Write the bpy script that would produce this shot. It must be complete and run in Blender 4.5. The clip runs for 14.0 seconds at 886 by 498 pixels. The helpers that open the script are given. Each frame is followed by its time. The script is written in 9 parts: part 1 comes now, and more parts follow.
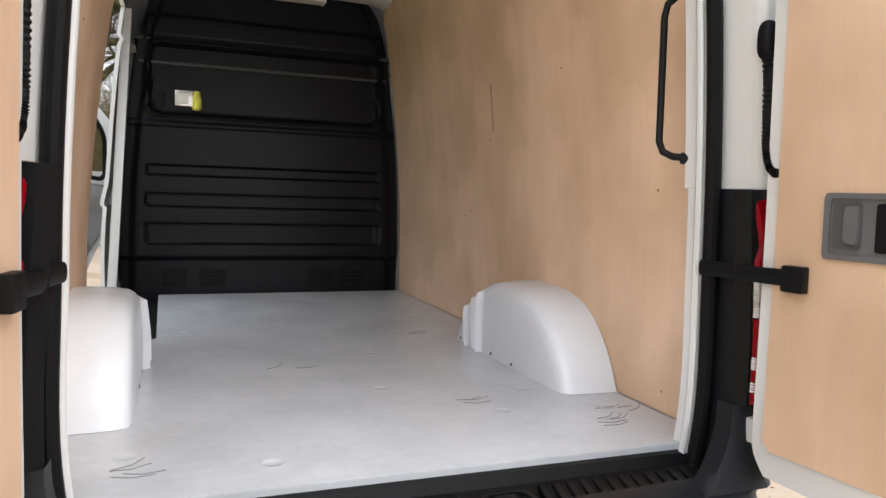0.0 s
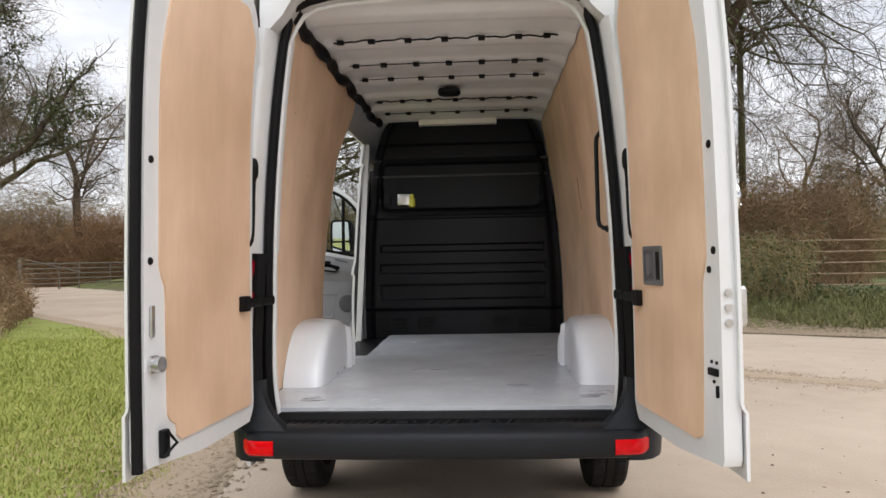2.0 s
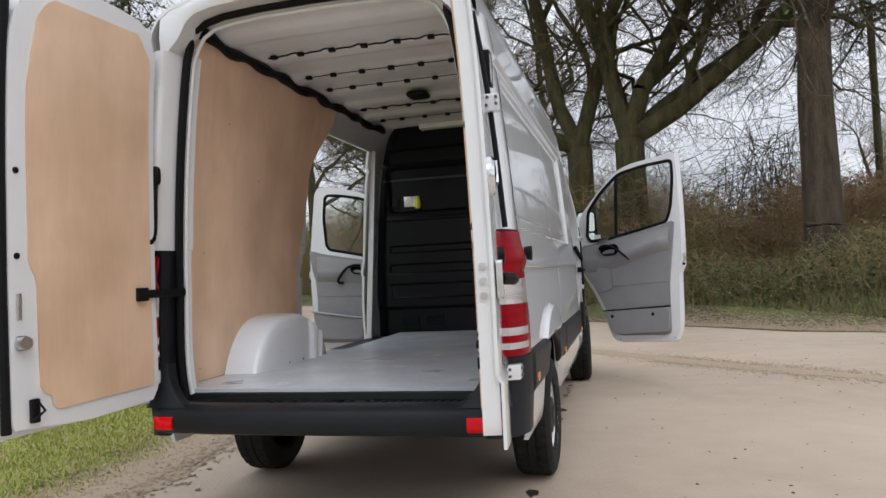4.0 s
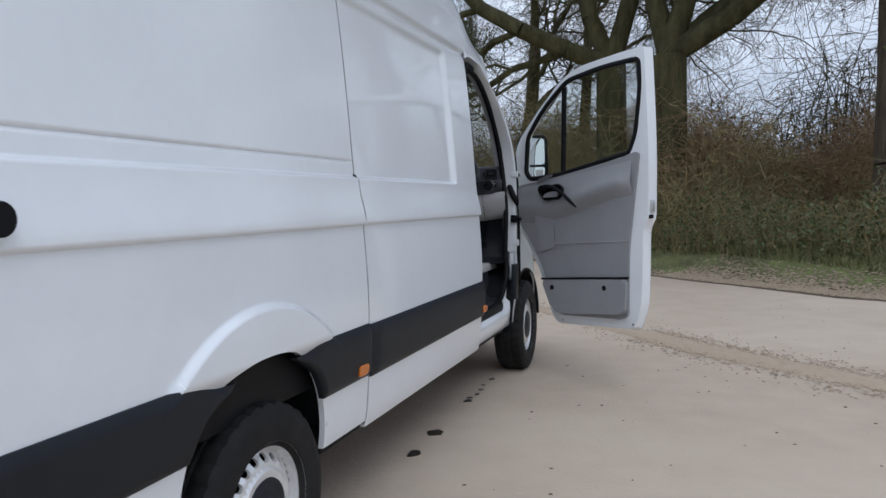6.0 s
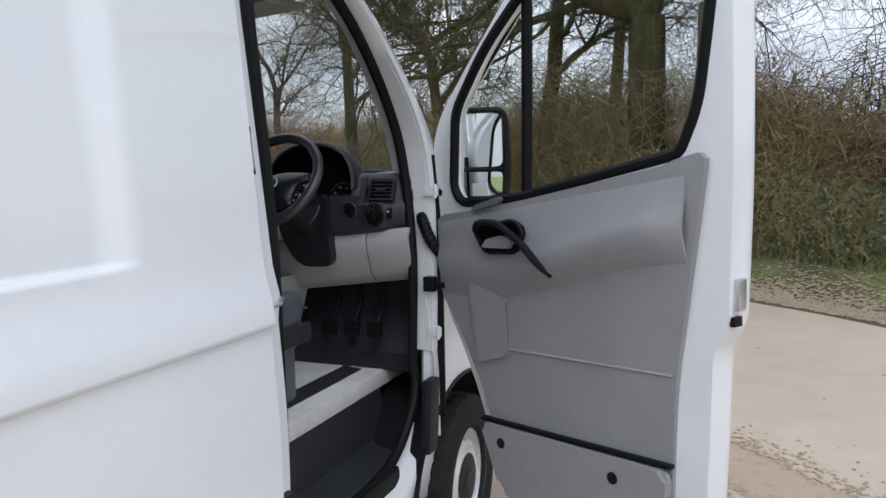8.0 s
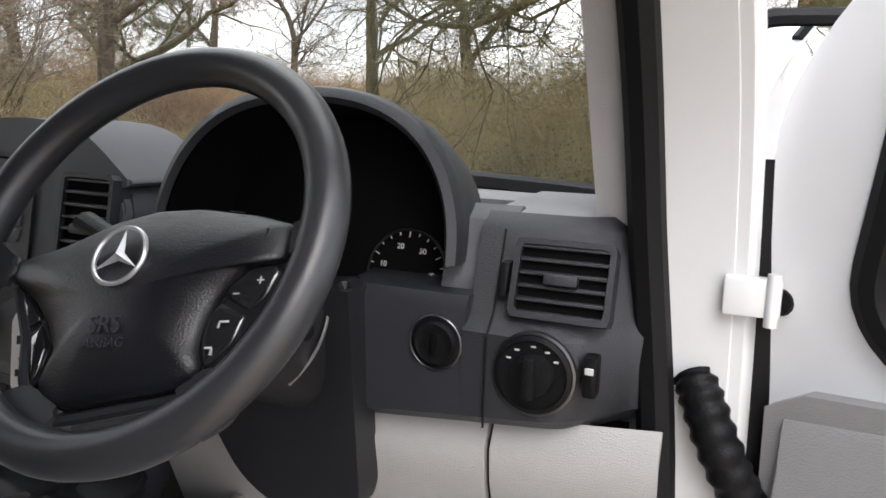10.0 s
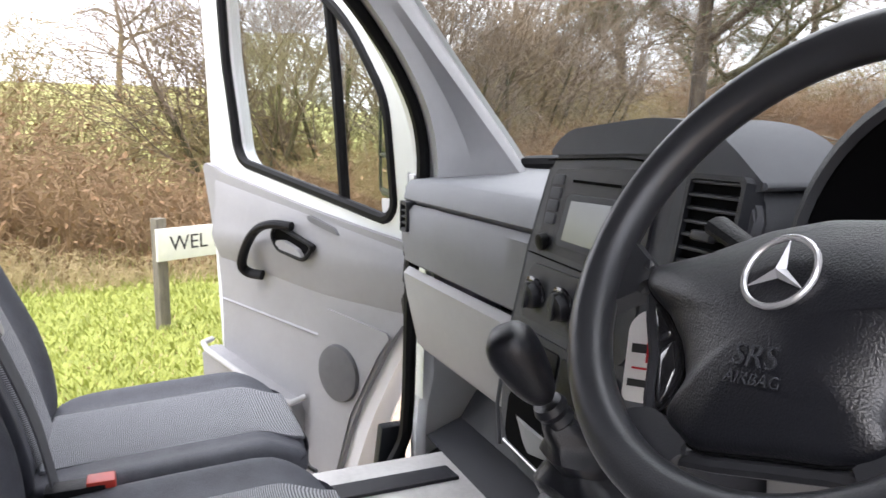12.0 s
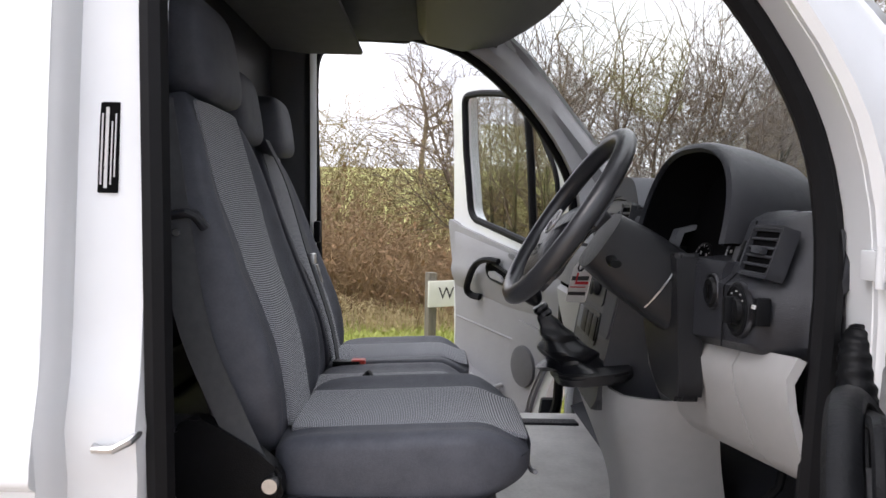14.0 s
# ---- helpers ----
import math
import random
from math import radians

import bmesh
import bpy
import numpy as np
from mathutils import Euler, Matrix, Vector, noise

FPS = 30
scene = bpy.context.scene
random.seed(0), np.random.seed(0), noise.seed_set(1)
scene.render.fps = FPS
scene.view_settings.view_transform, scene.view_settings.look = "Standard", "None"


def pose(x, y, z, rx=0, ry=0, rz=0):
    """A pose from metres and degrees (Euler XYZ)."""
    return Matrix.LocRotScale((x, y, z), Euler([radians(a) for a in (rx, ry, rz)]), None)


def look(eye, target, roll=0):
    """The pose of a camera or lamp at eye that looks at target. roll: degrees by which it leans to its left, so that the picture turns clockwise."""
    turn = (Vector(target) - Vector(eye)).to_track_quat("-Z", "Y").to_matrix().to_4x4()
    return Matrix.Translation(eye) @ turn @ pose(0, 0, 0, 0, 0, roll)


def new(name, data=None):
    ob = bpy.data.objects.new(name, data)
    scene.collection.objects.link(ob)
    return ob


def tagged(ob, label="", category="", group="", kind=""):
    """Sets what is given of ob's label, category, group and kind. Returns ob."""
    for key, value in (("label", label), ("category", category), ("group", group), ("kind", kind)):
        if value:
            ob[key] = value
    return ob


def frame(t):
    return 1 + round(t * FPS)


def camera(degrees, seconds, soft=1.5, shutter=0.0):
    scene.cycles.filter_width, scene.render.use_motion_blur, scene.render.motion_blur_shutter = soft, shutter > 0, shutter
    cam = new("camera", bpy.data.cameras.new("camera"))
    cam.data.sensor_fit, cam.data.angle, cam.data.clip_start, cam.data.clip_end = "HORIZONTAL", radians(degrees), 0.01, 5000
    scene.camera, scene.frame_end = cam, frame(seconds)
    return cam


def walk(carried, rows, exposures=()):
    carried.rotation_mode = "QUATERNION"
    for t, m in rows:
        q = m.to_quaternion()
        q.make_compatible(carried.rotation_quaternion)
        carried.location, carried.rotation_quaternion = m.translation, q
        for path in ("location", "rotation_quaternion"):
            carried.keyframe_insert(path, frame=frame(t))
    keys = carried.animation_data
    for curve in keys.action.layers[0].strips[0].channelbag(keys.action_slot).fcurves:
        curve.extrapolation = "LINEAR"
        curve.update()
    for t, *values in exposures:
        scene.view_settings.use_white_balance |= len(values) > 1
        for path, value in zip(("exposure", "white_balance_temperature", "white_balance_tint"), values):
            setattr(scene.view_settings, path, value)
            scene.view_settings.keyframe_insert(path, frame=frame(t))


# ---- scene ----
cam = camera(63.2, 14.0, shutter=0.08)
PATH = [
    (0, (-0.586, -1.674, 1.388), (0.113, 0.193, 1.234), 1.8),
    (0.5, (-0.292, -1.975, 1.415), (0.055, -0.009, 1.302), 0.7),
    (1, (-0.183, -2.468, 1.43), (-0.016, -0.476, 1.354), -0.4),
    (1.5, (0.004, -2.938, 1.419), (0.028, -0.938, 1.39), -0.9),
    (2, (0.197, -3.395, 1.385), (0.085, -1.399, 1.411), -1.1),
    (2.2, (0.301, -3.558, 1.377), (0.146, -1.565, 1.423), -1.0),
    (4.3, (1.675, -3.28, 1.235), (1.133, -1.356, 1.295), -2.9),
    (4.5, (1.797, -3.053, 1.245), (1.229, -1.135, 1.284), -2.9),
    (5, (2.018, -2.364, 1.254), (1.402, -0.461, 1.233), -2.6),
    (5.5, (2.158, -1.662, 1.292), (1.508, 0.227, 1.207), -1.7),
    (6, (2.282, -0.905, 1.329), (1.61, 0.975, 1.201), -1.2),
    (6.5, (2.325, -0.124, 1.363), (1.65, 1.753, 1.21), -0.9),
    (7, (2.271, 0.646, 1.382), (1.587, 2.518, 1.216), -0.8),
    (7.2, (2.258, 0.916, 1.457), (1.563, 2.78, 1.256), -1.8),
    (9.3, (1.258, 3.465, 1.644), (0.381, 5.248, 1.413), 1.4),
    (9.5, (1.177, 3.575, 1.65), (0.285, 5.349, 1.406), 1.1),
    (10, (0.964, 3.676, 1.675), (0.185, 5.49, 1.357), 1.8),
    (10.5, (0.866, 3.671, 1.68), (0.012, 5.446, 1.334), 1.9),
    (11, (0.809, 3.653, 1.678), (-0.257, 5.305, 1.313), 1.7),
    (11.5, (0.78, 3.668, 1.665), (-0.655, 5.009, 1.288), 0.6),
    (12, (0.833, 3.725, 1.653), (-0.986, 4.497, 1.342), 0.6),
    (12.5, (0.983, 3.771, 1.64), (-0.994, 4.024, 1.471), 1.7),
    (13, (1.29, 3.742, 1.62), (-0.7, 3.903, 1.506), 1.7),
    (13.5, (1.542, 3.807, 1.601), (-0.447, 3.991, 1.493), 2.2),
    (14, (1.83, 3.864, 1.586), (-0.167, 3.894, 1.482), 1.3),
]
walk(cam, [(t, look(e, g, r)) for t, e, g, r in PATH], [(0, 0.98, 6700, 12), (1.0, 0.83, 6700, 12), (2.2, 0.43, 6700, 12), (4.3, 0.12, 6300, 12), (5.5, -0.05, 5800, 10), (7.2, 0.0, 5700, 10), (9.3, 1.32, 6700, 13), (10.0, 1.6, 6700, 13), (11.0, 2.38, 6800, 15), (12.0, 2.02, 6500, 16), (12.5, 1.8, 6500, 17), (13.0, 1.75, 6500, 17), (13.5, 1.75, 6500, 17), (14.0, 1.15, 6500, 16)])

# ---- world and light ----
world = bpy.data.worlds.new("overcast_sky")
scene.world = world
world.use_nodes = True
wn, wl = world.node_tree.nodes, world.node_tree.links
wn.clear()
w_out = wn.new("ShaderNodeOutputWorld")
w_bg = wn.new("ShaderNodeBackground")
w_sky = wn.new("ShaderNodeTexSky")
w_sky.sky_type, w_sky.sun_disc = "NISHITA", False
w_sky.sun_elevation, w_sky.sun_rotation = radians(38), radians(150)
w_map = wn.new("ShaderNodeMapping")
w_map.inputs["Scale"].default_value = (1.0, 1.0, 2.6)
w_tc = wn.new("ShaderNodeTexCoord")
w_noise = wn.new("ShaderNodeTexNoise")
w_noise.inputs["Scale"].default_value, w_noise.inputs["Detail"].default_value = 2.2, 7.0
w_noise.inputs["Roughness"].default_value = 0.55
w_ramp = wn.new("ShaderNodeValToRGB")
w_ramp.color_ramp.elements[0].position, w_ramp.color_ramp.elements[0].color = 0.33, (4.6, 5.0, 5.6, 1)
w_ramp.color_ramp.elements[1].position, w_ramp.color_ramp.elements[1].color = 0.62, (9.6, 9.8, 10.2, 1)
w_mix = wn.new("ShaderNodeMix")
w_mix.data_type = "RGBA"
w_mix.inputs[0].default_value = 0.9
wl.new(w_tc.outputs["Generated"], w_map.inputs["Vector"])
wl.new(w_map.outputs["Vector"], w_noise.inputs["Vector"])
wl.new(w_noise.outputs["Fac"], w_ramp.inputs["Fac"])
wl.new(w_sky.outputs["Color"], w_mix.inputs[6])
wl.new(w_ramp.outputs["Color"], w_mix.inputs[7])
# an overcast sky is darker towards the horizon
w_sep, w_grad, w_scale = wn.new("ShaderNodeSeparateXYZ"), wn.new("ShaderNodeMath"), wn.new("ShaderNodeVectorMath")
w_grad.operation, w_grad.inputs[1].default_value, w_grad.inputs[2].default_value = "MULTIPLY_ADD", 0.80, 0.64
w_grad.use_clamp = False
w_scale.operation = "SCALE"
wl.new(w_tc.outputs["Generated"], w_sep.inputs[0])
wl.new(w_sep.outputs[2], w_grad.inputs[0])
wl.new(w_mix.outputs[2], w_scale.inputs[0])
wl.new(w_grad.outputs[0], w_scale.inputs["Scale"])
wl.new(w_scale.outputs["Vector"], w_bg.inputs["Color"])
w_bg.inputs["Strength"].default_value = 0.125
wl.new(w_bg.outputs["Background"], w_out.inputs["Surface"])

sun = new("sun", bpy.data.lights.new("sun", "SUN"))
sun.data.energy, sun.data.angle, sun.data.color = 0.6, radians(30), (1.0, 0.97, 0.92)
sun.matrix_basis = look((6, -9, 12), (0, 0, 0))
scene.view_settings.exposure = 0.0
# the sky's light that falls in at the open rear doorway
doorway = new("doorway_sky", bpy.data.lights.new("doorway_sky", "AREA"))
doorway.data.shape, doorway.data.size, doorway.data.size_y = "RECTANGLE", 1.35, 1.75
doorway.data.energy, doorway.data.color = 3.5, (0.97, 0.98, 1.0)
doorway.matrix_basis = look((0, -0.02, 1.62), (0, 3, 1.5))

# ---- materials ----


def material(name, color, rough=0.5, metal=0.0, vary=0.12, scale=8.0, bump=0.0, bump_scale=120.0, coat=0.0,
             second=None, stretch=(1, 1, 1), spec=0.5, per_object=0.0, island=0.0, depth=0.01):
    """A procedural surface: two scales of colour variation, fine relief, gloss."""
    m = bpy.data.materials.new(name)
    m.use_nodes = True
    n, l = m.node_tree.nodes, m.node_tree.links
    b = n["Principled BSDF"]
    tc, mp = n.new("ShaderNodeTexCoord"), n.new("ShaderNodeMapping")
    mp.inputs["Scale"].default_value = stretch
    l.new(tc.outputs["Object"], mp.inputs["Vector"])
    big, fine = n.new("ShaderNodeTexNoise"), n.new("ShaderNodeTexNoise")
    big.inputs["Scale"].default_value, big.inputs["Detail"].default_value = scale, 5.0
    fine.inputs["Scale"].default_value, fine.inputs["Detail"].default_value = scale * 9, 3.0
    l.new(mp.outputs["Vector"], big.inputs["Vector"])
    l.new(mp.outputs["Vector"], fine.inputs["Vector"])
    add = n.new("ShaderNodeMath")
    add.operation = "MULTIPLY_ADD"
    add.inputs[1].default_value = 0.4
    l.new(fine.outputs["Fac"], add.inputs[0])
    l.new(big.outputs["Fac"], add.inputs[2])
    fac = add.outputs[0]
    if per_object or island:
        src = n.new("ShaderNodeObjectInfo").outputs["Random"] if per_object else n.new("ShaderNodeNewGeometry").outputs["Random Per Island"]
        more = n.new("ShaderNodeMath")
        more.operation = "MULTIPLY_ADD"
        more.inputs[1].default_value = per_object or island
        l.new(src, more.inputs[0])
        l.new(fac, more.inputs[2])
        fac = more.outputs[0]
    ramp = n.new("ShaderNodeValToRGB")
    lo = [c * (1 - vary) for c in color]
    hi = [min(1.0, c * (1 + vary)) for c in color]
    if second:
        lo, hi = color, second
    top = 0.92 + (per_object or island)
    ramp.color_ramp.elements[0].position, ramp.color_ramp.elements[0].color = 0.42 / max(1, top), (*lo, 1)
    ramp.color_ramp.elements[1].position, ramp.color_ramp.elements[1].color = min(1.0, top), (*hi, 1)
    l.new(fac, ramp.inputs["Fac"])
    l.new(ramp.outputs["Color"], b.inputs["Base Color"])
    b.inputs["Roughness"].default_value, b.inputs["Metallic"].default_value = rough, metal
    b.inputs["Specular IOR Level"].default_value = spec
    b.inputs["Coat Weight"].default_value, b.inputs["Coat Roughness"].default_value = coat, 0.04
    if bump:
        grain, bp = n.new("ShaderNodeTexNoise"), n.new("ShaderNodeBump")
        grain.inputs["Scale"].default_value, grain.inputs["Detail"].default_value = bump_scale, 4.0
        bp.inputs["Strength"].default_value, bp.inputs["Distance"].default_value = bump, depth
        l.new(mp.outputs["Vector"], grain.inputs["Vector"])
        l.new(grain.outputs["Fac"], bp.inputs["Height"])
        l.new(bp.outputs["Normal"], b.inputs["Normal"])
    return m


def glass(name, color=(0.9, 0.95, 0.93), rough=0.0, alpha=0.12):
    """A thin pane: mostly clear, with a real mirror-like gloss."""
    m = bpy.data.materials.new(name)
    m.use_nodes = True
    n, l = m.node_tree.nodes, m.node_tree.links
    n.clear()
    out, mix = n.new("ShaderNodeOutputMaterial"), n.new("ShaderNodeMixShader")
    clear, gloss = n.new("ShaderNodeBsdfTransparent"), n.new("ShaderNodeBsdfGlossy")
    lw, power = n.new("ShaderNodeLayerWeight"), n.new("ShaderNodeMath")
    lw.inputs["Blend"].default_value = 0.5
    power.operation, power.inputs[1].default_value = "POWER", 4.0
    fr = n.new("ShaderNodeMath")
    fr.operation, fr.inputs[1].default_value, fr.inputs[2].default_value = "MULTIPLY_ADD", 0.55, 0.03
    l.new(lw.outputs["Facing"], power.inputs[0])
    l.new(power.outputs[0], fr.inputs[0])
    clear.inputs["Color"].default_value = (*color, 1)
    gloss.inputs["Roughness"].default_value = rough
    l.new(fr.outputs[0], mix.inputs["Fac"])
    l.new(clear.outputs["BSDF"], mix.inputs[1])
    l.new(gloss.outputs["BSDF"], mix.inputs[2])
    l.new(mix.outputs["Shader"], out.inputs["Surface"])
    return m


def plywood(name, light, dark, along):
    """Veneered plywood: long streaks of grain along one axis, pale blotches, faint knots."""
    m = material(name, dark, 0.55, second=light, scale=1.6, stretch=along, bump=0.08, bump_scale=60)
    n, l = m.node_tree.nodes, m.node_tree.links
    b = n["Principled BSDF"]
    old = b.inputs["Base Color"].links[0].from_socket
    tc, mp, streak, ramp, mix = n.new("ShaderNodeTexCoord"), n.new("ShaderNodeMapping"), n.new("ShaderNodeTexNoise"), n.new("ShaderNodeValToRGB"), n.new("ShaderNodeMix")
    mp.inputs["Scale"].default_value = (along[0] * 0.9, along[1] * 0.9, along[2] * 1.2)
    streak.inputs["Scale"].default_value, streak.inputs["Detail"].default_value, streak.inputs["Distortion"].default_value = 1.0, 4.0, 0.9
    ramp.color_ramp.elements[0].position, ramp.color_ramp.elements[0].color = 0.40, (0.80, 0.76, 0.70, 1)
    ramp.color_ramp.elements[1].position, ramp.color_ramp.elements[1].color = 0.60, (1.0, 1.0, 1.0, 1)
    mix.data_type, mix.blend_type = "RGBA", "MULTIPLY"
    mix.inputs[0].default_value = 0.35
    l.new(tc.outputs["Object"], mp.inputs["Vector"])
    l.new(mp.outputs["Vector"], streak.inputs["Vector"])
    l.new(streak.outputs["Fac"], ramp.inputs["Fac"])
    l.new(old, mix.inputs[6])
    l.new(ramp.outputs["Color"], mix.inputs[7])
    blot, tone, wash = n.new("ShaderNodeTexNoise"), n.new("ShaderNodeValToRGB"), n.new("ShaderNodeMix")
    blot.inputs["Scale"].default_value, blot.inputs["Detail"].default_value = 2.3, 3.0
    tone.color_ramp.elements[0].position, tone.color_ramp.elements[0].color = 0.38, (0.84, 0.80, 0.74, 1)
    tone.color_ramp.elements[1].position, tone.color_ramp.elements[1].color = 0.62, (1.04, 1.03, 1.02, 1)
    wash.data_type, wash.blend_type = "RGBA", "MULTIPLY"
    wash.inputs[0].default_value = 0.8
    l.new(tc.outputs["Object"], blot.inputs["Vector"])
    l.new(blot.outputs["Fac"], tone.inputs["Fac"])
    l.new(mix.outputs[2], wash.inputs[6])
    l.new(tone.outputs["Color"], wash.inputs[7])
    l.new(wash.outputs[2], b.inputs["Base Color"])
    return m


def weave(name, dark, light):
    """Seat cloth with fine pale ribs."""
    m = bpy.data.materials.new(name)
    m.use_nodes = True
    n, l = m.node_tree.nodes, m.node_tree.links
    b = n["Principled BSDF"]
    tc = n.new("ShaderNodeTexCoord")
    w1, w2 = n.new("ShaderNodeTexWave"), n.new("ShaderNodeTexWave")
    w1.bands_direction, w2.bands_direction = "Z", "X"
    w1.inputs["Scale"].default_value, w2.inputs["Scale"].default_value = 150.0, 110.0
    mp = n.new("ShaderNodeMapping")
    mp.inputs["Rotation"].default_value = (radians(40), 0, 0)
    l.new(tc.outputs["Object"], mp.inputs["Vector"])
    l.new(mp.outputs["Vector"], w1.inputs["Vector"])
    l.new(tc.outputs["Object"], w2.inputs["Vector"])
    mul = n.new("ShaderNodeMath")
    mul.operation = "MULTIPLY_ADD"
    mul.inputs[1].default_value = 0.25
    l.new(w2.outputs["Fac"], mul.inputs[0])
    l.new(w1.outputs["Fac"], mul.inputs[2])
    ramp = n.new("ShaderNodeValToRGB")
    ramp.color_ramp.elements[0].position, ramp.color_ramp.elements[0].color = 0.35, (*dark, 1)
    ramp.color_ramp.elements[1].position, ramp.color_ramp.elements[1].color = 1.0, (*light, 1)
    l.new(mul.outputs[0], ramp.inputs["Fac"])
    l.new(ramp.outputs["Color"], b.inputs["Base Color"])
    bp = n.new("ShaderNodeBump")
    bp.inputs["Strength"].default_value, bp.inputs["Distance"].default_value = 0.3, 0.002
    l.new(mul.outputs[0], bp.inputs["Height"])
    l.new(bp.outputs["Normal"], b.inputs["Normal"])
    b.inputs["Roughness"].default_value = 0.9
    b.inputs["Sheen Weight"].default_value = 0.2
    return m


WHITE = material("white_paint", (0.73, 0.75, 0.77), 0.30, vary=0.03, scale=2.5, coat=1.0)
WHITE_IN = material("white_primer", (0.60, 0.595, 0.58), 0.4, vary=0.06, scale=5)
PLY = plywood("plywood", (0.775, 0.565, 0.41), (0.70, 0.495, 0.35), (4, 4, 0.5))
PLY_EDGE = material("plywood_edge", (0.40, 0.27, 0.16), 0.7, vary=0.3, scale=30)
FLOOR = material("grey_floor_paint", (0.45, 0.485, 0.525), 0.27, second=(0.55, 0.59, 0.635), scale=3, bump=0.05, bump_scale=30)
ARCH = material("white_plastic", (0.68, 0.72, 0.775), 0.22, vary=0.03, scale=4, bump=0.03, bump_scale=200)
BLACK = material("black_plastic", (0.007, 0.0074, 0.0085), 0.42, spec=0.14, vary=0.25, scale=12, bump=0.15, bump_scale=350)
BUMPER = material("dark_grey_plastic", (0.0095, 0.0118, 0.0158), 0.42, spec=0.28, vary=0.2, scale=6, bump=0.2, bump_scale=420)
RUBBER = material("black_rubber", (0.006, 0.006, 0.007), 0.55, spec=0.16, vary=0.2, scale=10)
TYRE = material("tyre_rubber", (0.013, 0.0125, 0.012), 0.75, spec=0.25, vary=0.35, scale=14, bump=0.2, bump_scale=90)
STEEL = material("brushed_steel", (0.60, 0.60, 0.60), 0.32, 1.0, vary=0.15, scale=30)
RIM = material("silver_wheel_paint", (0.74, 0.74, 0.74), 0.36, 0.5, vary=0.15, scale=14)
SILVER = material("polished_silver", (0.60, 0.60, 0.62), 0.25, 0.6, vary=0.05, scale=20, coat=0.4)
CHROME = material("chrome", (0.80, 0.80, 0.82), 0.08, 1.0, vary=0.04)
RED = material("red_lamp_lens", (0.25, 0.001, 0.008), 0.20, vary=0.25, scale=7, coat=0.1, spec=0.10, bump=0.15, bump_scale=40, stretch=(0.5, 0.5, 6))
CLEAR_LENS = material("clear_lamp_lens", (0.56, 0.52, 0.52), 0.16, 0.35, vary=0.22, scale=9, coat=0.8, bump=0.10, bump_scale=60, stretch=(0.5, 0.5, 4))
REFLECTOR = material("red_reflector", (0.68, 0.0, 0.004), 0.25, spec=0.15, vary=0.12, scale=40, coat=0.15)
ORANGE = material("orange_reflector", (0.52, 0.14, 0.008), 0.2, vary=0.1, scale=40, coat=0.6)
RIM_GREY = material("wheel_rim_foam", (0.030, 0.031, 0.035), 0.29, spec=0.55, vary=0.12, scale=9, bump=0.08, bump_scale=700)
CONSOLE_TOP = material("console_lid_plastic", (0.115, 0.118, 0.128), 0.68, spec=0.25, vary=0.08, scale=6, bump=0.2, bump_scale=700)
CONSOLE = material("console_grey_plastic", (0.078, 0.080, 0.089), 0.45, spec=0.35, vary=0.1, scale=6, bump=0.25, bump_scale=700)
DASH = material("dash_dark_plastic", (0.024, 0.0255, 0.031), 0.38, spec=0.4, vary=0.12, scale=6, bump=0.25, bump_scale=700)
COLUMN = material("column_black_plastic", (0.012, 0.0125, 0.015), 0.38, vary=0.15, scale=8, bump=0.2, bump_scale=700)
DASH_MID = material("dash_grey_plastic", (0.22, 0.224, 0.24), 0.52, vary=0.08, scale=6, bump=0.25, bump_scale=700)
PILLAR = material("pillar_trim_grey", (0.38, 0.38, 0.395), 0.5, vary=0.06, scale=5, bump=0.2, bump_scale=600)
TRIM_PALE = material("pale_grey_trim", (0.39, 0.39, 0.388), 0.5, vary=0.06, scale=5, bump=0.2, bump_scale=600)
CARD = material("door_card_grey", (0.27, 0.27, 0.278), 0.52, vary=0.07, scale=5, bump=0.25, bump_scale=600)
CARD_DARK = material("door_card_dark", (0.13, 0.132, 0.14), 0.55, vary=0.08, scale=5, bump=0.25, bump_scale=600)
SPEAKER = material("speaker_grille_grey", (0.095, 0.095, 0.10), 0.6, vary=0.1, scale=40, bump=0.5, bump_scale=900)
CLOTH = weave("ribbed_seat_cloth", (0.07, 0.073, 0.083), (0.46, 0.47, 0.50))
CLOTH_DARK = material("dark_seat_cloth", (0.078, 0.082, 0.099), 0.62, vary=0.2, scale=25, bump=0.2, bump_scale=500)
BULK = material("black_bulkhead_plastic", (0.0048, 0.0052, 0.0076), 0.34, spec=0.16, vary=0.2, scale=8, bump=0.05, bump_scale=300)
LEATHER = material("black_leather", (0.0080, 0.0085, 0.0115), 0.31, spec=0.6, vary=0.2, scale=20, bump=0.22, bump_scale=650, depth=0.004)
BELT = material("seat_belt_webbing", (0.075, 0.078, 0.085), 0.7, vary=0.15, scale=60)
HEADLINER = material("headliner_felt", (0.06, 0.063, 0.066), 0.9, vary=0.1, scale=20)
VISOR = material("visor_grey_green", (0.27, 0.28, 0.24), 0.7, vary=0.08, scale=10)
CABFLOOR = material("pale_rubber_mat", (0.60, 0.59, 0.57), 0.65, vary=0.15, scale=8, bump=0.2, bump_scale=80)
GLASS = glass("clear_window_glass", (0.91, 0.92, 0.90))
TINT = glass("door_window_glass", (0.93, 0.95, 0.94))
MIRROR = material("mirror_glass", (0.88, 0.89, 0.9), 0.01, 1.0, vary=0.01)
PAPER = material("white_card", (0.80, 0.79, 0.77), 0.6, vary=0.04, scale=20)
PRINT_RED = material("red_print", (0.62, 0.03, 0.04), 0.6)
PRINT_BLACK = material("black_print", (0.03, 0.03, 0.03), 0.6)
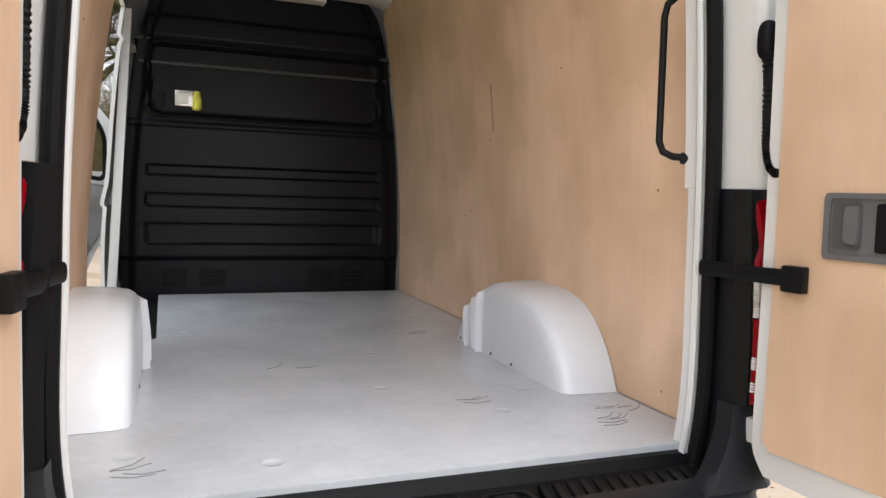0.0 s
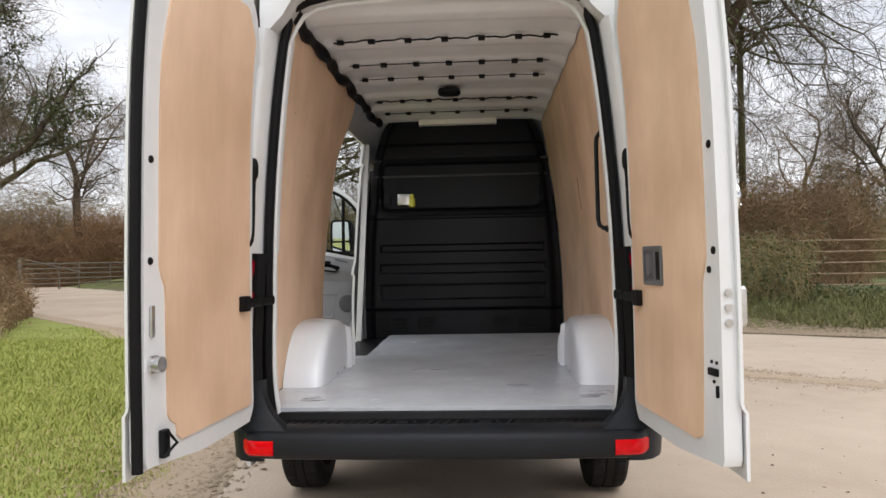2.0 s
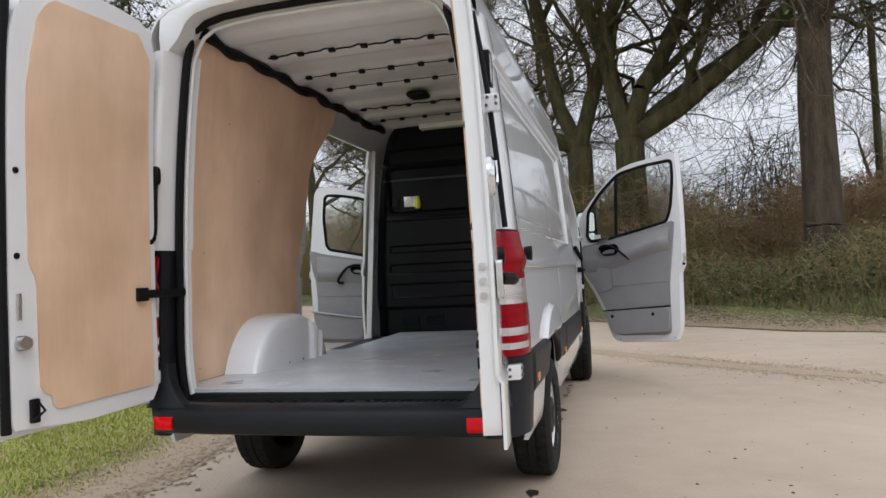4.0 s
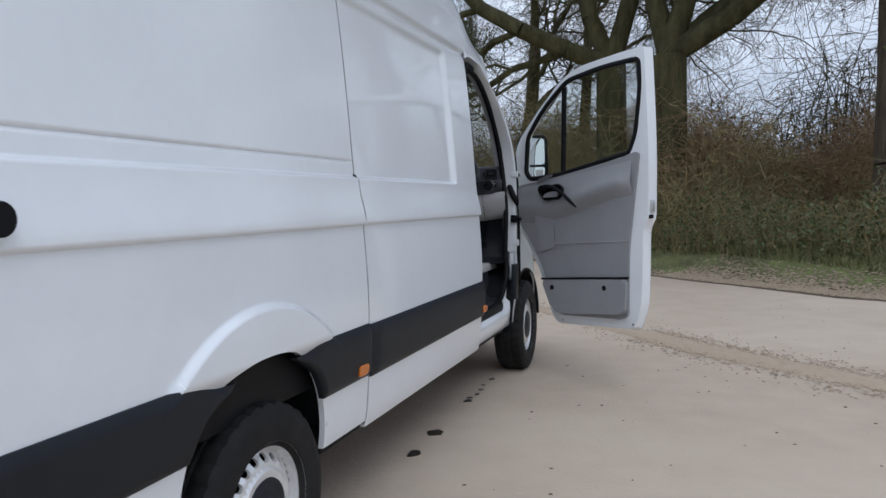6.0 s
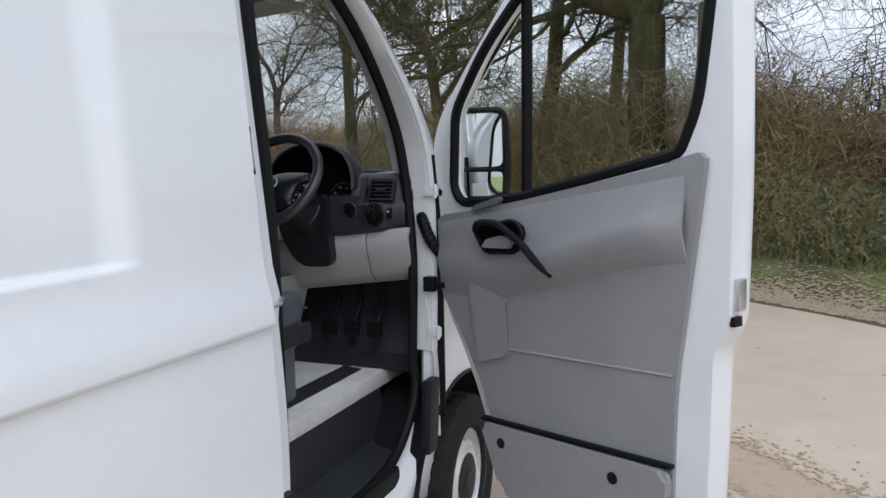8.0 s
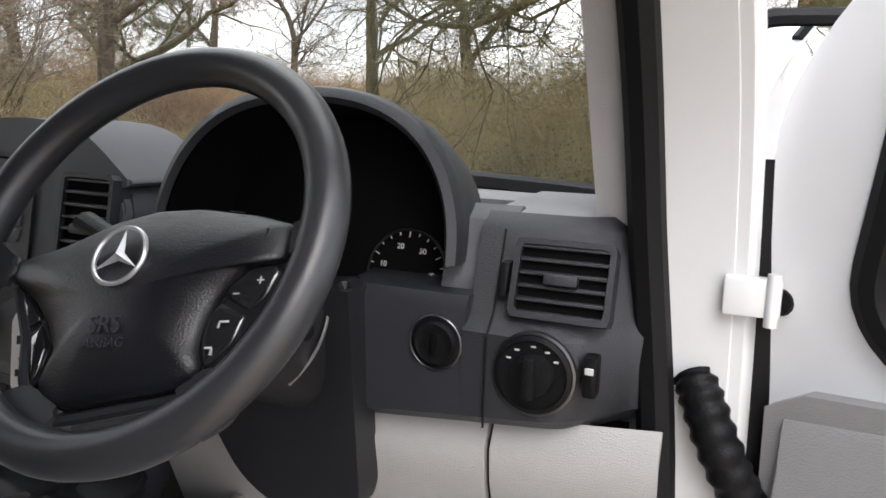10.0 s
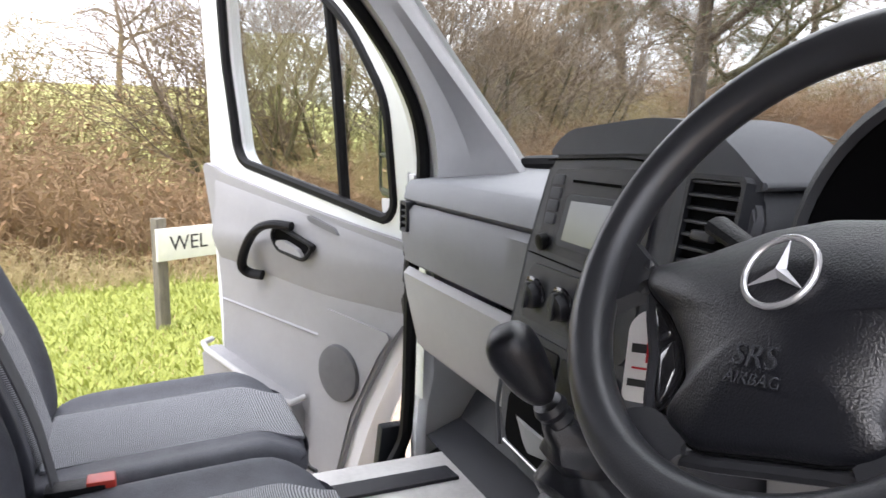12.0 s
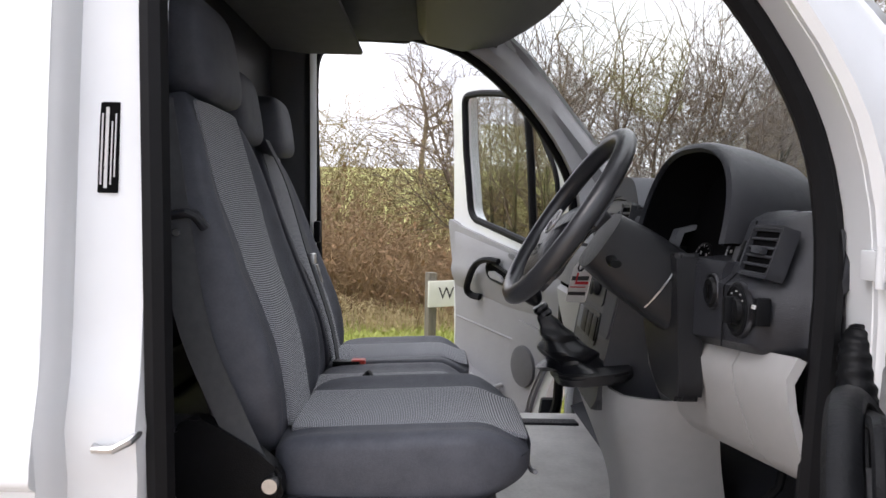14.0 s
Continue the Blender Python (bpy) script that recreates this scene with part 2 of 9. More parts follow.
PRINT_GREY = material("pale_print", (0.55, 0.55, 0.55), 0.6)
YELLOW = material("yellow_plastic", (0.72, 0.70, 0.10), 0.35, vary=0.1, scale=30)
LAMP = material("lamp_diffuser", (0.72, 0.70, 0.64), 0.4, vary=0.05, scale=10)
SCREEN = material("grey_screen", (0.33, 0.35, 0.35), 0.15, vary=0.04, scale=4)
PIANO = material("glossy_black_plastic", (0.016, 0.016, 0.018), 0.14, vary=0.1, coat=1.0)
DARK_STEEL = material("satin_dark_ring", (0.12, 0.12, 0.13), 0.3, 0.9, vary=0.1)
# near-black for gauge faces, and for the shade painted into hollows
GAUGE_AND_SHADE = material("gauge_and_shade_black", (0.004, 0.004, 0.0045), 0.85, vary=0.1, spec=0.06)
SEATBELT_RED = material("red_release_button", (0.62, 0.05, 0.03), 0.4)
TARMAC = material("pale_dusty_tarmac", (0.40, 0.315, 0.237), 0.9, second=(0.53, 0.437, 0.34), scale=0.35, bump=0.5, bump_scale=40)
LITTER = material("leaf_litter", (0.10, 0.072, 0.045), 0.9, second=(0.30, 0.235, 0.16), scale=2.0, island=0.8)
GRAVEL = material("loose_gravel", (0.17, 0.12, 0.078), 0.95, second=(0.40, 0.31, 0.22), scale=14, bump=0.8, bump_scale=60, island=0.5)
GRASSY = material("grassy_earth", (0.17, 0.195, 0.04), 0.95, second=(0.30, 0.335, 0.08), scale=1.6, bump=0.8, bump_scale=30)
MUD = material("leafy_mud", (0.065, 0.045, 0.028), 0.95, second=(0.15, 0.11, 0.07), scale=3, bump=0.8, bump_scale=25)
BLADE = material("grass_blades", (0.15, 0.185, 0.03), 0.7, second=(0.37, 0.40, 0.10), scale=2.0, island=0.6)
STRAW = material("dead_grass", (0.30, 0.22, 0.10), 0.8, second=(0.50, 0.40, 0.22), scale=2.0, island=0.6)
VERGE = material("leafy_verge", (0.055, 0.042, 0.022), 0.95, second=(0.17, 0.20, 0.06), scale=1.3, bump=0.9, bump_scale=22)
VERGE_BLADE = material("rough_verge_grass", (0.06, 0.068, 0.022), 0.75, second=(0.17, 0.17, 0.065), scale=1.4, island=0.6)
OIL = material("oil_stain", (0.030, 0.026, 0.022), 0.45, vary=0.3, scale=20)
BARK = material("oak_bark", (0.034, 0.027, 0.020), 0.95, second=(0.115, 0.092, 0.066), scale=6, bump=1.0, bump_scale=14, stretch=(1, 1, 0.22), depth=0.06, spec=0.2)
MOSSBARK = material("mossy_bark", (0.034, 0.032, 0.017), 0.95, second=(0.115, 0.105, 0.052), scale=5, bump=1.0, bump_scale=14, stretch=(1, 1, 0.25), depth=0.06, spec=0.2)
TWIG = material("bare_twigs", (0.07, 0.052, 0.036), 0.85, second=(0.16, 0.12, 0.08), scale=1.2, island=0.6)
BRAMBLE = material("bramble_stems", (0.085, 0.055, 0.032), 0.85, second=(0.26, 0.17, 0.09), scale=0.9, island=0.7)
OLIVE = material("budding_twigs", (0.12, 0.098, 0.045), 0.85, second=(0.28, 0.225, 0.105), scale=0.8, island=0.7)
LEAF = material("ivy_leaves", (0.022, 0.038, 0.012), 0.45, second=(0.075, 0.10, 0.03), scale=1.5, island=0.6)
LEAF_DRY = material("dry_leaves", (0.12, 0.07, 0.035), 0.8, second=(0.27, 0.16, 0.08), scale=1.5, island=0.7)
RUST = material("rusty_rail", (0.20, 0.13, 0.08), 0.8, second=(0.36, 0.27, 0.18), scale=9, bump=0.3, bump_scale=60)
OLDWOOD = material("weathered_wood", (0.085, 0.075, 0.06), 0.85, second=(0.19, 0.17, 0.13), scale=6, stretch=(6, 6, 0.7), bump=0.5, bump_scale=40)
SIGNFACE = material("sign_board", (0.62, 0.63, 0.56), 0.6, vary=0.07, scale=8)
FIELD = material("far_field", (0.25, 0.26, 0.07), 0.95, second=(0.36, 0.36, 0.11), scale=0.25)

# ---- modelling helpers ----
WORLD_OF = {}


def thing(name, label, category, base=(0, 0, 0), group="", kind=""):
    """An Empty at the thing's base, whose parts are modelled in the world's metres."""
    ob = new(name)
    ob.empty_display_size = 0.1
    ob.matrix_basis = Matrix.Translation(base)
    WORLD_OF[ob.name] = Matrix.Translation(base)
    return tagged(ob, label, category, group, kind)


def part(name, bm, mat, parent=None, label="", smooth=True, sharp=35):
    """Links a bmesh as one mesh object, under a thing or a part."""
    bmesh.ops.recalc_face_normals(bm, faces=bm.faces)
    me = bpy.data.meshes.new(name)
    bm.to_mesh(me)
    bm.free()
    me.materials.append(mat)
    if smooth:
        me.shade_smooth()
        me.set_sharp_from_angle(angle=radians(sharp))
    ob = new(name, me)
    if parent:
        ob.parent = parent
        ob.matrix_parent_inverse = WORLD_OF[parent.name].inverted()
        WORLD_OF[ob.name] = Matrix()
    if label:
        ob["label"] = label
    return ob


def solo(name, bm, mat, label, category, group="", kind="", smooth=True, sharp=35):
    """A thing of one mesh; its origin moves to its base."""
    ob = part(name, bm, mat, None, "", smooth, sharp)
    WORLD_OF[ob.name] = Matrix()
    return tagged(ob, label, category, group, kind)


def BM():
    return bmesh.new()


def box(bm, lo, hi, bevel=0.0, seg=2, f=None):
    """An axis-aligned box, its edges rounded; f maps its points."""
    vs = [bm.verts.new((x, y, z)) for x in (lo[0], hi[0]) for y in (lo[1], hi[1]) for z in (lo[2], hi[2])]
    fs = [bm.faces.new([vs[i] for i in q]) for q in ((0, 1, 3, 2), (4, 6, 7, 5), (0, 4, 5, 1), (2, 3, 7, 6), (0, 2, 6, 4), (1, 5, 7, 3))]
    made = set(vs)
    if bevel:
        es = {e for q in fs for e in q.edges}
        r = bmesh.ops.bevel(bm, geom=list(es), offset=bevel, segments=seg, affect="EDGES", profile=0.6)
        made = {v for v in vs if v.is_valid} | set(r["verts"])
    if f:
        for v in made:
            v.co = Vector(f(*v.co))
    return bm


def ring(bm, centre, a, b, n):
    return [bm.verts.new(centre + a * math.cos(2 * math.pi * i / n) + b * math.sin(2 * math.pi * i / n)) for i in range(n)]


def skin(bm, rings, closed=True, caps=True):
    """Faces between successive rings of vertices."""
    n = len(rings[0])
    for r, s in zip(rings, rings[1:]):
        for i in range(n if closed else n - 1):
            j = (i + 1) % n
            bm.faces.new((r[i], r[j], s[j], s[i]))
    if caps and closed:
        bm.faces.new(rings[0][::-1])
        bm.faces.new(rings[-1])
    return bm


def tube(bm, pts, radius, n=10, closed=False, flat=1.0, up=None):
    """A round or oval bar along a line of points."""
    pts = [Vector(p) for p in pts]
    rings, side = [], None
    k = len(pts)
    for i, p in enumerate(pts):
        nxt = pts[(i + 1) % k] if closed else pts[min(i + 1, k - 1)]
        prv = pts[(i - 1) % k] if closed else pts[max(i - 1, 0)]
        d = (nxt - prv).normalized()
        if side is None:
            side = d.cross(Vector(up) if up else (Vector((0, 0, 1)) if abs(d.z) < 0.9 else Vector((1, 0, 0)))).normalized()
        side = (side - d * side.dot(d)).normalized()
        r = radius(i / (k - 1)) if callable(radius) else radius
        rings.append(ring(bm, p, side * r, d.cross(side) * r * flat, n))
    if closed:
        rings.append(rings[0])
        return skin(bm, rings, True, False)
    return skin(bm, rings)


def cyl(bm, p, q, r, n=24, r2=None):
    p, q = Vector(p), Vector(q)
    d = (q - p).normalized()
    a = d.orthogonal().normalized()
    b = d.cross(a)
    r2 = r if r2 is None else r2
    return skin(bm, [ring(bm, p, a * r, b * r, n), ring(bm, q, a * r2, b * r2, n)])


def lathe(bm, origin, axis, profile, n=40, caps=True):
    """A turned form: profile of (radius, distance along the axis)."""
    o, d = Vector(origin), Vector(axis).normalized()
    a = d.orthogonal().normalized()
    b = d.cross(a)
    return skin(bm, [ring(bm, o + d * h, a * r, b * r, n) for r, h in profile], True, caps)


def loft_plate(bm, outline, f, w0, w1, nz=40, nu=6):
    """A plate that follows a curved surface: the outline cut into rows by height."""
    p = np.array(list(outline) + [outline[0]], float)
    lo, hi = p[:, 1].min() + 1e-4, p[:, 1].max() - 1e-4
    P = []
    for k in range(nz + 1):
        v = lo + (hi - lo) * (0.5 - 0.5 * math.cos(math.pi * k / nz)) * 0.35 + (hi - lo) * k / nz * 0.65
        us = [a[0] + (b[0] - a[0]) * (v - a[1]) / (b[1] - a[1]) for a, b in zip(p, p[1:]) if (a[1] - v) * (b[1] - v) < 0]
        P.append([(u, v) for u in np.linspace(min(us), max(us), nu)])
    a = [[f(u, w0, v) for u, v in row] for row in P]
    b = [[f(u, w1, v) for u, v in row] for row in P]
    A = [[bm.verts.new(q) for q in row] for row in a]
    B = [[bm.verts.new(q) for q in row] for row in b]
    nr, nc = len(A), nu
    for i in range(nr - 1):
        for j in range(nc - 1):
            bm.faces.new((A[i][j], A[i][j + 1], A[i + 1][j + 1], A[i + 1][j]))
            bm.faces.new((B[i][j], B[i + 1][j], B[i + 1][j + 1], B[i][j + 1]))
    rim = [(i, 0) for i in range(nr)] + [(nr - 1, j) for j in range(1, nc)] + [(i, nc - 1) for i in range(nr - 2, -1, -1)] + [(0, j) for j in range(nc - 2, 0, -1)]
    for (i, j), (k, l) in zip(rim, rim[1:] + rim[:1]):
        bm.faces.new((A[i][j], B[i][j], B[k][l], A[k][l]))
    return bm


def prism(bm, outline, f, w0, w1, bevel=0.0):
    """A flat form: an outline of (u, v), from depth w0 to w1, placed by f(u, w, v)."""
    a = [bm.verts.new(f(u, w0, v)) for u, v in outline]
    b = [bm.verts.new(f(u, w1, v)) for u, v in outline]
    n = len(a)
    fa, fb = bm.faces.new(a), bm.faces.new(b[::-1])
    for i in range(n):
        bm.faces.new((a[i], b[i], b[(i + 1) % n], a[(i + 1) % n]))
    if bevel:
        bmesh.ops.bevel(bm, geom=list(set(fa.edges) | set(fb.edges)), offset=bevel, segments=2, affect="EDGES")
    bmesh.ops.triangulate(bm, faces=[q for q in bm.faces if len(q.verts) > 8])
    return bm


def resample(pts, n):
    """n points at even steps round a closed outline, beginning at its first."""
    p = np.array(pts + [pts[0]], float)
    s = np.r_[0, np.cumsum(np.hypot(*np.diff(p, axis=0).T))]
    t = np.linspace(0, s[-1], n, endpoint=False)
    return np.c_[np.interp(t, s, p[:, 0]), np.interp(t, s, p[:, 1])].tolist()


def rounded(pts, r, k=4):
    """An outline with its corners rounded; r one radius, or one each."""
    out, n = [], len(pts)
    for i in range(n):
        p, a, b = Vector(pts[i]), Vector(pts[i - 1]), Vector(pts[(i + 1) % n])
        q = min(r if isinstance(r, (int, float)) else r[i], (a - p).length * 0.45, (b - p).length * 0.45)
        s, e = p + (a - p).normalized() * q, p + (b - p).normalized() * q
        for j in range(k + 1):
            t = j / k
            out.append(tuple(s * (1 - t) ** 2 + p * 2 * t * (1 - t) + e * t * t))
    return out


def frame_plate(bm, outer, inner, f, w0, w1, n=96):
    """A plate with one opening, outer and inner outlines begun at matching corners."""
    o, i = resample(outer, n), resample(inner, n)
    rings = [[bm.verts.new(f(u, w, v)) for u, v in pts] for pts, w in ((o, w0), (o, w1), (i, w1), (i, w0))]
    for r, s in zip(rings, rings[1:] + rings[:1]):
        for k in range(n):
            j = (k + 1) % n
            bm.faces.new((r[k], r[j], s[j], s[k]))
    return bm


def sheet(bm, P, inward):
    """A curved panel with thickness: rows of points, and the vector to its other side."""
    a = [[bm.verts.new(p) for p in row] for row in P]
    nr, nc = len(a), len(a[0])
    if isinstance(inward, float):
        Q = np.array([[tuple(p) for p in row] for row in P])
        nrm = np.cross(np.gradient(Q, axis=1), np.gradient(Q, axis=0))
        nrm /= np.maximum(np.linalg.norm(nrm, axis=2, keepdims=True), 1e-9)
        b = [[bm.verts.new(Q[i, j] + nrm[i, j] * inward) for j in range(nc)] for i in range(nr)]
    else:
        b = [[bm.verts.new(Vector(p) + Vector(inward)) for p in row] for row in P]
    for i in range(nr - 1):
        for j in range(nc - 1):
            bm.faces.new((a[i][j], a[i][j + 1], a[i + 1][j + 1], a[i + 1][j]))
            bm.faces.new((b[i][j], b[i + 1][j], b[i + 1][j + 1], b[i][j + 1]))
    rim = [(i, 0) for i in range(nr)] + [(nr - 1, j) for j in range(1, nc)] + [(i, nc - 1) for i in range(nr - 2, -1, -1)] + [(0, j) for j in range(nc - 2, 0, -1)]
    for (i, j), (k, l) in zip(rim, rim[1:] + rim[:1]):
        bm.faces.new((a[i][j], b[i][j], b[k][l], a[k][l]))
    return bm


def pad(bm, f, nu=20, nv=14, power=0.35):
    """A closed cushion: f maps the unit ball's squared-off surface, (-1..1) three times, into the world."""
    def e(c):
        return math.copysign(abs(c) ** power, c)
    rows = []
    for i in range(nv + 1):
        th = -math.pi / 2 + math.pi * i / nv
        rows.append([bm.verts.new(f(e(math.cos(th)) * e(math.cos(2 * math.pi * j / nu)), e(math.cos(th)) * e(math.sin(2 * math.pi * j / nu)), e(math.sin(th)))) for j in range(nu)])
    skin(bm, rows, True, False)
    bmesh.ops.remove_doubles(bm, verts=rows[0] + rows[-1], dist=1e-5)
    return bm


def curve(xs, ys):
    """A smooth curve through points (Catmull-Rom on uneven knots)."""
    xs, ys = np.array(xs, float), np.array(ys, float)
    m = np.gradient(ys, xs)

    def g(x):
        i = int(np.clip(np.searchsorted(xs, x) - 1, 0, len(xs) - 2))
        h = xs[i + 1] - xs[i]
        t = min(1.0, max(0.0, (x - xs[i]) / h))
        return float((2 * t**3 - 3 * t**2 + 1) * ys[i] + (t**3 - 2 * t**2 + t) * h * m[i] + (3 * t**2 - 2 * t**3) * ys[i + 1] + (t**3 - t**2) * h * m[i + 1])
    return g


def smooth(a, b, x):
    t = min(1.0, max(0.0, (x - a) / (b - a)))
    return t * t * (3 - 2 * t)


def text_part(name, body, size, m, mat, parent, depth=0.0006):
    """Letters as a thin solid mesh, in Blender's built-in font, at the pose m."""
    cu = bpy.data.curves.new(name, "FONT")
    cu.body, cu.size, cu.extrude, cu.align_x, cu.align_y = body, size, depth, "CENTER", "CENTER"
    tmp = bpy.data.objects.new(name, cu)
    scene.collection.objects.link(tmp)
    me = bpy.data.meshes.new_from_object(tmp.evaluated_get(bpy.context.evaluated_depsgraph_get()))
    bpy.data.objects.remove(tmp)
    me.transform(m)
    me.materials.append(mat)
    ob = new(name, me)
    ob.parent = parent
    ob.matrix_parent_inverse = WORLD_OF[parent.name].inverted()
    return ob


def facing(origin, right, up):
    """A pose whose x axis runs right and whose y axis runs up along a face."""
    r = Vector(right).normalized()
    n = r.cross(Vector(up)).normalized()
    u = n.cross(r)
    return Matrix.Translation(origin) @ Matrix((r, u, n)).transposed().to_4x4()

# ---- the van's body ----
HALF = curve([0.36, 0.42, 0.60, 0.75, 1.0, 1.22, 1.45, 1.8, 2.15, 2.45], [0.950, 0.968, 0.990, 0.998, 1.000, 0.988, 0.970, 0.945, 0.912, 0.868])
OPEN_W = curve([0.60, 0.72, 1.2, 1.9, 2.3, 2.48], [0.765, 0.785, 0.79, 0.755, 0.712, 0.685])
AXLE_R, AXLE_F = 1.02, 4.66
van = thing("van", "white high-roof panel van parked with its doors open on pale tarmac", "van", (0, 2.4, 0))


def relief(y, z):
    """Pressings of the van's side: recessed upper panel, waist crease, roof joint, arch flare."""
    d = 0.0
    front = 3.03
    inside = smooth(1.432, 1.448, z) * smooth(2.20, 2.15, z) * smooth(0.10, 0.16, y) * smooth(front, front - 0.06, y)
    d -= 0.020 * inside
    d += 0.016 * smooth(1.242, 1.254, z) * smooth(1.40, 1.27, z)
    d -= 0.008 * math.exp(-((z - 1.505) / 0.005) ** 2) * smooth(0.06, 0.10, y) * smooth(1.75, 1.73, y)
    d -= 0.010 * math.exp(-((z - 2.235) / 0.016) ** 2)
    d += 0.012 * smooth(2.24, 2.27, z)
    r = math.hypot(y - 1.0, z - 0.396)
    d += 0.026 * smooth(0.632, 0.610, r) * smooth(0.80, 0.865, z)
    return d


LEVELS = sorted({round(z, 4) for z in [*np.arange(1.07, 2.451, 0.05), *np.arange(1.225, 1.28, 0.006), *np.arange(1.424, 1.458, 0.004), *np.arange(1.49, 1.52, 0.004), *np.arange(2.13, 2.30, 0.012), 2.45]})


def arch(y, centre=AXLE_R, r=0.46, zc=0.37):
    """The wheel arch's cut height over the sill."""
    q = r * r - (y - centre) ** 2
    return zc + math.sqrt(q) if q > 0 else 0.0


def rear_arch(y, grow=0.0):
    """The rear arch's squarish cut, flat on top: its height at y."""
    q = 1 - (abs(y - 1.0) / (0.40 + grow)) ** 2.4
    return 0.42 + (0.443 + grow) * q ** (1 / 2.4) if q > 0 else 0.0


def rear_arch_edge(z, side, grow=0.0):
    """Where the rear arch's edge stands at height z, behind (-1) or before (1) the wheel."""
    q = 1 - max(0.0, (min(z, 0.84) - 0.42) / (0.443 + grow)) ** 2.4
    return 1.0 + side * (0.40 + grow) * q ** (1 / 2.4)


def side_panel(name, sx, y0, y1, ztop, label, ny, nz, base=0.40, zlow=None):
    P = []
    ys = {round(y0 + (y1 - y0) * i / ny, 4) for i in range(ny + 1)}
    ys |= {round(1.0 + 0.40 * math.sin(a), 4) for a in np.linspace(-1.57, 1.57, 61) if y0 < 1.0 + 0.40 * math.sin(a) < y1}
    for y in sorted(ys):
        lo = max(base, rear_arch(y)) if zlow is None else zlow(y)
        lo = min(lo, ztop(y) - 0.01) if callable(ztop) else lo
        hi = ztop(y) if callable(ztop) else ztop
        if hi - lo > 1.2:
            knee = max(lo + 0.02, 1.06)
            zs = [lo + (knee - lo) * j / 44 for j in range(44)] + [z * (hi / 2.45) if z > 2.3 else z for z in LEVELS if z > 1.06]
        else:
            zs = [lo + (hi - lo) * j / nz for j in range(nz + 1)]
        P.append([(sx * (HALF(z) + relief(y, z)), y, z) for z in zs])
    return part(name, sheet(BM(), P, (-sx * 0.022, 0, 0)), WHITE, van, label, sharp=50)


side_panel("rear_side_panel", 1, 0.035, 1.755, 2.45, "white pressed side panel over the rear wheel", 84, 96, base=0.43)
side_panel("middle_side_panel", 1, 1.765, 3.40, lambda y: 2.45, "white pressed side panel behind the cab door", 80, 96)
side_panel("rear_side_panel", -1, 0.035, 1.715, 2.45, "", 60, 60)
# the sliding door's opening on the nearside: only the strip over it and the pillar before it
side_panel("cant_rail", -1, 1.725, 3.40, 2.45, "", 30, 6, zlow=lambda y: 2.425 - 0.08 * smooth(1.9, 1.725, y))
side_panel("door_post", -1, 3.06, 3.40, 2.425, "", 6, 30)
bm = BM()
box(bm, (-0.955, 1.72, 0.36), (-0.80, 3.06, 0.62), 0.015)
part("sliding_door_step", bm, BUMPER, van, "black moulded step in the side door opening")

bm = BM()
box(bm, (-0.972, 3.045, 0.62), (-0.918, 3.075, 2.44), 0.008, f=lambda x, y, z: (x + 0.03 * smooth(1.3, 2.4, z) + 0.06 * smooth(1.7, 2.45, z), y + 0.10 * smooth(2.0, 2.44, z), z))
part("side_door_jamb", bm, WHITE, van, "white jamb at the front of the side doorway")

# black gap behind the panel joint, and dark inner skins over the rear wheels
for sx in (1, -1):
    P = [[(sx * (HALF(z) + relief(1.72, z) - 0.003), y, z) for y in ((1.748, 1.772) if sx > 0 else (1.708, 1.732))] for z in np.linspace(0.42, 2.22, 60)]
    part("panel_gap", sheet(BM(), P, (-sx * 0.004, 0, 0)), RUBBER, van, "dark gap between two side panels")
    bm = prism(BM(), [(y, rear_arch(y, 0.012)) for y in np.linspace(1.37, 0.63, 24)], lambda u, w, v: (sx * (0.944 + w), u, v), -0.004, 0.004)
    part("housing_skin", bm, BLACK, van, "black inner skin of the wheel arch", smooth=False)

# roof, one shell from cant rail to cant rail
ROOFPROF = [(0.868, 2.45), (0.862, 2.52), (0.848, 2.59), (0.812, 2.655), (0.742, 2.705), (0.60, 2.737), (0.40, 2.753), (0.2, 2.762), (0, 2.766)]
ROOFPROF = ROOFPROF + [(-x, z) for x, z in ROOFPROF[-2::-1]]
P = []
for i in range(41):
    y = -0.17 + (4.02 + 0.17) * i / 40
    drop = 0.10 * smooth(3.1, 4.02, y) ** 2 * 4.2 + 0.03 * smooth(0.05, -0.17, y)
    rib = 0.004 * math.cos(y * 2 * math.pi / 0.42)
    row = []
    for x, z in ROOFPROF:
        k = (z - 2.45) / 0.315
        row.append((x * (1 - 0.04 * smooth(3.2, 4.02, y)), y, z - drop * (0.25 + 0.75 * k) + rib * smooth(0.6, 0.9, k)))
    P.append(row)
part("roof", sheet(BM(), P, (0, 0, -0.02)), WHITE, van, "white high roof with shallow ribs", sharp=60)

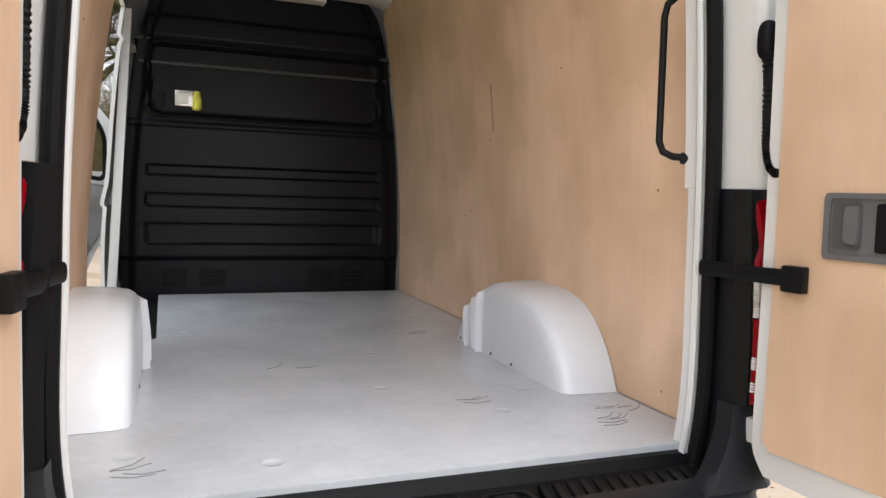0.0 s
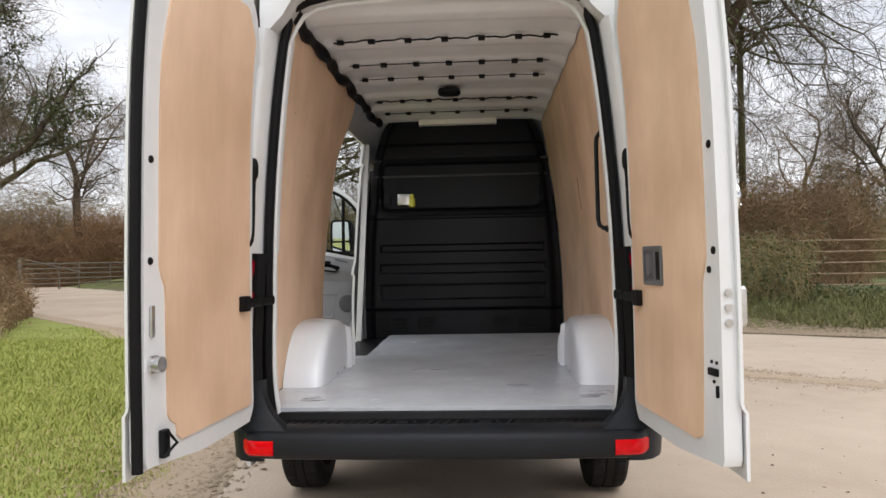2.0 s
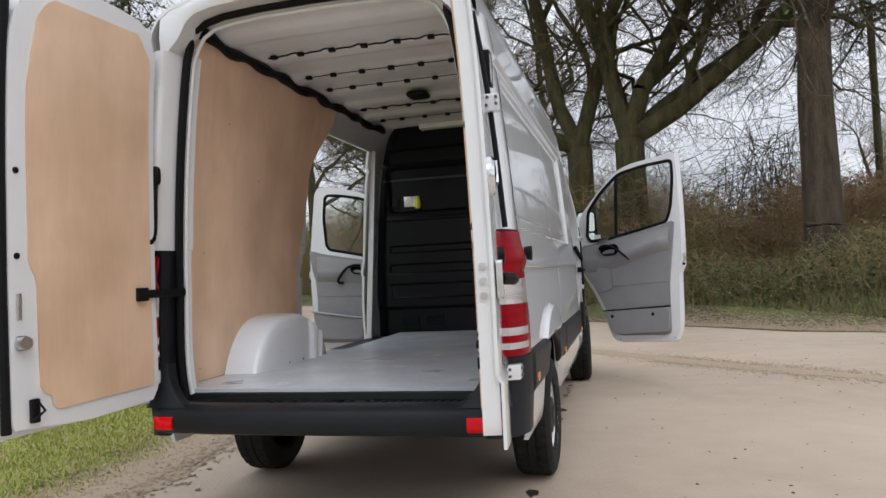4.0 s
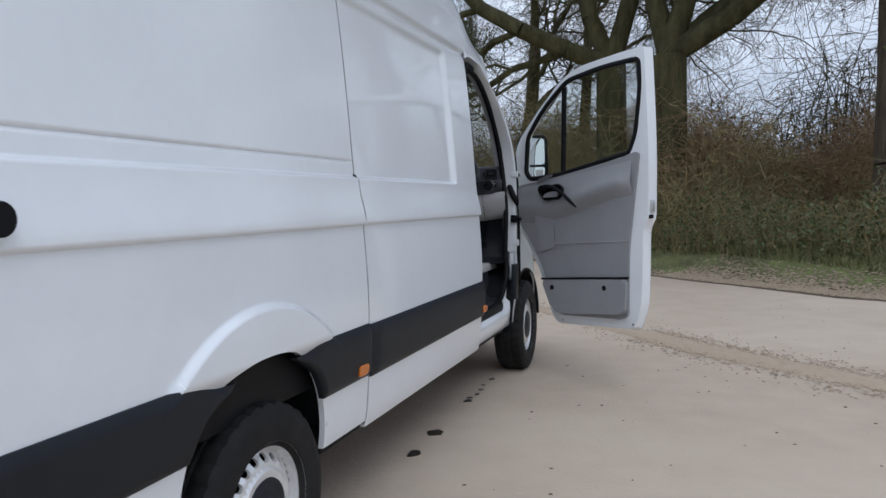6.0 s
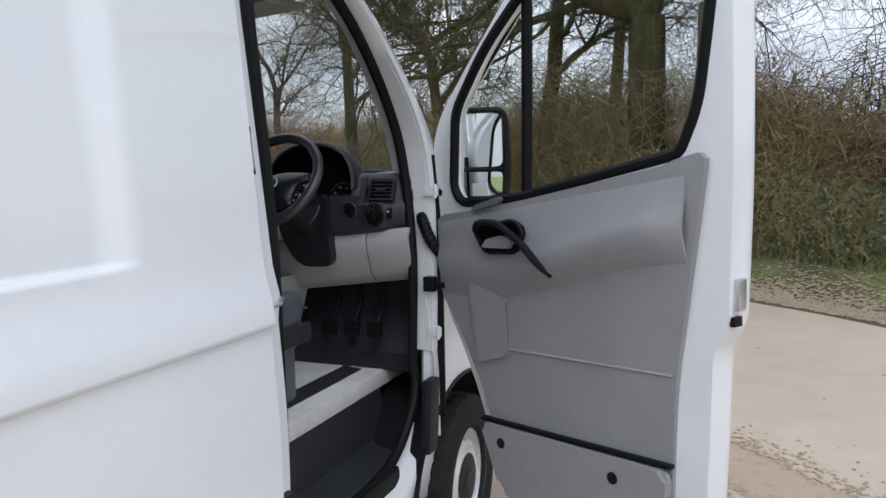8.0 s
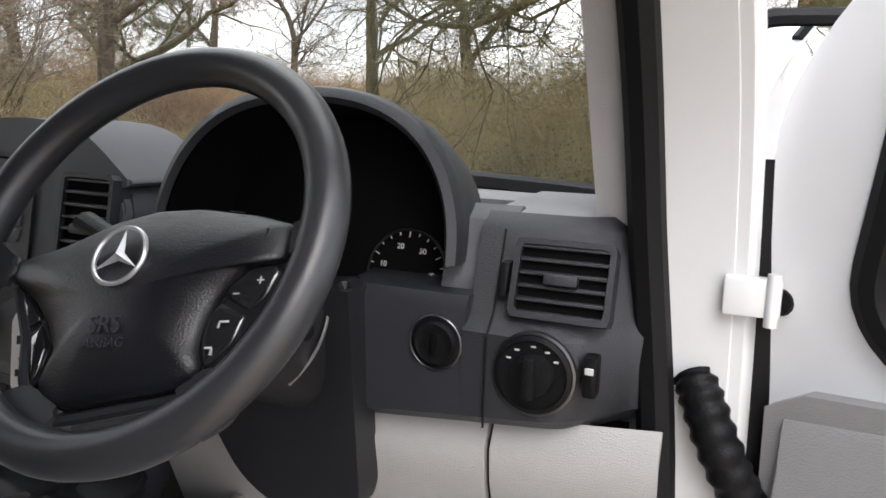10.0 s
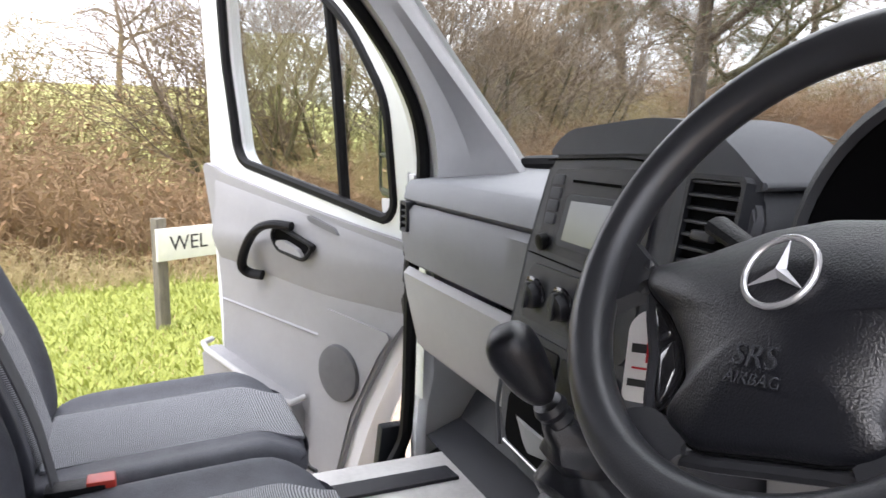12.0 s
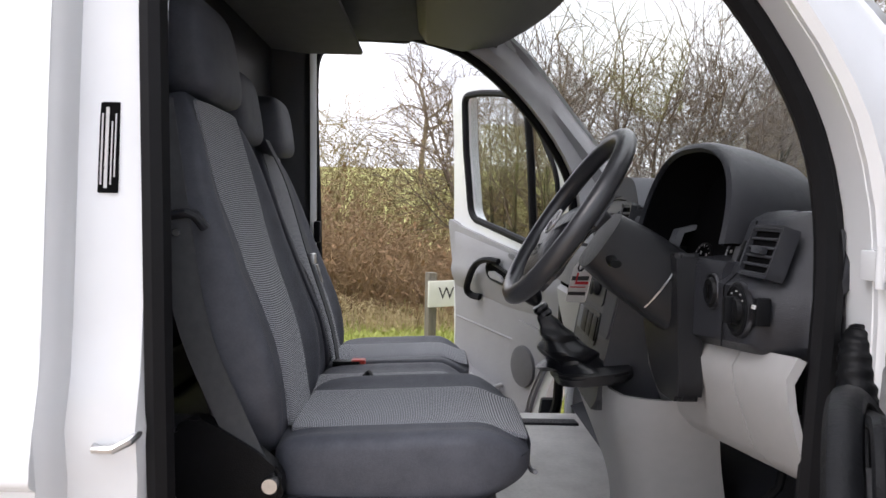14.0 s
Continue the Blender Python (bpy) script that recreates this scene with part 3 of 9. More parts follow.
# rear corner posts, wrapping round from the side to the door opening
for sx in (1, -1):
    P = []
    for j in range(61):
        z = 1.425 + (2.45 - 1.425) * j / 60
        w, o = HALF(z) + relief(0.04, z), OPEN_W(z) + 0.012
        pts = [(w, 0.03), (w - 0.004, -0.06), (w - 0.016, -0.125), (w - 0.042, -0.172), (w - 0.075, -0.19), (min(w - 0.09, o + 0.07), -0.185),
               (o + 0.055, -0.16), (o + 0.05, -0.06), (o + 0.035, -0.035), (o, -0.03), (o - 0.004, 0.02)]
        P.append([(sx * x, y, z) for x, y in pts])
    part("corner_post", sheet(BM(), P, (-sx * 0.004, 0.012, 0)), WHITE, van, "white corner post beside the rear doorway", sharp=50)
    P = []
    for j in range(31):
        z = 0.64 + (1.424 - 0.64) * j / 30
        w, o = HALF(z) + relief(0.04, z) - 0.012, OPEN_W(z) + 0.012
        P.append([(sx * x, y, z) for x, y in ((w, 0.03), (w - 0.03, -0.15), (w - 0.08, -0.186), (min(w - 0.09, o + 0.07), -0.184), (o + 0.055, -0.16), (o + 0.05, -0.06), (o + 0.035, -0.035), (o + 0.014, -0.03))])
    P2 = [[(sx * x, y, z) for x, y in ((OPEN_W(z) + 0.026, -0.032), (OPEN_W(z) + 0.012, -0.031), (OPEN_W(z) + 0.008, 0.02))] for z in np.linspace(0.66, 1.424, 24)]
    part("post_return", sheet(BM(), P2, (sx * 0.003, 0, 0)), WHITE, van, "white inner edge of the doorway post", sharp=50)
    part("lower_post", sheet(BM(), P, (-sx * 0.004, 0.012, 0)), BUMPER, van, "black lower post behind the tail lamp", sharp=50)
    # rubber seal round the doorway, up the post and half over the head
    pts = [(sx * (OPEN_W(z) + 0.03), -0.055, z) for z in (0.62 + (2.42 - 0.62) * j / 30 for j in range(31))]
    pts += [(sx * x, -0.055, z) for x, z in ((0.70, 2.50), (0.70, 2.565), (0.60, 2.61), (0.50, 2.632), (0.3, 2.645), (0, 2.65))]
    part("door_seal", tube(BM(), pts, 0.022, 10), RUBBER, van, "black rubber door seal")
    # inner white flange
    pts = [(sx * (OPEN_W(z) + 0.010), -0.022, z) for z in (0.66 + (2.42 - 0.66) * j / 30 for j in range(31))]
    pts += [(sx * x, -0.022, z) for x, z in ((0.672, 2.49), (0.635, 2.545), (0.57, 2.583), (0.47, 2.60), (0.3, 2.612), (0, 2.617))]
    part("doorway_flange", tube(BM(), pts, 0.011, 8), WHITE, van)

# head of the rear doorway
P = []
for j in range(33):
    x = -0.80 + 1.6 * j / 32
    top = float(np.interp(abs(x), [q[0] for q in ROOFPROF[8::-1]], [q[1] for q in ROOFPROF[8::-1]])) - 0.03
    low = min(top - 0.012, float(np.interp(abs(x), [0, 0.3, 0.5, 0.60, 0.665, 0.70, 0.80], [2.655, 2.65, 2.638, 2.615, 2.57, 2.50, 2.40])))
    P.append([(x, -0.03, low), (x, -0.10, low + 0.004), (x, -0.165, low + 0.008), (x, -0.18, (low + top) / 2), (x, -0.165, top)])
part("doorway_head", sheet(BM(), P, (0, 0.01, 0.004)), WHITE, van, "white head of the rear doorway", sharp=50)
bm = BM()
box(bm, (-0.16, -0.196, 2.674), (0.16, -0.165, 2.708), 0.008)
part("brake_lamp", bm, RED, van, "red high-level brake lamp over the doorway")

# side mouldings and sills, offside and nearside
def moulding(sx, start, end, z0, top, label="dark grey plastic side moulding"):
    """A padded strip; start and end give its ends at each height, top its upper edge along the van."""
    P = []
    n = 48
    for i in range(n + 1):
        row = []
        for j in range(11):
            k = j / 10
            zc = z0 + (top(0.5 * (start(z0) + end(z0))) - z0) * k
            y = start(zc) + (end(zc) - start(zc)) * i / n
            z = z0 + (top(y) - z0) * k
            bulge = 0.017 * (1 - abs(2 * k - 1) ** 8) * smooth(0, 0.03, i / n) * smooth(1, 0.97, i / n)
            row.append((sx * (HALF(z) + relief(y, z) * 0.6 + 0.006 + bulge), y, z))
        P.append(row)
    return part("side_moulding", sheet(BM(), P, (-sx * 0.022, 0, 0)), BUMPER, van, label, sharp=50)


for sx in (1, -1):
    moulding(sx, lambda z: 0.045 - 0.1 * (z - 0.75), lambda z: rear_arch_edge(z, -1, -0.002), 0.645, lambda y: 0.855 - 0.037 * smooth(0.58, 0.80, y))
    moulding(sx, lambda z: rear_arch_edge(z, 1, -0.002), lambda z: 1.754 if sx > 0 else 1.714, 0.628, lambda y: 0.842 - 0.022 * smooth(1.35, 1.22, y))
    if sx > 0:
        moulding(sx, lambda z: 1.767, lambda z: 3.44, 0.615, lambda y: 0.835)
for y, z in ((0.145, 0.715), (1.66, 0.67), (3.385, 0.665)):
    bm = BM()
    w = HALF(z) + 0.020
    prism(bm, rounded([(-0.044, -0.022), (0.040, -0.020), (0.044, 0.020), (-0.038, 0.021)], 0.016), lambda u, w_, v: (w + w_, y + u, z + v), -0.004, 0.009, 0.003)
    part("side_marker", bm, ORANGE, van, "orange side marker reflector")

# fillers: sills, wheel housings, floor pan
bm = BM()
box(bm, (-0.90, 0.2, 0.40), (0.90, 0.66, 0.62), 0.01)
part("rear_floor_pan", bm, RUBBER, van)
bm = BM()
box(bm, (-0.93, 1.45, 0.38), (0.93, 4.18, 0.60), 0.02)
part("floor_pan", bm, RUBBER, van, "dark underbody")
bm = BM()
box(bm, (-0.66, 0.5, 0.38), (0.66, 1.6, 0.60), 0.02)
part("axle_tunnel", bm, RUBBER, van)
for sx in (1, -1):
    for yc in (AXLE_R, AXLE_F):
        P = []
        for i in range(33):
            a = math.pi * i / 32
            y, z = yc + 0.475 * math.cos(a), 0.37 + 0.42 * math.sin(a)
            if yc < 3:
                y = 1.0 + 0.41 * math.cos(a)
                z = max(0.40, rear_arch(y, 0.014))
            P.append([(sx * x, y, z) for x in (0.735, 0.84, 0.985)])
        part("wheel_housing", sheet(BM(), P, (0, 0, 0.012)), BLACK, van, "black wheel housing")

# ---- wheels ----
def wheel(cx, cy, sx, steer=0.0):
    w = part("wheel", lathe(BM(), (0, 0, 0), (1, 0, 0), [(0.05, -0.05), (0.05, 0.03), (0.04, 0.04)], 20), STEEL, van, "wheel with a black tyre and silver steel rim")
    w.matrix_parent_inverse = WORLD_OF[van.name].inverted()
    prof = [(0.205, -0.085), (0.225, -0.105), (0.29, -0.115), (0.325, -0.105), (0.345, -0.088), (0.349, -0.06), (0.349, -0.034), (0.342, -0.030), (0.342, -0.022), (0.349, -0.018), (0.349, 0.018), (0.342, 0.022), (0.342, 0.030), (0.349, 0.034), (0.349, 0.06), (0.345, 0.088), (0.325, 0.105), (0.29, 0.115), (0.225, 0.105), (0.205, 0.085)]
    n = 128
    rows = []
    bm = BM()
    for k in range(n):
        a = 2 * math.pi * k / n
        low = 0.009 * (k % 4 == 0)
        rows.append([bm.verts.new((h, (r - low * (r > 0.343 and abs(h) > 0.033)) * math.cos(a), (r - low * (r > 0.343 and abs(h) > 0.033)) * math.sin(a))) for r, h in prof])
    for p, q in zip(rows, rows[1:] + rows[:1]):
        for m_ in range(len(prof) - 1):
            bm.faces.new((p[m_], p[m_ + 1], q[m_ + 1], q[m_]))
    ty = part("tyre", bm, TYRE, w, "black tyre with a blocky tread")
    # steel rim: rolled lip, well, and a dished disc pierced by a ring of round holes
    bm = lathe(BM(), (0, 0, 0), (1, 0, 0), [(0.216, 0.094), (0.222, 0.102), (0.226, 0.094), (0.222, 0.086), (0.207, 0.082), (0.203, 0.070), (0.200, 0.056), (0.194, 0.050)], 80, False)
    lathe(bm, (0, 0, 0), (1, 0, 0), [(0.142, 0.080), (0.128, 0.090), (0.105, 0.088), (0.100, 0.060)], 80, False)
    n = 20
    for k in range(n):
        inner, outer_, lip = [], [], []
        for j in range(24):
            t = 2 * math.pi * j / 24
            c_, s_ = math.cos(t), math.sin(t)
            edge = 1 / max(abs(c_), abs(s_))
            for ring_, reach_a, reach_r, sink in ((outer_, edge, edge * 0.026, 0), (inner, 0.60, 0.0155, 0), (lip, 0.56, 0.0145, 0.012)):
                a = 2 * math.pi * (k + 0.5 + 0.5 * reach_a * c_) / n
                r = 0.168 + reach_r * s_
                h = 0.080 - 0.030 * smooth(0.150, 0.194, r) - sink
                ring_.append(bm.verts.new((h, r * math.cos(a), r * math.sin(a))))
        for g, e in ((outer_, inner), (inner, lip)):
            for j in range(24):
                bm.faces.new((g[j], g[(j + 1) % 24], e[(j + 1) % 24], e[j]))
    bmesh.ops.remove_doubles(bm, verts=bm.verts, dist=0.0002)
    rim = part("rim", bm, RIM, w, "silver steel rim with round vent holes")
    bm = lathe(BM(), (0, 0, 0), (1, 0, 0), [(0.19, 0.005), (0.05, 0.005)], 32)
    drum = part("brake_drum", bm, RUBBER, w)
    bm = lathe(BM(), (0, 0, 0), (1, 0, 0), [(0.108, 0.084), (0.106, 0.091), (0.094, 0.096), (0.066, 0.097), (0.058, 0.103), (0.03, 0.105)], 40)
    cap = part("hub_cap", bm, BUMPER, w, "dark round hub cap")
    for o in (ty, rim, drum, cap):
        o.matrix_parent_inverse = Matrix()
    w.matrix_basis = Matrix.Translation((cx, cy, 0.352)) @ Matrix.Rotation(radians(steer), 4, "Z") @ Matrix.Diagonal((sx, 1, 1, 1))
    return w


wheel(0.885, AXLE_R, 1), wheel(-0.885, AXLE_R, -1), wheel(0.90, AXLE_F, 1, 2), wheel(-0.90, AXLE_F, -1, 2)

# ---- rear bumper with its tread plate ----
P = []


def bumper_line(k):
    return -0.285 + 0.035 * k**2 + 0.13 * smooth(0.86, 1.0, k) ** 2


for j in range(49):
    a = -1 + 2 * j / 48
    x = 0.945 * a
    k = abs(a)
    back = bumper_line(k)
    zt = 0.622 + 0.04 * smooth(0.82, 0.95, k)
    P.append([(x * 0.97, back + 0.05, 0.478), (x, back + 0.012, 0.492), (x, back, 0.52), (x, back + 0.002, 0.575), (x, back + 0.010, 0.594), (x * 0.995, back + 0.018, 0.602), (x * 0.985, back + 0.05, zt - 0.006), (x * 0.975, back + 0.085, zt)])
bumper = part("rear_bumper", sheet(BM(), [[(x, y, z + 0.024) for x, y, z in row] for row in P], (0, 0.03, 0)), BUMPER, van, "dark grey plastic rear bumper", sharp=50)
for sx in (1, -1):
    # wrapping bumper corner between lamp, wheel arch and bumper
    P = []
    for j in range(13):
        z = 0.485 + (0.845 - 0.485) * j / 12
        w = HALF(max(z, 0.5)) + 0.012
        P.append([(sx * x, y, z) for x, y in ((w - 0.01, 0.13 + 0.02 * (z < 0.5)), (w, 0.06), (w - 0.003, -0.04), (w - 0.025, -0.10), (w - 0.07, -0.165), (w - 0.12, -0.19), (w - 0.175, -0.19 + 0.03 * smooth(0.6, 0.8, z)))])
    part("bumper_corner", sheet(BM(), P, (-sx * 0.01, 0.012, 0)), BUMPER, bumper, "", sharp=50)
    # shoulder that sweeps up from the bumper's end to the foot of the post
    P = []
    for j in range(13):
        k = j / 12
        rise = 1 - (1 - k) ** 2.6
        y = -0.238 + 0.050 * rise
        inner, outer_ = 0.69 + 0.125 * rise, 0.938 - 0.012 * k
        P.append([(sx * x, yy, 0.632 + 0.215 * k) for x, yy in ((inner - 0.004, y + 0.05), (inner, y + 0.006), (inner + 0.02, y), ((inner + outer_) / 2, y), (outer_ - 0.04, y + 0.004), (outer_ - 0.01, y + 0.022), (outer_, y + 0.05))])
    part("bumper_shoulder", sheet(BM(), P, (0, 0.012, 0)), BUMPER, bumper, "", sharp=50)
    bm = BM()
    for (x0, x1) in ((0.745, 0.905),):
        rows = []
        for i in range(7):
            x = x0 + (x1 - x0) * i / 6
            back = bumper_line(x / 0.945) - 0.006
            rows.append([(sx * x, back + 0.008, 0.506), (sx * x, back - 0.003, 0.518), (sx * x, back - 0.002, 0.558), (sx * x, back + 0.008, 0.572 - 0.010 * (i == 6))])
        sheet(bm, [[(x, y, z + 0.022) for x, y, z in row] for row in rows], (0, 0.012, 0))
    part("bumper_reflector", bm, REFLECTOR, bumper, "bright red bumper reflector")
# tread plate: ribbed step with two recessed hand grips
bm = BM()
rows = []
for j in range(65):
    x = -0.80 + 1.6 * j / 64
    dip = 0.014 * (smooth(0.10, 0.16, abs(abs(x) - 0.19) * -1 + 0.26))
    rows.append([(x, 0.012, 0.676), (x, -0.03, 0.668), (x, -0.045, 0.640), (x, -0.085, 0.636 - dip), (x, -0.14, 0.632 - dip * 0.8), (x, -0.185, 0.628), (x, -0.205, 0.618), (x, -0.225, 0.610)])
sheet(bm, rows, (0, 0.004, -0.02))
part("tread_plate", bm, BLACK, bumper, "black moulded step along the sill", sharp=25)
for x in np.linspace(-0.74, 0.74, 38):
    if 0.08 < abs(x) < 0.30:
        continue
    bm = BM()
    box(bm, (x - 0.011, -0.175, 0.630), (x + 0.011, -0.06, 0.641), 0.003, 1, f=lambda a, b, c: (a + (b + 0.11) * 0.25, b, c))
    part("tread_rib", bm, BLACK, bumper)
for x in (-0.19, 0.19):
    bm = BM()
    frame_plate(bm, rounded([(-0.075, -0.03), (0.075, -0.03), (0.06, 0.03), (-0.06, 0.03)], 0.01), rounded([(-0.06, -0.02), (0.06, -0.02), (0.048, 0.02), (-0.048, 0.02)], 0.008),
                lambda u, w_, v: (x + u, -0.115 + v, 0.634 + w_), 0, 0.01, 48)
    box(bm, (x - 0.03, -0.135, 0.628), (x + 0.025, -0.10, 0.643), 0.003)
    part("step_catch", bm, BLACK, bumper, "black catch plate in the step")

# ---- tail lamps ----
for sx in (1, -1):
    bands = [("red_lens", 1.20, 1.415, RED), ("clear_lens", 1.085, 1.197, CLEAR_LENS), ("red_lens", 0.852, 1.082, RED),
             ("clear_strip", 0.945, 0.980, CLEAR_LENS), ("clear_strip", 0.884, 0.912, CLEAR_LENS)]
    lamp = None
    for name, z0, z1, mt in bands:
        P = []
        nz = 6 if mt is RED else 6 * round((z1 - z0) / 0.014)
        for j in range(nz + 1):
            z = z0 + (z1 - z0) * j / nz
            rib = 0.0022 * (j % 3 == 1) if nz > 6 else 0.0
            w = HALF(z) + relief(0.04, z) + 0.008 - rib
            top = 0.02 * smooth(1.36, 1.415, z)
            P.append([(sx * x, y, z) for x, y in ((w - 0.004, 0.028), (w + 0.002, 0.0), (w, -0.06), (w - 0.012, -0.125), (w - 0.035, -0.175), (w - 0.065, -0.203 + top), (w - 0.12, -0.209 + top), (w - 0.146, -0.206 + top), (w - 0.156, -0.194 + top))])
        if name == "clear_strip":
            P = [[(x + sx * 0.003, y - 0.002, z) for x, y, z in row[2:-1]] for row in P]
        bm = sheet(BM(), P, (-sx * 0.012, 0.012, 0))
        if lamp is None:
            base = BM()
            PB = []
            for z in (0.846, 1.0, 1.2, 1.42):
                w = HALF(z) + 0.002
                PB.append([(sx * x, y, z) for x, y in ((w, 0.034), (w - 0.002, -0.06), (w - 0.04, -0.165), (w - 0.085, -0.195), (w - 0.158, -0.196), (w - 0.176, -0.178))])
            lamp = part("tail_lamp", sheet(base, PB, (-sx * 0.01, 0.014, 0)), BLACK, van, "tall red and clear tail lamp in a black housing")
        part(name, bm, mt, lamp, sharp=20 if mt is CLEAR_LENS else 35)
    part("door_gap_seal", tube(BM(), [(sx * (HALF(z) - 0.022), -0.196, z) for z in np.linspace(1.43, 2.42, 40)], 0.013, 8), RUBBER, van, "black seal in the gap beside the rear door")
    P = [[(sx * (HALF(z) + relief(0.04, z) + 0.0012), y, z) for y in (0.027, 0.033)] for z in np.linspace(1.425, 2.22, 60)]
    part("panel_gap", sheet(BM(), P, (-sx * 0.002, 0, 0)), RUBBER, van, "thin dark joint between post and side")
    # hinge plates above and below the lamp, stay strap, wiring hose and upper side lamp
    for z, dz in ((2.0, 0.05), (0.79, 0.042)):
        bm = BM()
        wide = 0.03 if z < 1 else 0.0
        box(bm, (0.855, -0.235, z - dz), (0.955 + wide, -0.180 + wide, z + dz * 0.6), 0.008, f=lambda x, y, z_: (sx * x, y + max(0.0, x - 0.93) * 0.8 * (z < 1), z_))
        hinge = part("door_hinge", bm, WHITE, van, "white-painted door hinge with bolts")
        for a, b in ((0.90, -0.024), (0.945, -0.020), (0.905, 0.012), (0.945, 0.010)):
            bm = cyl(BM(), (sx * a, -0.236, z + b), (sx * a, -0.247, z + b), 0.008, 6, 0.007)
            part("bolt", bm, DARK_STEEL, hinge)
        for y_, b in ((-0.205, -0.022), (-0.205, 0.008)) if z < 1 else ():
            bm = cyl(BM(), (sx * 0.984, y_ + 0.04, z + b), (sx * 0.994, y_ + 0.04, z + b), 0.0085, 6, 0.007)
            part("bolt", bm, DARK_STEEL, hinge)
    pts = [(sx * 0.832, -0.20, 1.80), (sx * 0.834, -0.212, 1.70), (sx * 0.836, -0.215, 1.60), (sx * 0.838, -0.218, 1.53), (sx * 0.841, -0.226, 1.49), (sx * 0.844, -0.242, 1.468), (sx * 0.848, -0.262, 1.465)]
    gx = curve(range(7), [p[0] for p in pts])
    gy = curve(range(7), [p[1] for p in pts])
    gz = curve(range(7), [p[2] for p in pts])
    part("wiring_hose", tube(BM(), [(gx(t), gy(t), gz(t)) for t in np.linspace(0, 6, 90)], lambda k: 0.013 + 0.0025 * math.sin(k * 260), 8), RUBBER, van, "black corrugated wiring hose to the door")
    bm = BM()
    pad(bm, lambda a, b, c: (sx * (0.836 + 0.024 * a), -0.198 + 0.022 * b, 1.805 + 0.05 * c), 16, 10, 0.7)
    part("hose_boot", bm, RUBBER, van)
    bm = BM()
    box(bm, (0.885, -0.16, 2.10), (0.915, -0.10, 2.235), 0.008, f=lambda x, y, z: (sx * x, y, z))
    repeater = part("side_repeater", bm, CLEAR_LENS, van, "small chrome and clear lamp beside the door")
    bm = BM()
    box(bm, (0.88, -0.168, 2.085), (0.912, -0.092, 2.25), 0.006, f=lambda x, y, z: (sx * x, y, z))
    part("lamp_bezel", bm, BLACK, repeater)
    bm = BM()
    cyl(bm, (sx * 0.985, 0.11, 1.315), (sx * 1.022, 0.11, 1.315), 0.03, 20, 0.036)
    part("door_stop", bm, RUBBER, van, "round black rubber door stop")

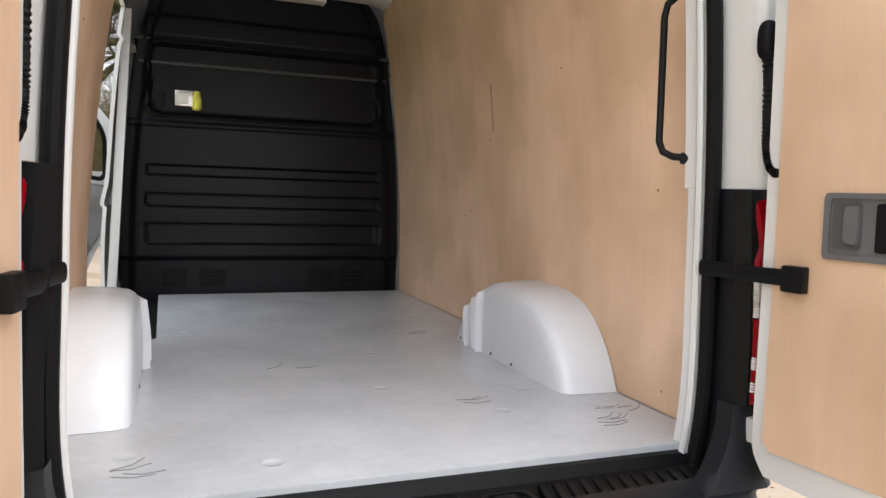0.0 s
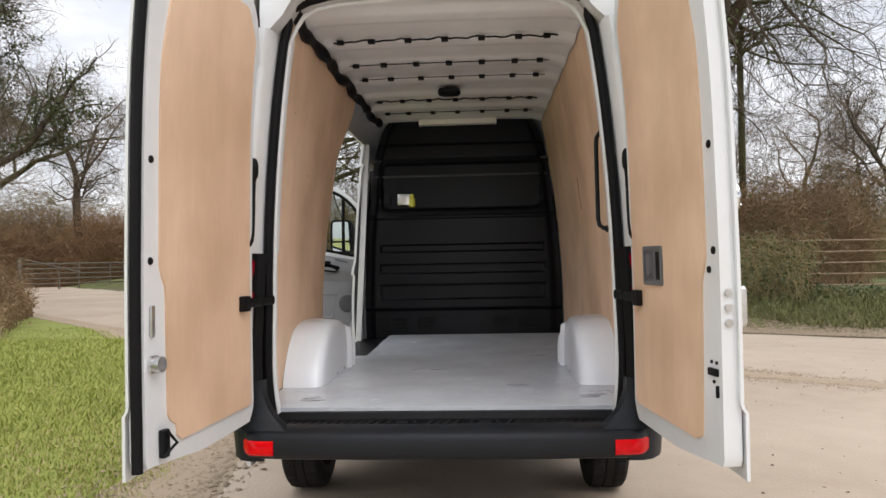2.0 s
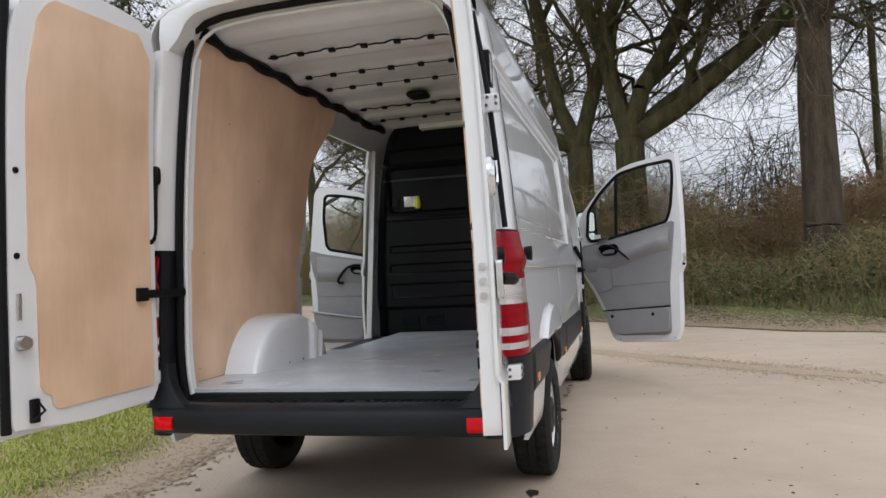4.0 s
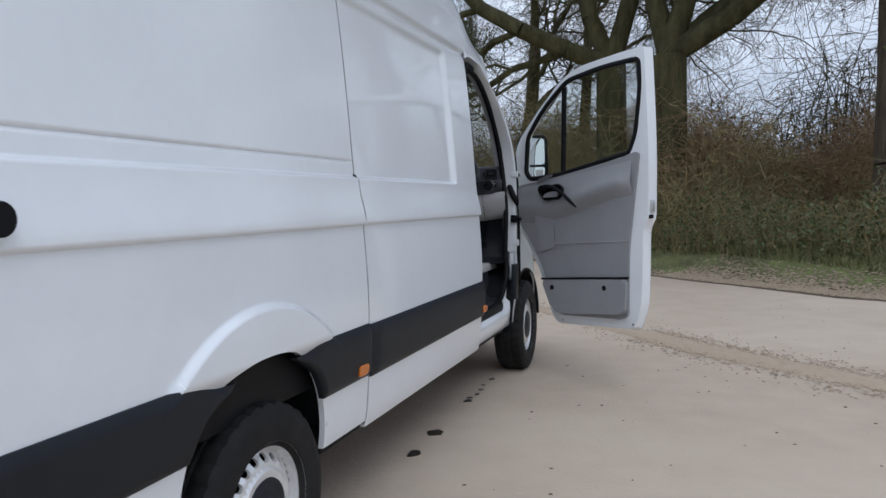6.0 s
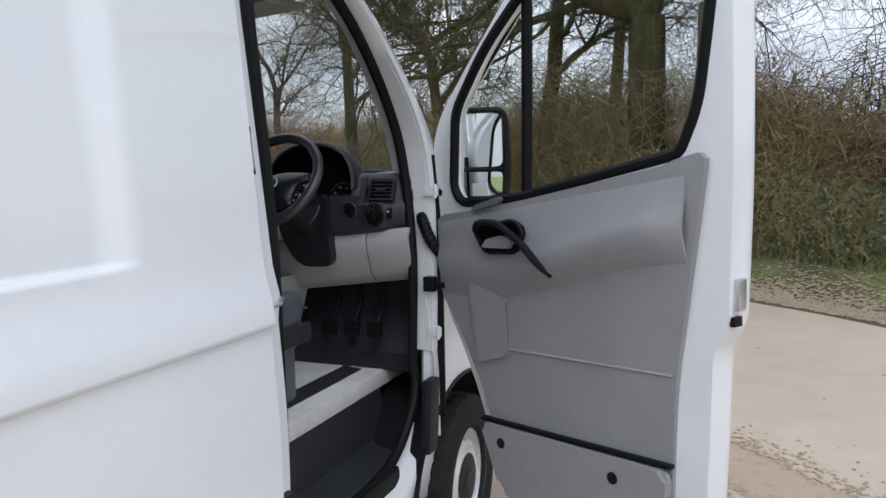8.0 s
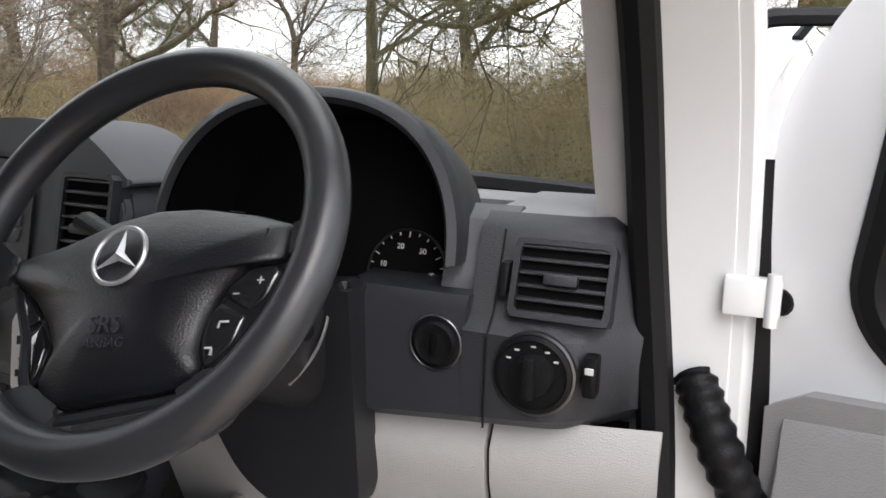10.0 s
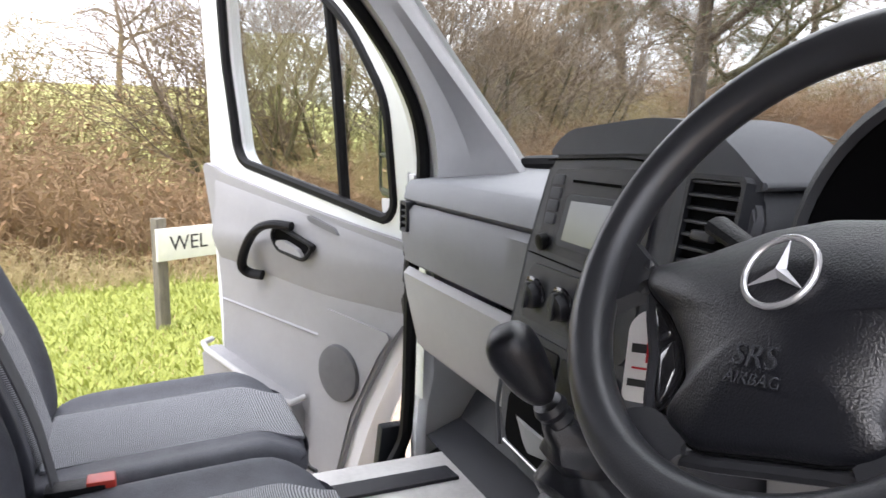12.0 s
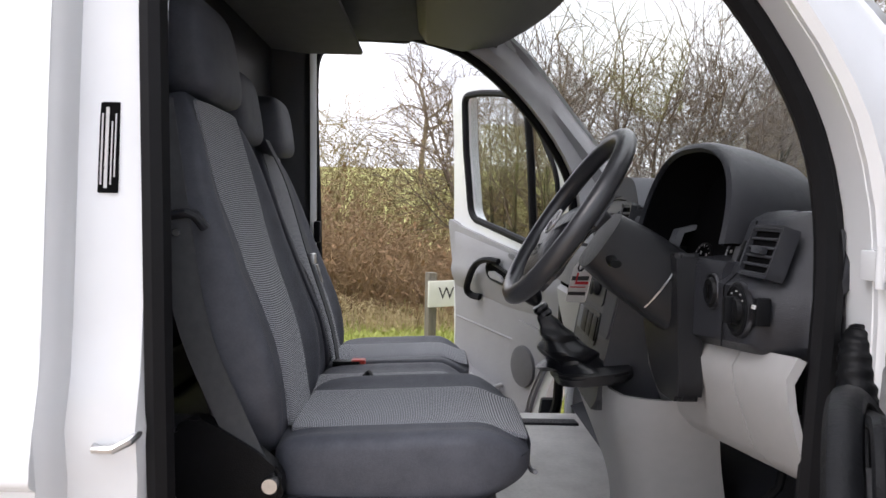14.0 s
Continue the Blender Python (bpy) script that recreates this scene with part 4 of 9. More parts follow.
# ---- rear doors, swung wide open ----
def rear_door(sx):
    H, d = Vector((sx * 0.914, -0.215, 0)), Vector((sx * 0.133, -0.772, 0)).normalized()
    n = Vector((sx * 0.772, 0.133, 0)).normalized()

    def f(u, w, z):
        return H + d * u + n * w + Vector((0, 0, z))
    lean = curve([0.6, 1.45, 2.2, 2.62], [0.0, -0.004, -0.035, -0.085])

    def fz(u, w, z):
        return f(u, w + lean(z), z)
    L = 0.768
    outline = rounded([(0.0, 0.74), (0.05, 0.665), (0.35, 0.66), (0.74, 0.662), (L, 0.69), (L, 2.40), (0.63, 2.60), (0.10, 2.56), (0.0, 2.42)], [0.03, 0.03, 0.1, 0.03, 0.04, 0.15, 0.12, 0.1, 0.08])
    bm = loft_plate(BM(), outline, fz, -0.075, -0.012, 60, 8)
    door = part("rear_door", bm, WHITE, van, "white rear door standing open, lined with plywood", sharp=40)
    # pressed outer skin
    P = []
    for i in range(121):
        z = 0.655 + (2.55 - 0.655) * i / 120
        row = []
        for j in range(25):
            u = -0.012 + (L + 0.03) * j / 24
            out = 0.016 * (1 - abs(2 * j / 24 - 1) ** 4)
            panel = smooth(1.530, 1.542, z) * smooth(0.05, 0.08, u) * smooth(L, L - 0.06, u) * smooth(2.5, 2.44, z)
            out -= 0.016 * panel
            out += 0.016 * smooth(0.885, 0.862, z) + 0.010 * smooth(1.275, 1.252, z) * smooth(1.10, 1.25, z) * smooth(0.66, 0.30, u)
            row.append(fz(u, out - 0.012, z - 0.02 * smooth(0.75, 0.65, z) * u))
        P.append(row)
    part("outer_skin", sheet(BM(), P, -n * 0.012), WHITE, door, "", sharp=50)
    # plywood lining with its cut-out by the lock
    notch = [(0.035, 0.755), (0.60, 0.735), (0.63, 0.75), (0.635, 0.85), (0.65, 1.30), (0.685, 1.36), (0.69, 2.10), (0.65, 2.42), (0.59, 2.50), (0.12, 2.48), (0.04, 2.36)]
    if sx < 0:
        notch = [(0.035, 0.755), (0.585, 0.737), (0.598, 0.815), (0.645, 0.822)] + notch[4:]
    bm = loft_plate(BM(), rounded(notch, 0.02 if sx < 0 else 0.03), fz, -0.084, -0.0745, 60, 6)
    part("plywood_lining", bm, PLY, door, "pale brown plywood lining")
    bm = BM()
    if sx > 0:
        frame_plate(bm, rounded([(0.165, 1.262), (0.345, 1.262), (0.345, 1.418), (0.165, 1.418)], 0.012), rounded([(0.18, 1.275), (0.33, 1.275), (0.33, 1.405), (0.18, 1.405)], 0.01), fz, -0.092, -0.078, 64)
        prism(bm, [(0.172, 1.268), (0.338, 1.268), (0.338, 1.412), (0.172, 1.412)], fz, -0.0862, -0.083)
        pull = part("handle_recess", bm, CARD_DARK, door, "grey recessed inner door handle")
        bm = BM()
        prism(bm, rounded([(0.186, 1.288), (0.254, 1.288), (0.254, 1.396), (0.186, 1.396)], 0.010), fz, -0.0885, -0.086)
        part("pull_pocket", bm, SPEAKER, pull)
        bm = BM()
        prism(bm, rounded([(0.218, 1.303), (0.250, 1.300), (0.250, 1.39), (0.218, 1.385)], 0.008), fz, -0.100, -0.087, 0.004)
        part("pull_lever", bm, CARD_DARK, pull)
        bm = BM()
        prism(bm, rounded([(0.285, 1.285), (0.325, 1.285), (0.325, 1.395), (0.285, 1.395)], 0.008), fz, -0.0885, -0.086)
        part("pull_slot", bm, RUBBER, pull)
    # seal along the free edge of the nearside leaf, which closes first
    if sx < 0:
        zz = [0.67 + 1.78 * i / 30 for i in range(31)]
        part("edge_seal", tube(BM(), [fz(L + 0.012, -0.05, z) for z in zz] , 0.020, 8), RUBBER, door, "thick black rubber edge seal")
        bm = BM()
        box(bm, (0.715, -0.10, 1.02), (0.735, -0.078, 1.06), 0.008, f=lambda u, w, z: fz(u, w, z))
        cyl(bm, fz(0.725, -0.115, 1.035), fz(0.725, -0.076, 1.035), 0.028, 16)
        box(bm, (0.70, -0.09, 1.005), (0.75, -0.076, 1.065), 0.010, f=lambda u, w, z: fz(u, w, z))
        part("lock_striker", bm, STEEL, door, "steel lock striker plate")
        bm = BM()
        box(bm, (0.722, -0.088, 1.13), (0.742, -0.078, 1.24), 0.004, f=lambda u, w, z: fz(u, w, z))
        part("bolt_guide", bm, STEEL, door, "steel bolt guide")
        bm = BM()
        box(bm, (0.66, -0.10, 0.70), (0.70, -0.077, 0.80), 0.008, f=lambda u, w, z: fz(u, w, z))
        tube(bm, [fz(0.70, -0.10, 0.71), fz(0.66, -0.125, 0.75), fz(0.675, -0.10, 0.79)], 0.006, 6)
        part("lower_latch", bm, BLACK, door, "black lower latch")
    else:
        for z in (0.985, 1.035, 1.085):
            bm = BM()
            cyl(bm, fz(L + 0.002, -0.05, z + 0.17), fz(L + 0.010, -0.05, z + 0.17), 0.013, 12)
            part("lock_bolt", bm, STEEL, door)
        bm = BM()
        box(bm, (0.685, -0.086, 0.975), (0.745, -0.072, 1.0), 0.003, f=lambda u, w, z: fz(u, w, z))
        box(bm, (0.735, -0.084, 0.905), (0.745, -0.072, 0.945), 0.003, f=lambda u, w, z: fz(u, w, z))
        part("latch_slot", bm, RUBBER, door, "black latch slot")
        for u, z in ((0.70, 1.02), (0.735, 1.02), (0.715, 0.955), (0.70, 1.33)):
            bm = BM()
            cyl(bm, fz(u, -0.074, z), fz(u, -0.080, z), 0.006 if z < 1.3 else 0.012, 10)
            part("plug", bm, RUBBER, door)
        # outer lock plate with the black handle knob, and the round badge with a three-armed shape
        bm = prism(BM(), rounded([(0.55, 1.14), (0.765, 1.14), (0.765, 1.275), (0.60, 1.275), (0.55, 1.22)], 0.012), fz, -0.004, 0.018, 0.004)
        plate = part("lock_plate", bm, STEEL, door, "bare metal lock plate")
        bm = tube(BM(), [fz(0.68, 0.012, 1.21), fz(0.64, 0.045, 1.208), fz(0.57, 0.055, 1.205), fz(0.51, 0.055, 1.205)], 0.022, 12)
        part("lock_handle", bm, BLACK, plate, "black door handle")
        bm = lathe(BM(), fz(0.70, -0.016, 1.570), n, [(0.068, 0.0), (0.072, 0.02), (0.062, 0.03), (0.056, 0.022)], 40)
        badge = part("round_badge", bm, CHROME, door, "round chrome emblem on black")
        bm = lathe(BM(), fz(0.70, -0.015, 1.570), n, [(0.057, 0.03), (0.03, 0.034), (0.004, 0.036)], 40)
        part("badge_disc", bm, GAUGE_AND_SHADE, badge)
        bm = BM()
        for a in (90, 210, 330):
            c, s = math.cos(radians(a)), math.sin(radians(a))
            prism(bm, [(0.70 + c * 0.054, 1.570 + s * 0.054), (0.70 - s * 0.010, 1.570 + c * 0.010), (0.70 + s * 0.010, 1.570 - c * 0.010)], fz, 0.018, 0.026)
        part("badge_star", bm, CHROME, badge)
        bm = lathe(BM(), fz(0.20, -0.004, 1.30), n, [(0.038, 0), (0.036, 0.03), (0.025, 0.036)], 24)
        part("door_stop", bm, RUBBER, door, "round black rubber stop")
    for z in (1.395, 1.75):
        bm = lathe(BM(), fz(L - 0.035, -0.074, z), -n, [(0.014, 0), (0.013, 0.005), (0.006, 0.007)], 16)
        part("plug", bm, RUBBER, door, "round black plug")
    # stay strap from the post to the door
    a, b = Vector((sx * 0.795, -0.045, 1.205)), fz(0.10, -0.085, 1.205)
    bm = BM()
    tube(bm, [a, a + Vector((sx * 0.02, -0.09, 0)), (a + b) / 2 + Vector((sx * -0.01, -0.02, 0)), b], 0.021, 8, flat=0.30, up=(1, 0, 0))
    box(bm, (0.075, -0.112, 1.172), (0.135, -0.084, 1.238), 0.006, f=lambda u, w, z: fz(u, w, z))
    part("stay_strap", bm, BLACK, door, "black door stay strap and catch")


rear_door(1)
rear_door(-1)

# ---- load space ----
# painted floor, cut back for the side door's step
bm = prism(BM(), [(-0.80, -0.012), (0.80, -0.012), (0.918, 0.03), (0.918, 3.20), (-0.68, 3.20), (-0.66, 1.80), (-0.918, 1.78), (-0.918, 0.03)], lambda u, w, v: (u, v, w), 0.668, 0.69, 0.002)
solo("load_floor", bm, FLOOR, "grey painted load floor with scuffs and screw dimples", "floor", kind="structure", smooth=False)
bm = prism(BM(), [(-0.95, 1.78), (-0.66, 1.80), (-0.68, 3.20), (-0.95, 3.20)], lambda u, w, v: (u, v, w), 0.60, 0.655)
solo("side_step", bm, BLACK, "black step well at the side doorway", "step", kind="structure")
for x, y in ((-0.70, 0.28), (-0.35, 0.14), (0.42, 0.40), (0.60, 0.62), (0.78, 0.35), (-0.55, 1.9), (0.2, 1.3), (0.7, 2.2), (-0.4, 2.6), (0.1, 0.75)):
    bm = lathe(BM(), (x, y, 0.6905), (0, 0, 1), [(0.034, 0), (0.032, 0.0015), (0.026, 0.0015), (0.024, 0.0004)], 24)
    solo("floor_boss", bm, FLOOR, "painted fixing disc in the load floor", "fixing", group="floor fixings")


def lining_x(z):
    return curve([0.69, 1.2, 1.7, 2.2, 2.6], [0.920, 0.910, 0.878, 0.818, 0.752])(z)


def lining(sx, y0, y1, z1, label):
    P = []
    for i in range(25):
        z = 0.692 + (z1 - 0.692) * i / 24
        cut = y1(z) if callable(y1) else y1
        near = 0.02 + 0.0 * z
        P.append([(sx * lining_x(z), y, z) for y in np.linspace(near, cut, 9)])
    return solo("wall_lining", sheet(BM(), P, (sx * 0.009, 0, 0)), PLY, label, "wall lining", kind="structure", sharp=60)


lining(1, 0.02, 3.22, 2.635, "pale brown plywood wall lining with fine upright grain")
lining(-1, 0.02, lambda z: 1.52 + 0.14 * smooth(1.2, 2.0, z) + 0.38 * smooth(2.0, 2.6, z), 2.635, "pale brown plywood lining ending at the side doorway")
bm = BM()
box(bm, (0.869, 1.565, 1.70), (0.873, 1.572, 1.92), 0, f=lambda x, y, z: (x - 0.001 - (z - 1.7) * 0.105, y, z))
solo("lining_scratch", bm, PLY_EDGE, "thin dark split in the plywood", "scratch")
bm = BM()
for y, z in ((0.30, 1.42), (0.25, 0.76), (0.9, 1.9), (1.9, 1.3), (2.3, 0.85), (2.35, 1.9), (1.62, 1.66), (0.5, 2.2), (3.0, 1.5)):
    for sx in (1, -1):
        if sx > 0 or y < 1.6:
            cyl(bm, (sx * (lining_x(z) - 0.003), y, z), (sx * (lining_x(z) + 0.002), y, z), 0.005, 8)
solo("lining_screws", bm, PLY_EDGE, "dark screw heads in the plywood lining", "screws", kind="stuff")
# cut-out with a lashing eye
bm = frame_plate(BM(), [(1.53, 0.73), (1.64, 0.73), (1.64, 0.85), (1.53, 0.85)], [(1.545, 0.745), (1.625, 0.745), (1.625, 0.835), (1.545, 0.835)], lambda u, w, v: (0.914 + w, u, v), -0.003, 0.004, 32)
eye = solo("lashing_eye", bm, WHITE_IN, "lashing eye in a small cut-out of the lining", "lashing eye")
# black box on the uncut lining paints the cut-out's shaded depth
bm = BM()
box(bm, (0.909, 1.546, 0.746), (0.9155, 1.624, 0.834))
part("eye_pocket_shade", bm, RUBBER, eye)

# scuffs on the painted floor
rr = random.Random(12)
for x, y, n_ in ((0.70, 0.22, 5), (0.78, 0.33, 3), (-0.68, 0.16, 4), (0.30, 0.55, 3), (-0.2, 1.1, 2), (0.55, 1.7, 2)):
    bm = BM()
    for k in range(n_):
        p = Vector((x + rr.uniform(-0.06, 0.06), y + rr.uniform(-0.04, 0.04), 0.6904))
        a = rr.uniform(-0.5, 0.5)
        tube(bm, [p, p + Vector((0.05 * math.cos(a), 0.05 * math.sin(a), 0)), p + Vector((0.10 * math.cos(a + 0.3), 0.10 * math.sin(a + 0.3), 0))], 0.0014, 4)
    solo("floor_scuff", bm, CARD_DARK, "dark scuff mark on the painted floor", "scuff", kind="stuff")

# wheel arch covers
for sx in (1, -1):
    prof = [(0.50, 0.69), (0.55, 0.79), (0.63, 0.89), (0.73, 0.965), (0.86, 1.005), (1.02, 1.015), (1.18, 1.01), (1.31, 0.965), (1.42, 0.89), (1.50, 0.79), (1.55, 0.69)]
    fy, fz_ = curve(range(11), [p[0] for p in prof]), curve(range(11), [p[1] for p in prof])
    cy, cz = 1.03, 0.69
    rows = []
    for i in range(121):
        t = i / 12
        y, z = fy(t), fz_(t)
        front = smooth(1.12, 1.25, y)
        rib = 0.013 * front * sum(math.exp(-((y - q) / 0.009) ** 2) for q in (1.27, 1.345, 1.42)) * smooth(0.75, 0.80, z)
        row = []
        for x, k in ((0.915, 1.0), (0.85, 1.0), (0.795, 0.99), (0.742, 0.965), (0.722, 0.925), (0.712, 0.87), (0.706, 0.70), (0.702, 0.5), (0.70, 0.25), (0.70, 0.0)):
            yy = cy + (y - cy) * (0.86 + 0.14 * k if y > cy else 0.58 + 0.42 * k)
            zz = cz + (z - cz) * k
            row.append((sx * (x - (rib * 2.0 if k < 0.9 else 0)), yy, zz))
        rows.append(row)
    bm = sheet(BM(), rows, -0.004 * sx)
    box_ob = solo("wheel_arch_cover", bm, ARCH, "glossy white plastic wheel arch cover on the load floor", "wheel arch", group="wheel arch covers", sharp=50)
    for y in (0.92, 1.12, 1.24, 1.34, 1.47):
        bm = BM()
        cyl(bm, (sx * 0.700, y, 0.705), (sx * 0.694, y, 0.705), 0.007, 8)
        part("screw_head", bm, RUBBER, box_ob)

# grab rail on the doorway post
pts = [(0.80, 0.02, 1.985), (0.765, 0.07, 1.975), (0.752, 0.105, 1.955), (0.75, 0.115, 1.92), (0.752, 0.112, 1.56), (0.757, 0.10, 1.53), (0.77, 0.07, 1.515), (0.805, 0.02, 1.51)]
grab = solo("grab_rail", tube(BM(), pts, 0.0105, 12), BLACK, "dark bronze grab rail beside the rear doorway", "grab rail")
for z in (1.985, 1.51):
    bm = cyl(BM(), (0.785, 0.05, z), (0.81, 0.015, z), 0.017, 14)
    part("rail_foot", bm, BLACK, grab)

# load space ceiling: pressed white ribs, dark cable loom
P = []
for i in range(97):
    y = 0.0 + 3.22 * i / 96
    rib = 0.5 + 0.5 * math.cos(2 * math.pi * (y - 0.35) / 0.46)
    row = []
    for j in range(21):
        x = -0.745 + 1.49 * j / 20
        row.append((x, y, 2.668 - 0.012 * (abs(x) / 0.745) ** 4 - 0.022 * smooth(0.68, 0.745, abs(x)) - 0.022 * smooth(0.55, 0.8, rib)))
    P.append(row)
solo("ceiling", sheet(BM(), P, (0, 0, 0.012)), WHITE_IN, "white painted steel roof with pressed ribs", "ceiling", kind="structure", sharp=50)
for k, (y, wavy) in enumerate(((0.69, 1), (1.20, 0), (1.56, 0), (2.27, 1), (2.75, 0))):
    pts, n = [], 40
    for i in range(n + 1):
        x = -0.64 + 1.28 * i / n
        pts.append((x, y + (0.014 * math.sin(i * 0.9 + k) if wavy else 0), 2.640 - 0.012 * (abs(x) / 0.745) ** 4 - (0.004 * math.sin(i * 1.9) if wavy else 0)))
    wire = solo("roof_wire", tube(BM(), pts, 0.0055 if wavy else 0.003, 6), RUBBER, "thin black wire clipped along a roof rib", "wire", group="roof wires")
    for x in (-0.60, -0.42, -0.21, 0.0, 0.21, 0.42, 0.58):
        bm = BM()
        box(bm, (x - 0.020, y - 0.016, 2.622), (x + 0.020, y + 0.016, 2.646), 0.004)
        part("wire_clip", bm, RUBBER, wire)
loom = tube(BM(), [(-0.728 + 0.012 * math.sin(y * 9), y, 2.605 + 0.01 * math.sin(y * 13)) for y in np.linspace(0.05, 3.1, 50)], lambda k: 0.030 + 0.007 * math.sin(k * 60), 8)
solo("cable_loom", loom, RUBBER, "taped black cable loom along the roof edge", "cable loom")
bm = BM()
pad(bm, lambda p, q, r_: Vector((-0.035 + 0.085 * p, 1.96 + 0.10 * q, 2.625 + 0.022 * r_)), 28, 10, 0.6)
solo("roof_lamp", bm, BLACK, "small black roof lamp", "lamp")

# ---- bulkhead: black moulded panel with ribs, pockets and vents ----
def bulk_half(z):
    return curve([0.62, 0.9, 1.5, 2.0, 2.4, 2.6, 2.72], [0.905, 0.905, 0.885, 0.835, 0.77, 0.70, 0.60])(z)


def bulk_depth(x, z):
    """How far the moulding stands proud, towards the load space."""
    d, a = 0.0, abs(x)
    d += 0.02 * smooth(bulk_half(z) - 0.06, bulk_half(z) - 0.085, a)

    def inside(half, z0, z1, r):
        """Distance inside a rounded window of the moulding, positive within."""
        u, v = a - half + r, abs(z - (z0 + z1) / 2) - (z1 - z0) / 2 + r
        return r - math.hypot(max(u, 0), max(v, 0)) - min(max(u, v), 0)
    q = inside(0.735, 1.835, 2.265, 0.06)
    d += 0.012 * math.exp(-((q + 0.014) / 0.014) ** 2) - 0.034 * smooth(-0.004, 0.016, q)
    d += 0.020 * smooth(0.77, 0.745, a) * smooth(2.295, 2.315, z) * smooth(2.445, 2.425, z)
    d += 0.012 * smooth(1.750, 1.760, z) * smooth(1.80, 1.775, z)
    for z0, z1 in ((1.447, 1.515), (1.249, 1.338), (1.009, 1.148)):
        q = inside(0.755, z0, z1, 0.018)
        d -= 0.020 * smooth(-0.004, 0.010, q)
    d -= 0.026 * smooth(0.932, 0.905, z)
    return d


rows = []
for i in range(231):
    z = 0.615 + (2.70 - 0.615) * i / 230
    h = bulk_half(z)
    rows.append([(x, 3.245 - bulk_depth(x, z), z) for x in (h * (-1 + 2 * j / 96) for j in range(97))])
bulkhead = thing("bulkhead", "black moulded plastic bulkhead with ribs and vents", "bulkhead", (0, 3.25, 0.66))
part("bulkhead_panel", sheet(BM(), rows, (0, 0.03, 0)), BULK, bulkhead, sharp=40)
for xc in (-0.588, -0.348, 0.360, 0.580):
    bm = frame_plate(BM(), rounded([(xc - 0.086, 0.722), (xc + 0.086, 0.722), (xc + 0.086, 0.852), (xc - 0.086, 0.852)], 0.008), rounded([(xc - 0.073, 0.736), (xc + 0.073, 0.736), (xc + 0.073, 0.838), (xc - 0.073, 0.838)], 0.006),
                     lambda u, w, v: (u, 3.243 - w, v), 0, 0.014, 40)
    vent = part("vent", bm, BLACK, bulkhead, "black slatted air vent")
    for k in range(4):
        bm = BM()
        box(bm, (xc - 0.073, 3.232, 0.746 + k * 0.025), (xc + 0.073, 3.246, 0.757 + k * 0.025), 0.002, 1)
        part("slat", bm, BLACK, vent)
for z in (0.9, 1.15, 1.45, 1.75, 2.05, 2.3):
    bm = BM()
    x = -bulk_half(z) + 0.035
    cyl(bm, (x, 3.246, z), (x, 3.236, z), 0.012, 12)
    part("bolt_head", bm, RUBBER, bulkhead)
bm = BM()
box(bm, (-0.70, 3.245, 1.875), (-0.645, 3.262, 1.975), 0.008)
box(bm, (-0.69, 3.237, 1.89), (-0.655, 3.255, 1.92), 0.006)
solo("switch_box", bm, BLACK, "small black switch box on the bulkhead", "switch")
bm = BM()
box(bm, (-0.585, 3.215, 1.885), (-0.475, 3.275, 1.985), 0.006)
lock = solo("lock_unit", bm, STEEL, "square silver lock unit with a yellow cap on the bulkhead", "lock")
bm = BM()
box(bm, (-0.565, 3.211, 1.90), (-0.505, 3.217, 1.965), 0.003)
part("face_plate", bm, PAPER, lock)
bm = lathe(BM(), (-0.455, 3.23, 1.865), (0, 0, 1), [(0.02, 0), (0.03, 0.012), (0.03, 0.075), (0.022, 0.085), (0.022, 0.115), (0.012, 0.12)], 20)
part("yellow_cap", bm, YELLOW, lock, "yellow plastic cap")
bm = BM()
box(bm, (-0.36, 3.10, 2.602), (0.335, 3.21, 2.676), 0.014)
strip = solo("strip_lamp", bm, LAMP, "cream strip lamp above the bulkhead", "lamp")
for x in (-0.365, 0.322):
    bm = BM()
    box(bm, (x, 3.098, 2.600), (x + 0.016, 3.212, 2.678), 0.004)
    part("end_cap", bm, PAPER, strip)

# ---- cab shell ----
def ysec(pts, n):
    """A smooth line of n points through a few."""
    k = range(len(pts))
    g = [curve(k, [p[i] for p in pts]) for i in range(3)]
    return [(g[0](t), g[1](t), g[2](t)) for t in np.linspace(0, len(pts) - 1, n)]


EDGE_A = [(0.955, 4.395, 0.95), (0.962, 4.405, 1.30), (0.955, 4.40, 1.60), (0.940, 4.33, 1.80), (0.905, 4.16, 2.02), (0.872, 3.97, 2.17), (0.855, 3.78, 2.225)]
EDGE_W = [(0.930, 4.84, 1.20), (0.915, 4.79, 1.42), (0.888, 4.69, 1.58), (0.868, 4.53, 1.77), (0.840, 4.35, 1.98), (0.800, 4.20, 2.15), (0.775, 4.09, 2.24)]
seal_dx = curve([0.5, 1.4, 1.68, 2.0, 2.25], [-0.064, -0.064, -0.088, -0.062, -0.032])
seal_dy = curve([0.5, 1.4, 1.68, 2.0, 2.25], [-0.026, -0.026, -0.002, -0.006, -0.012])
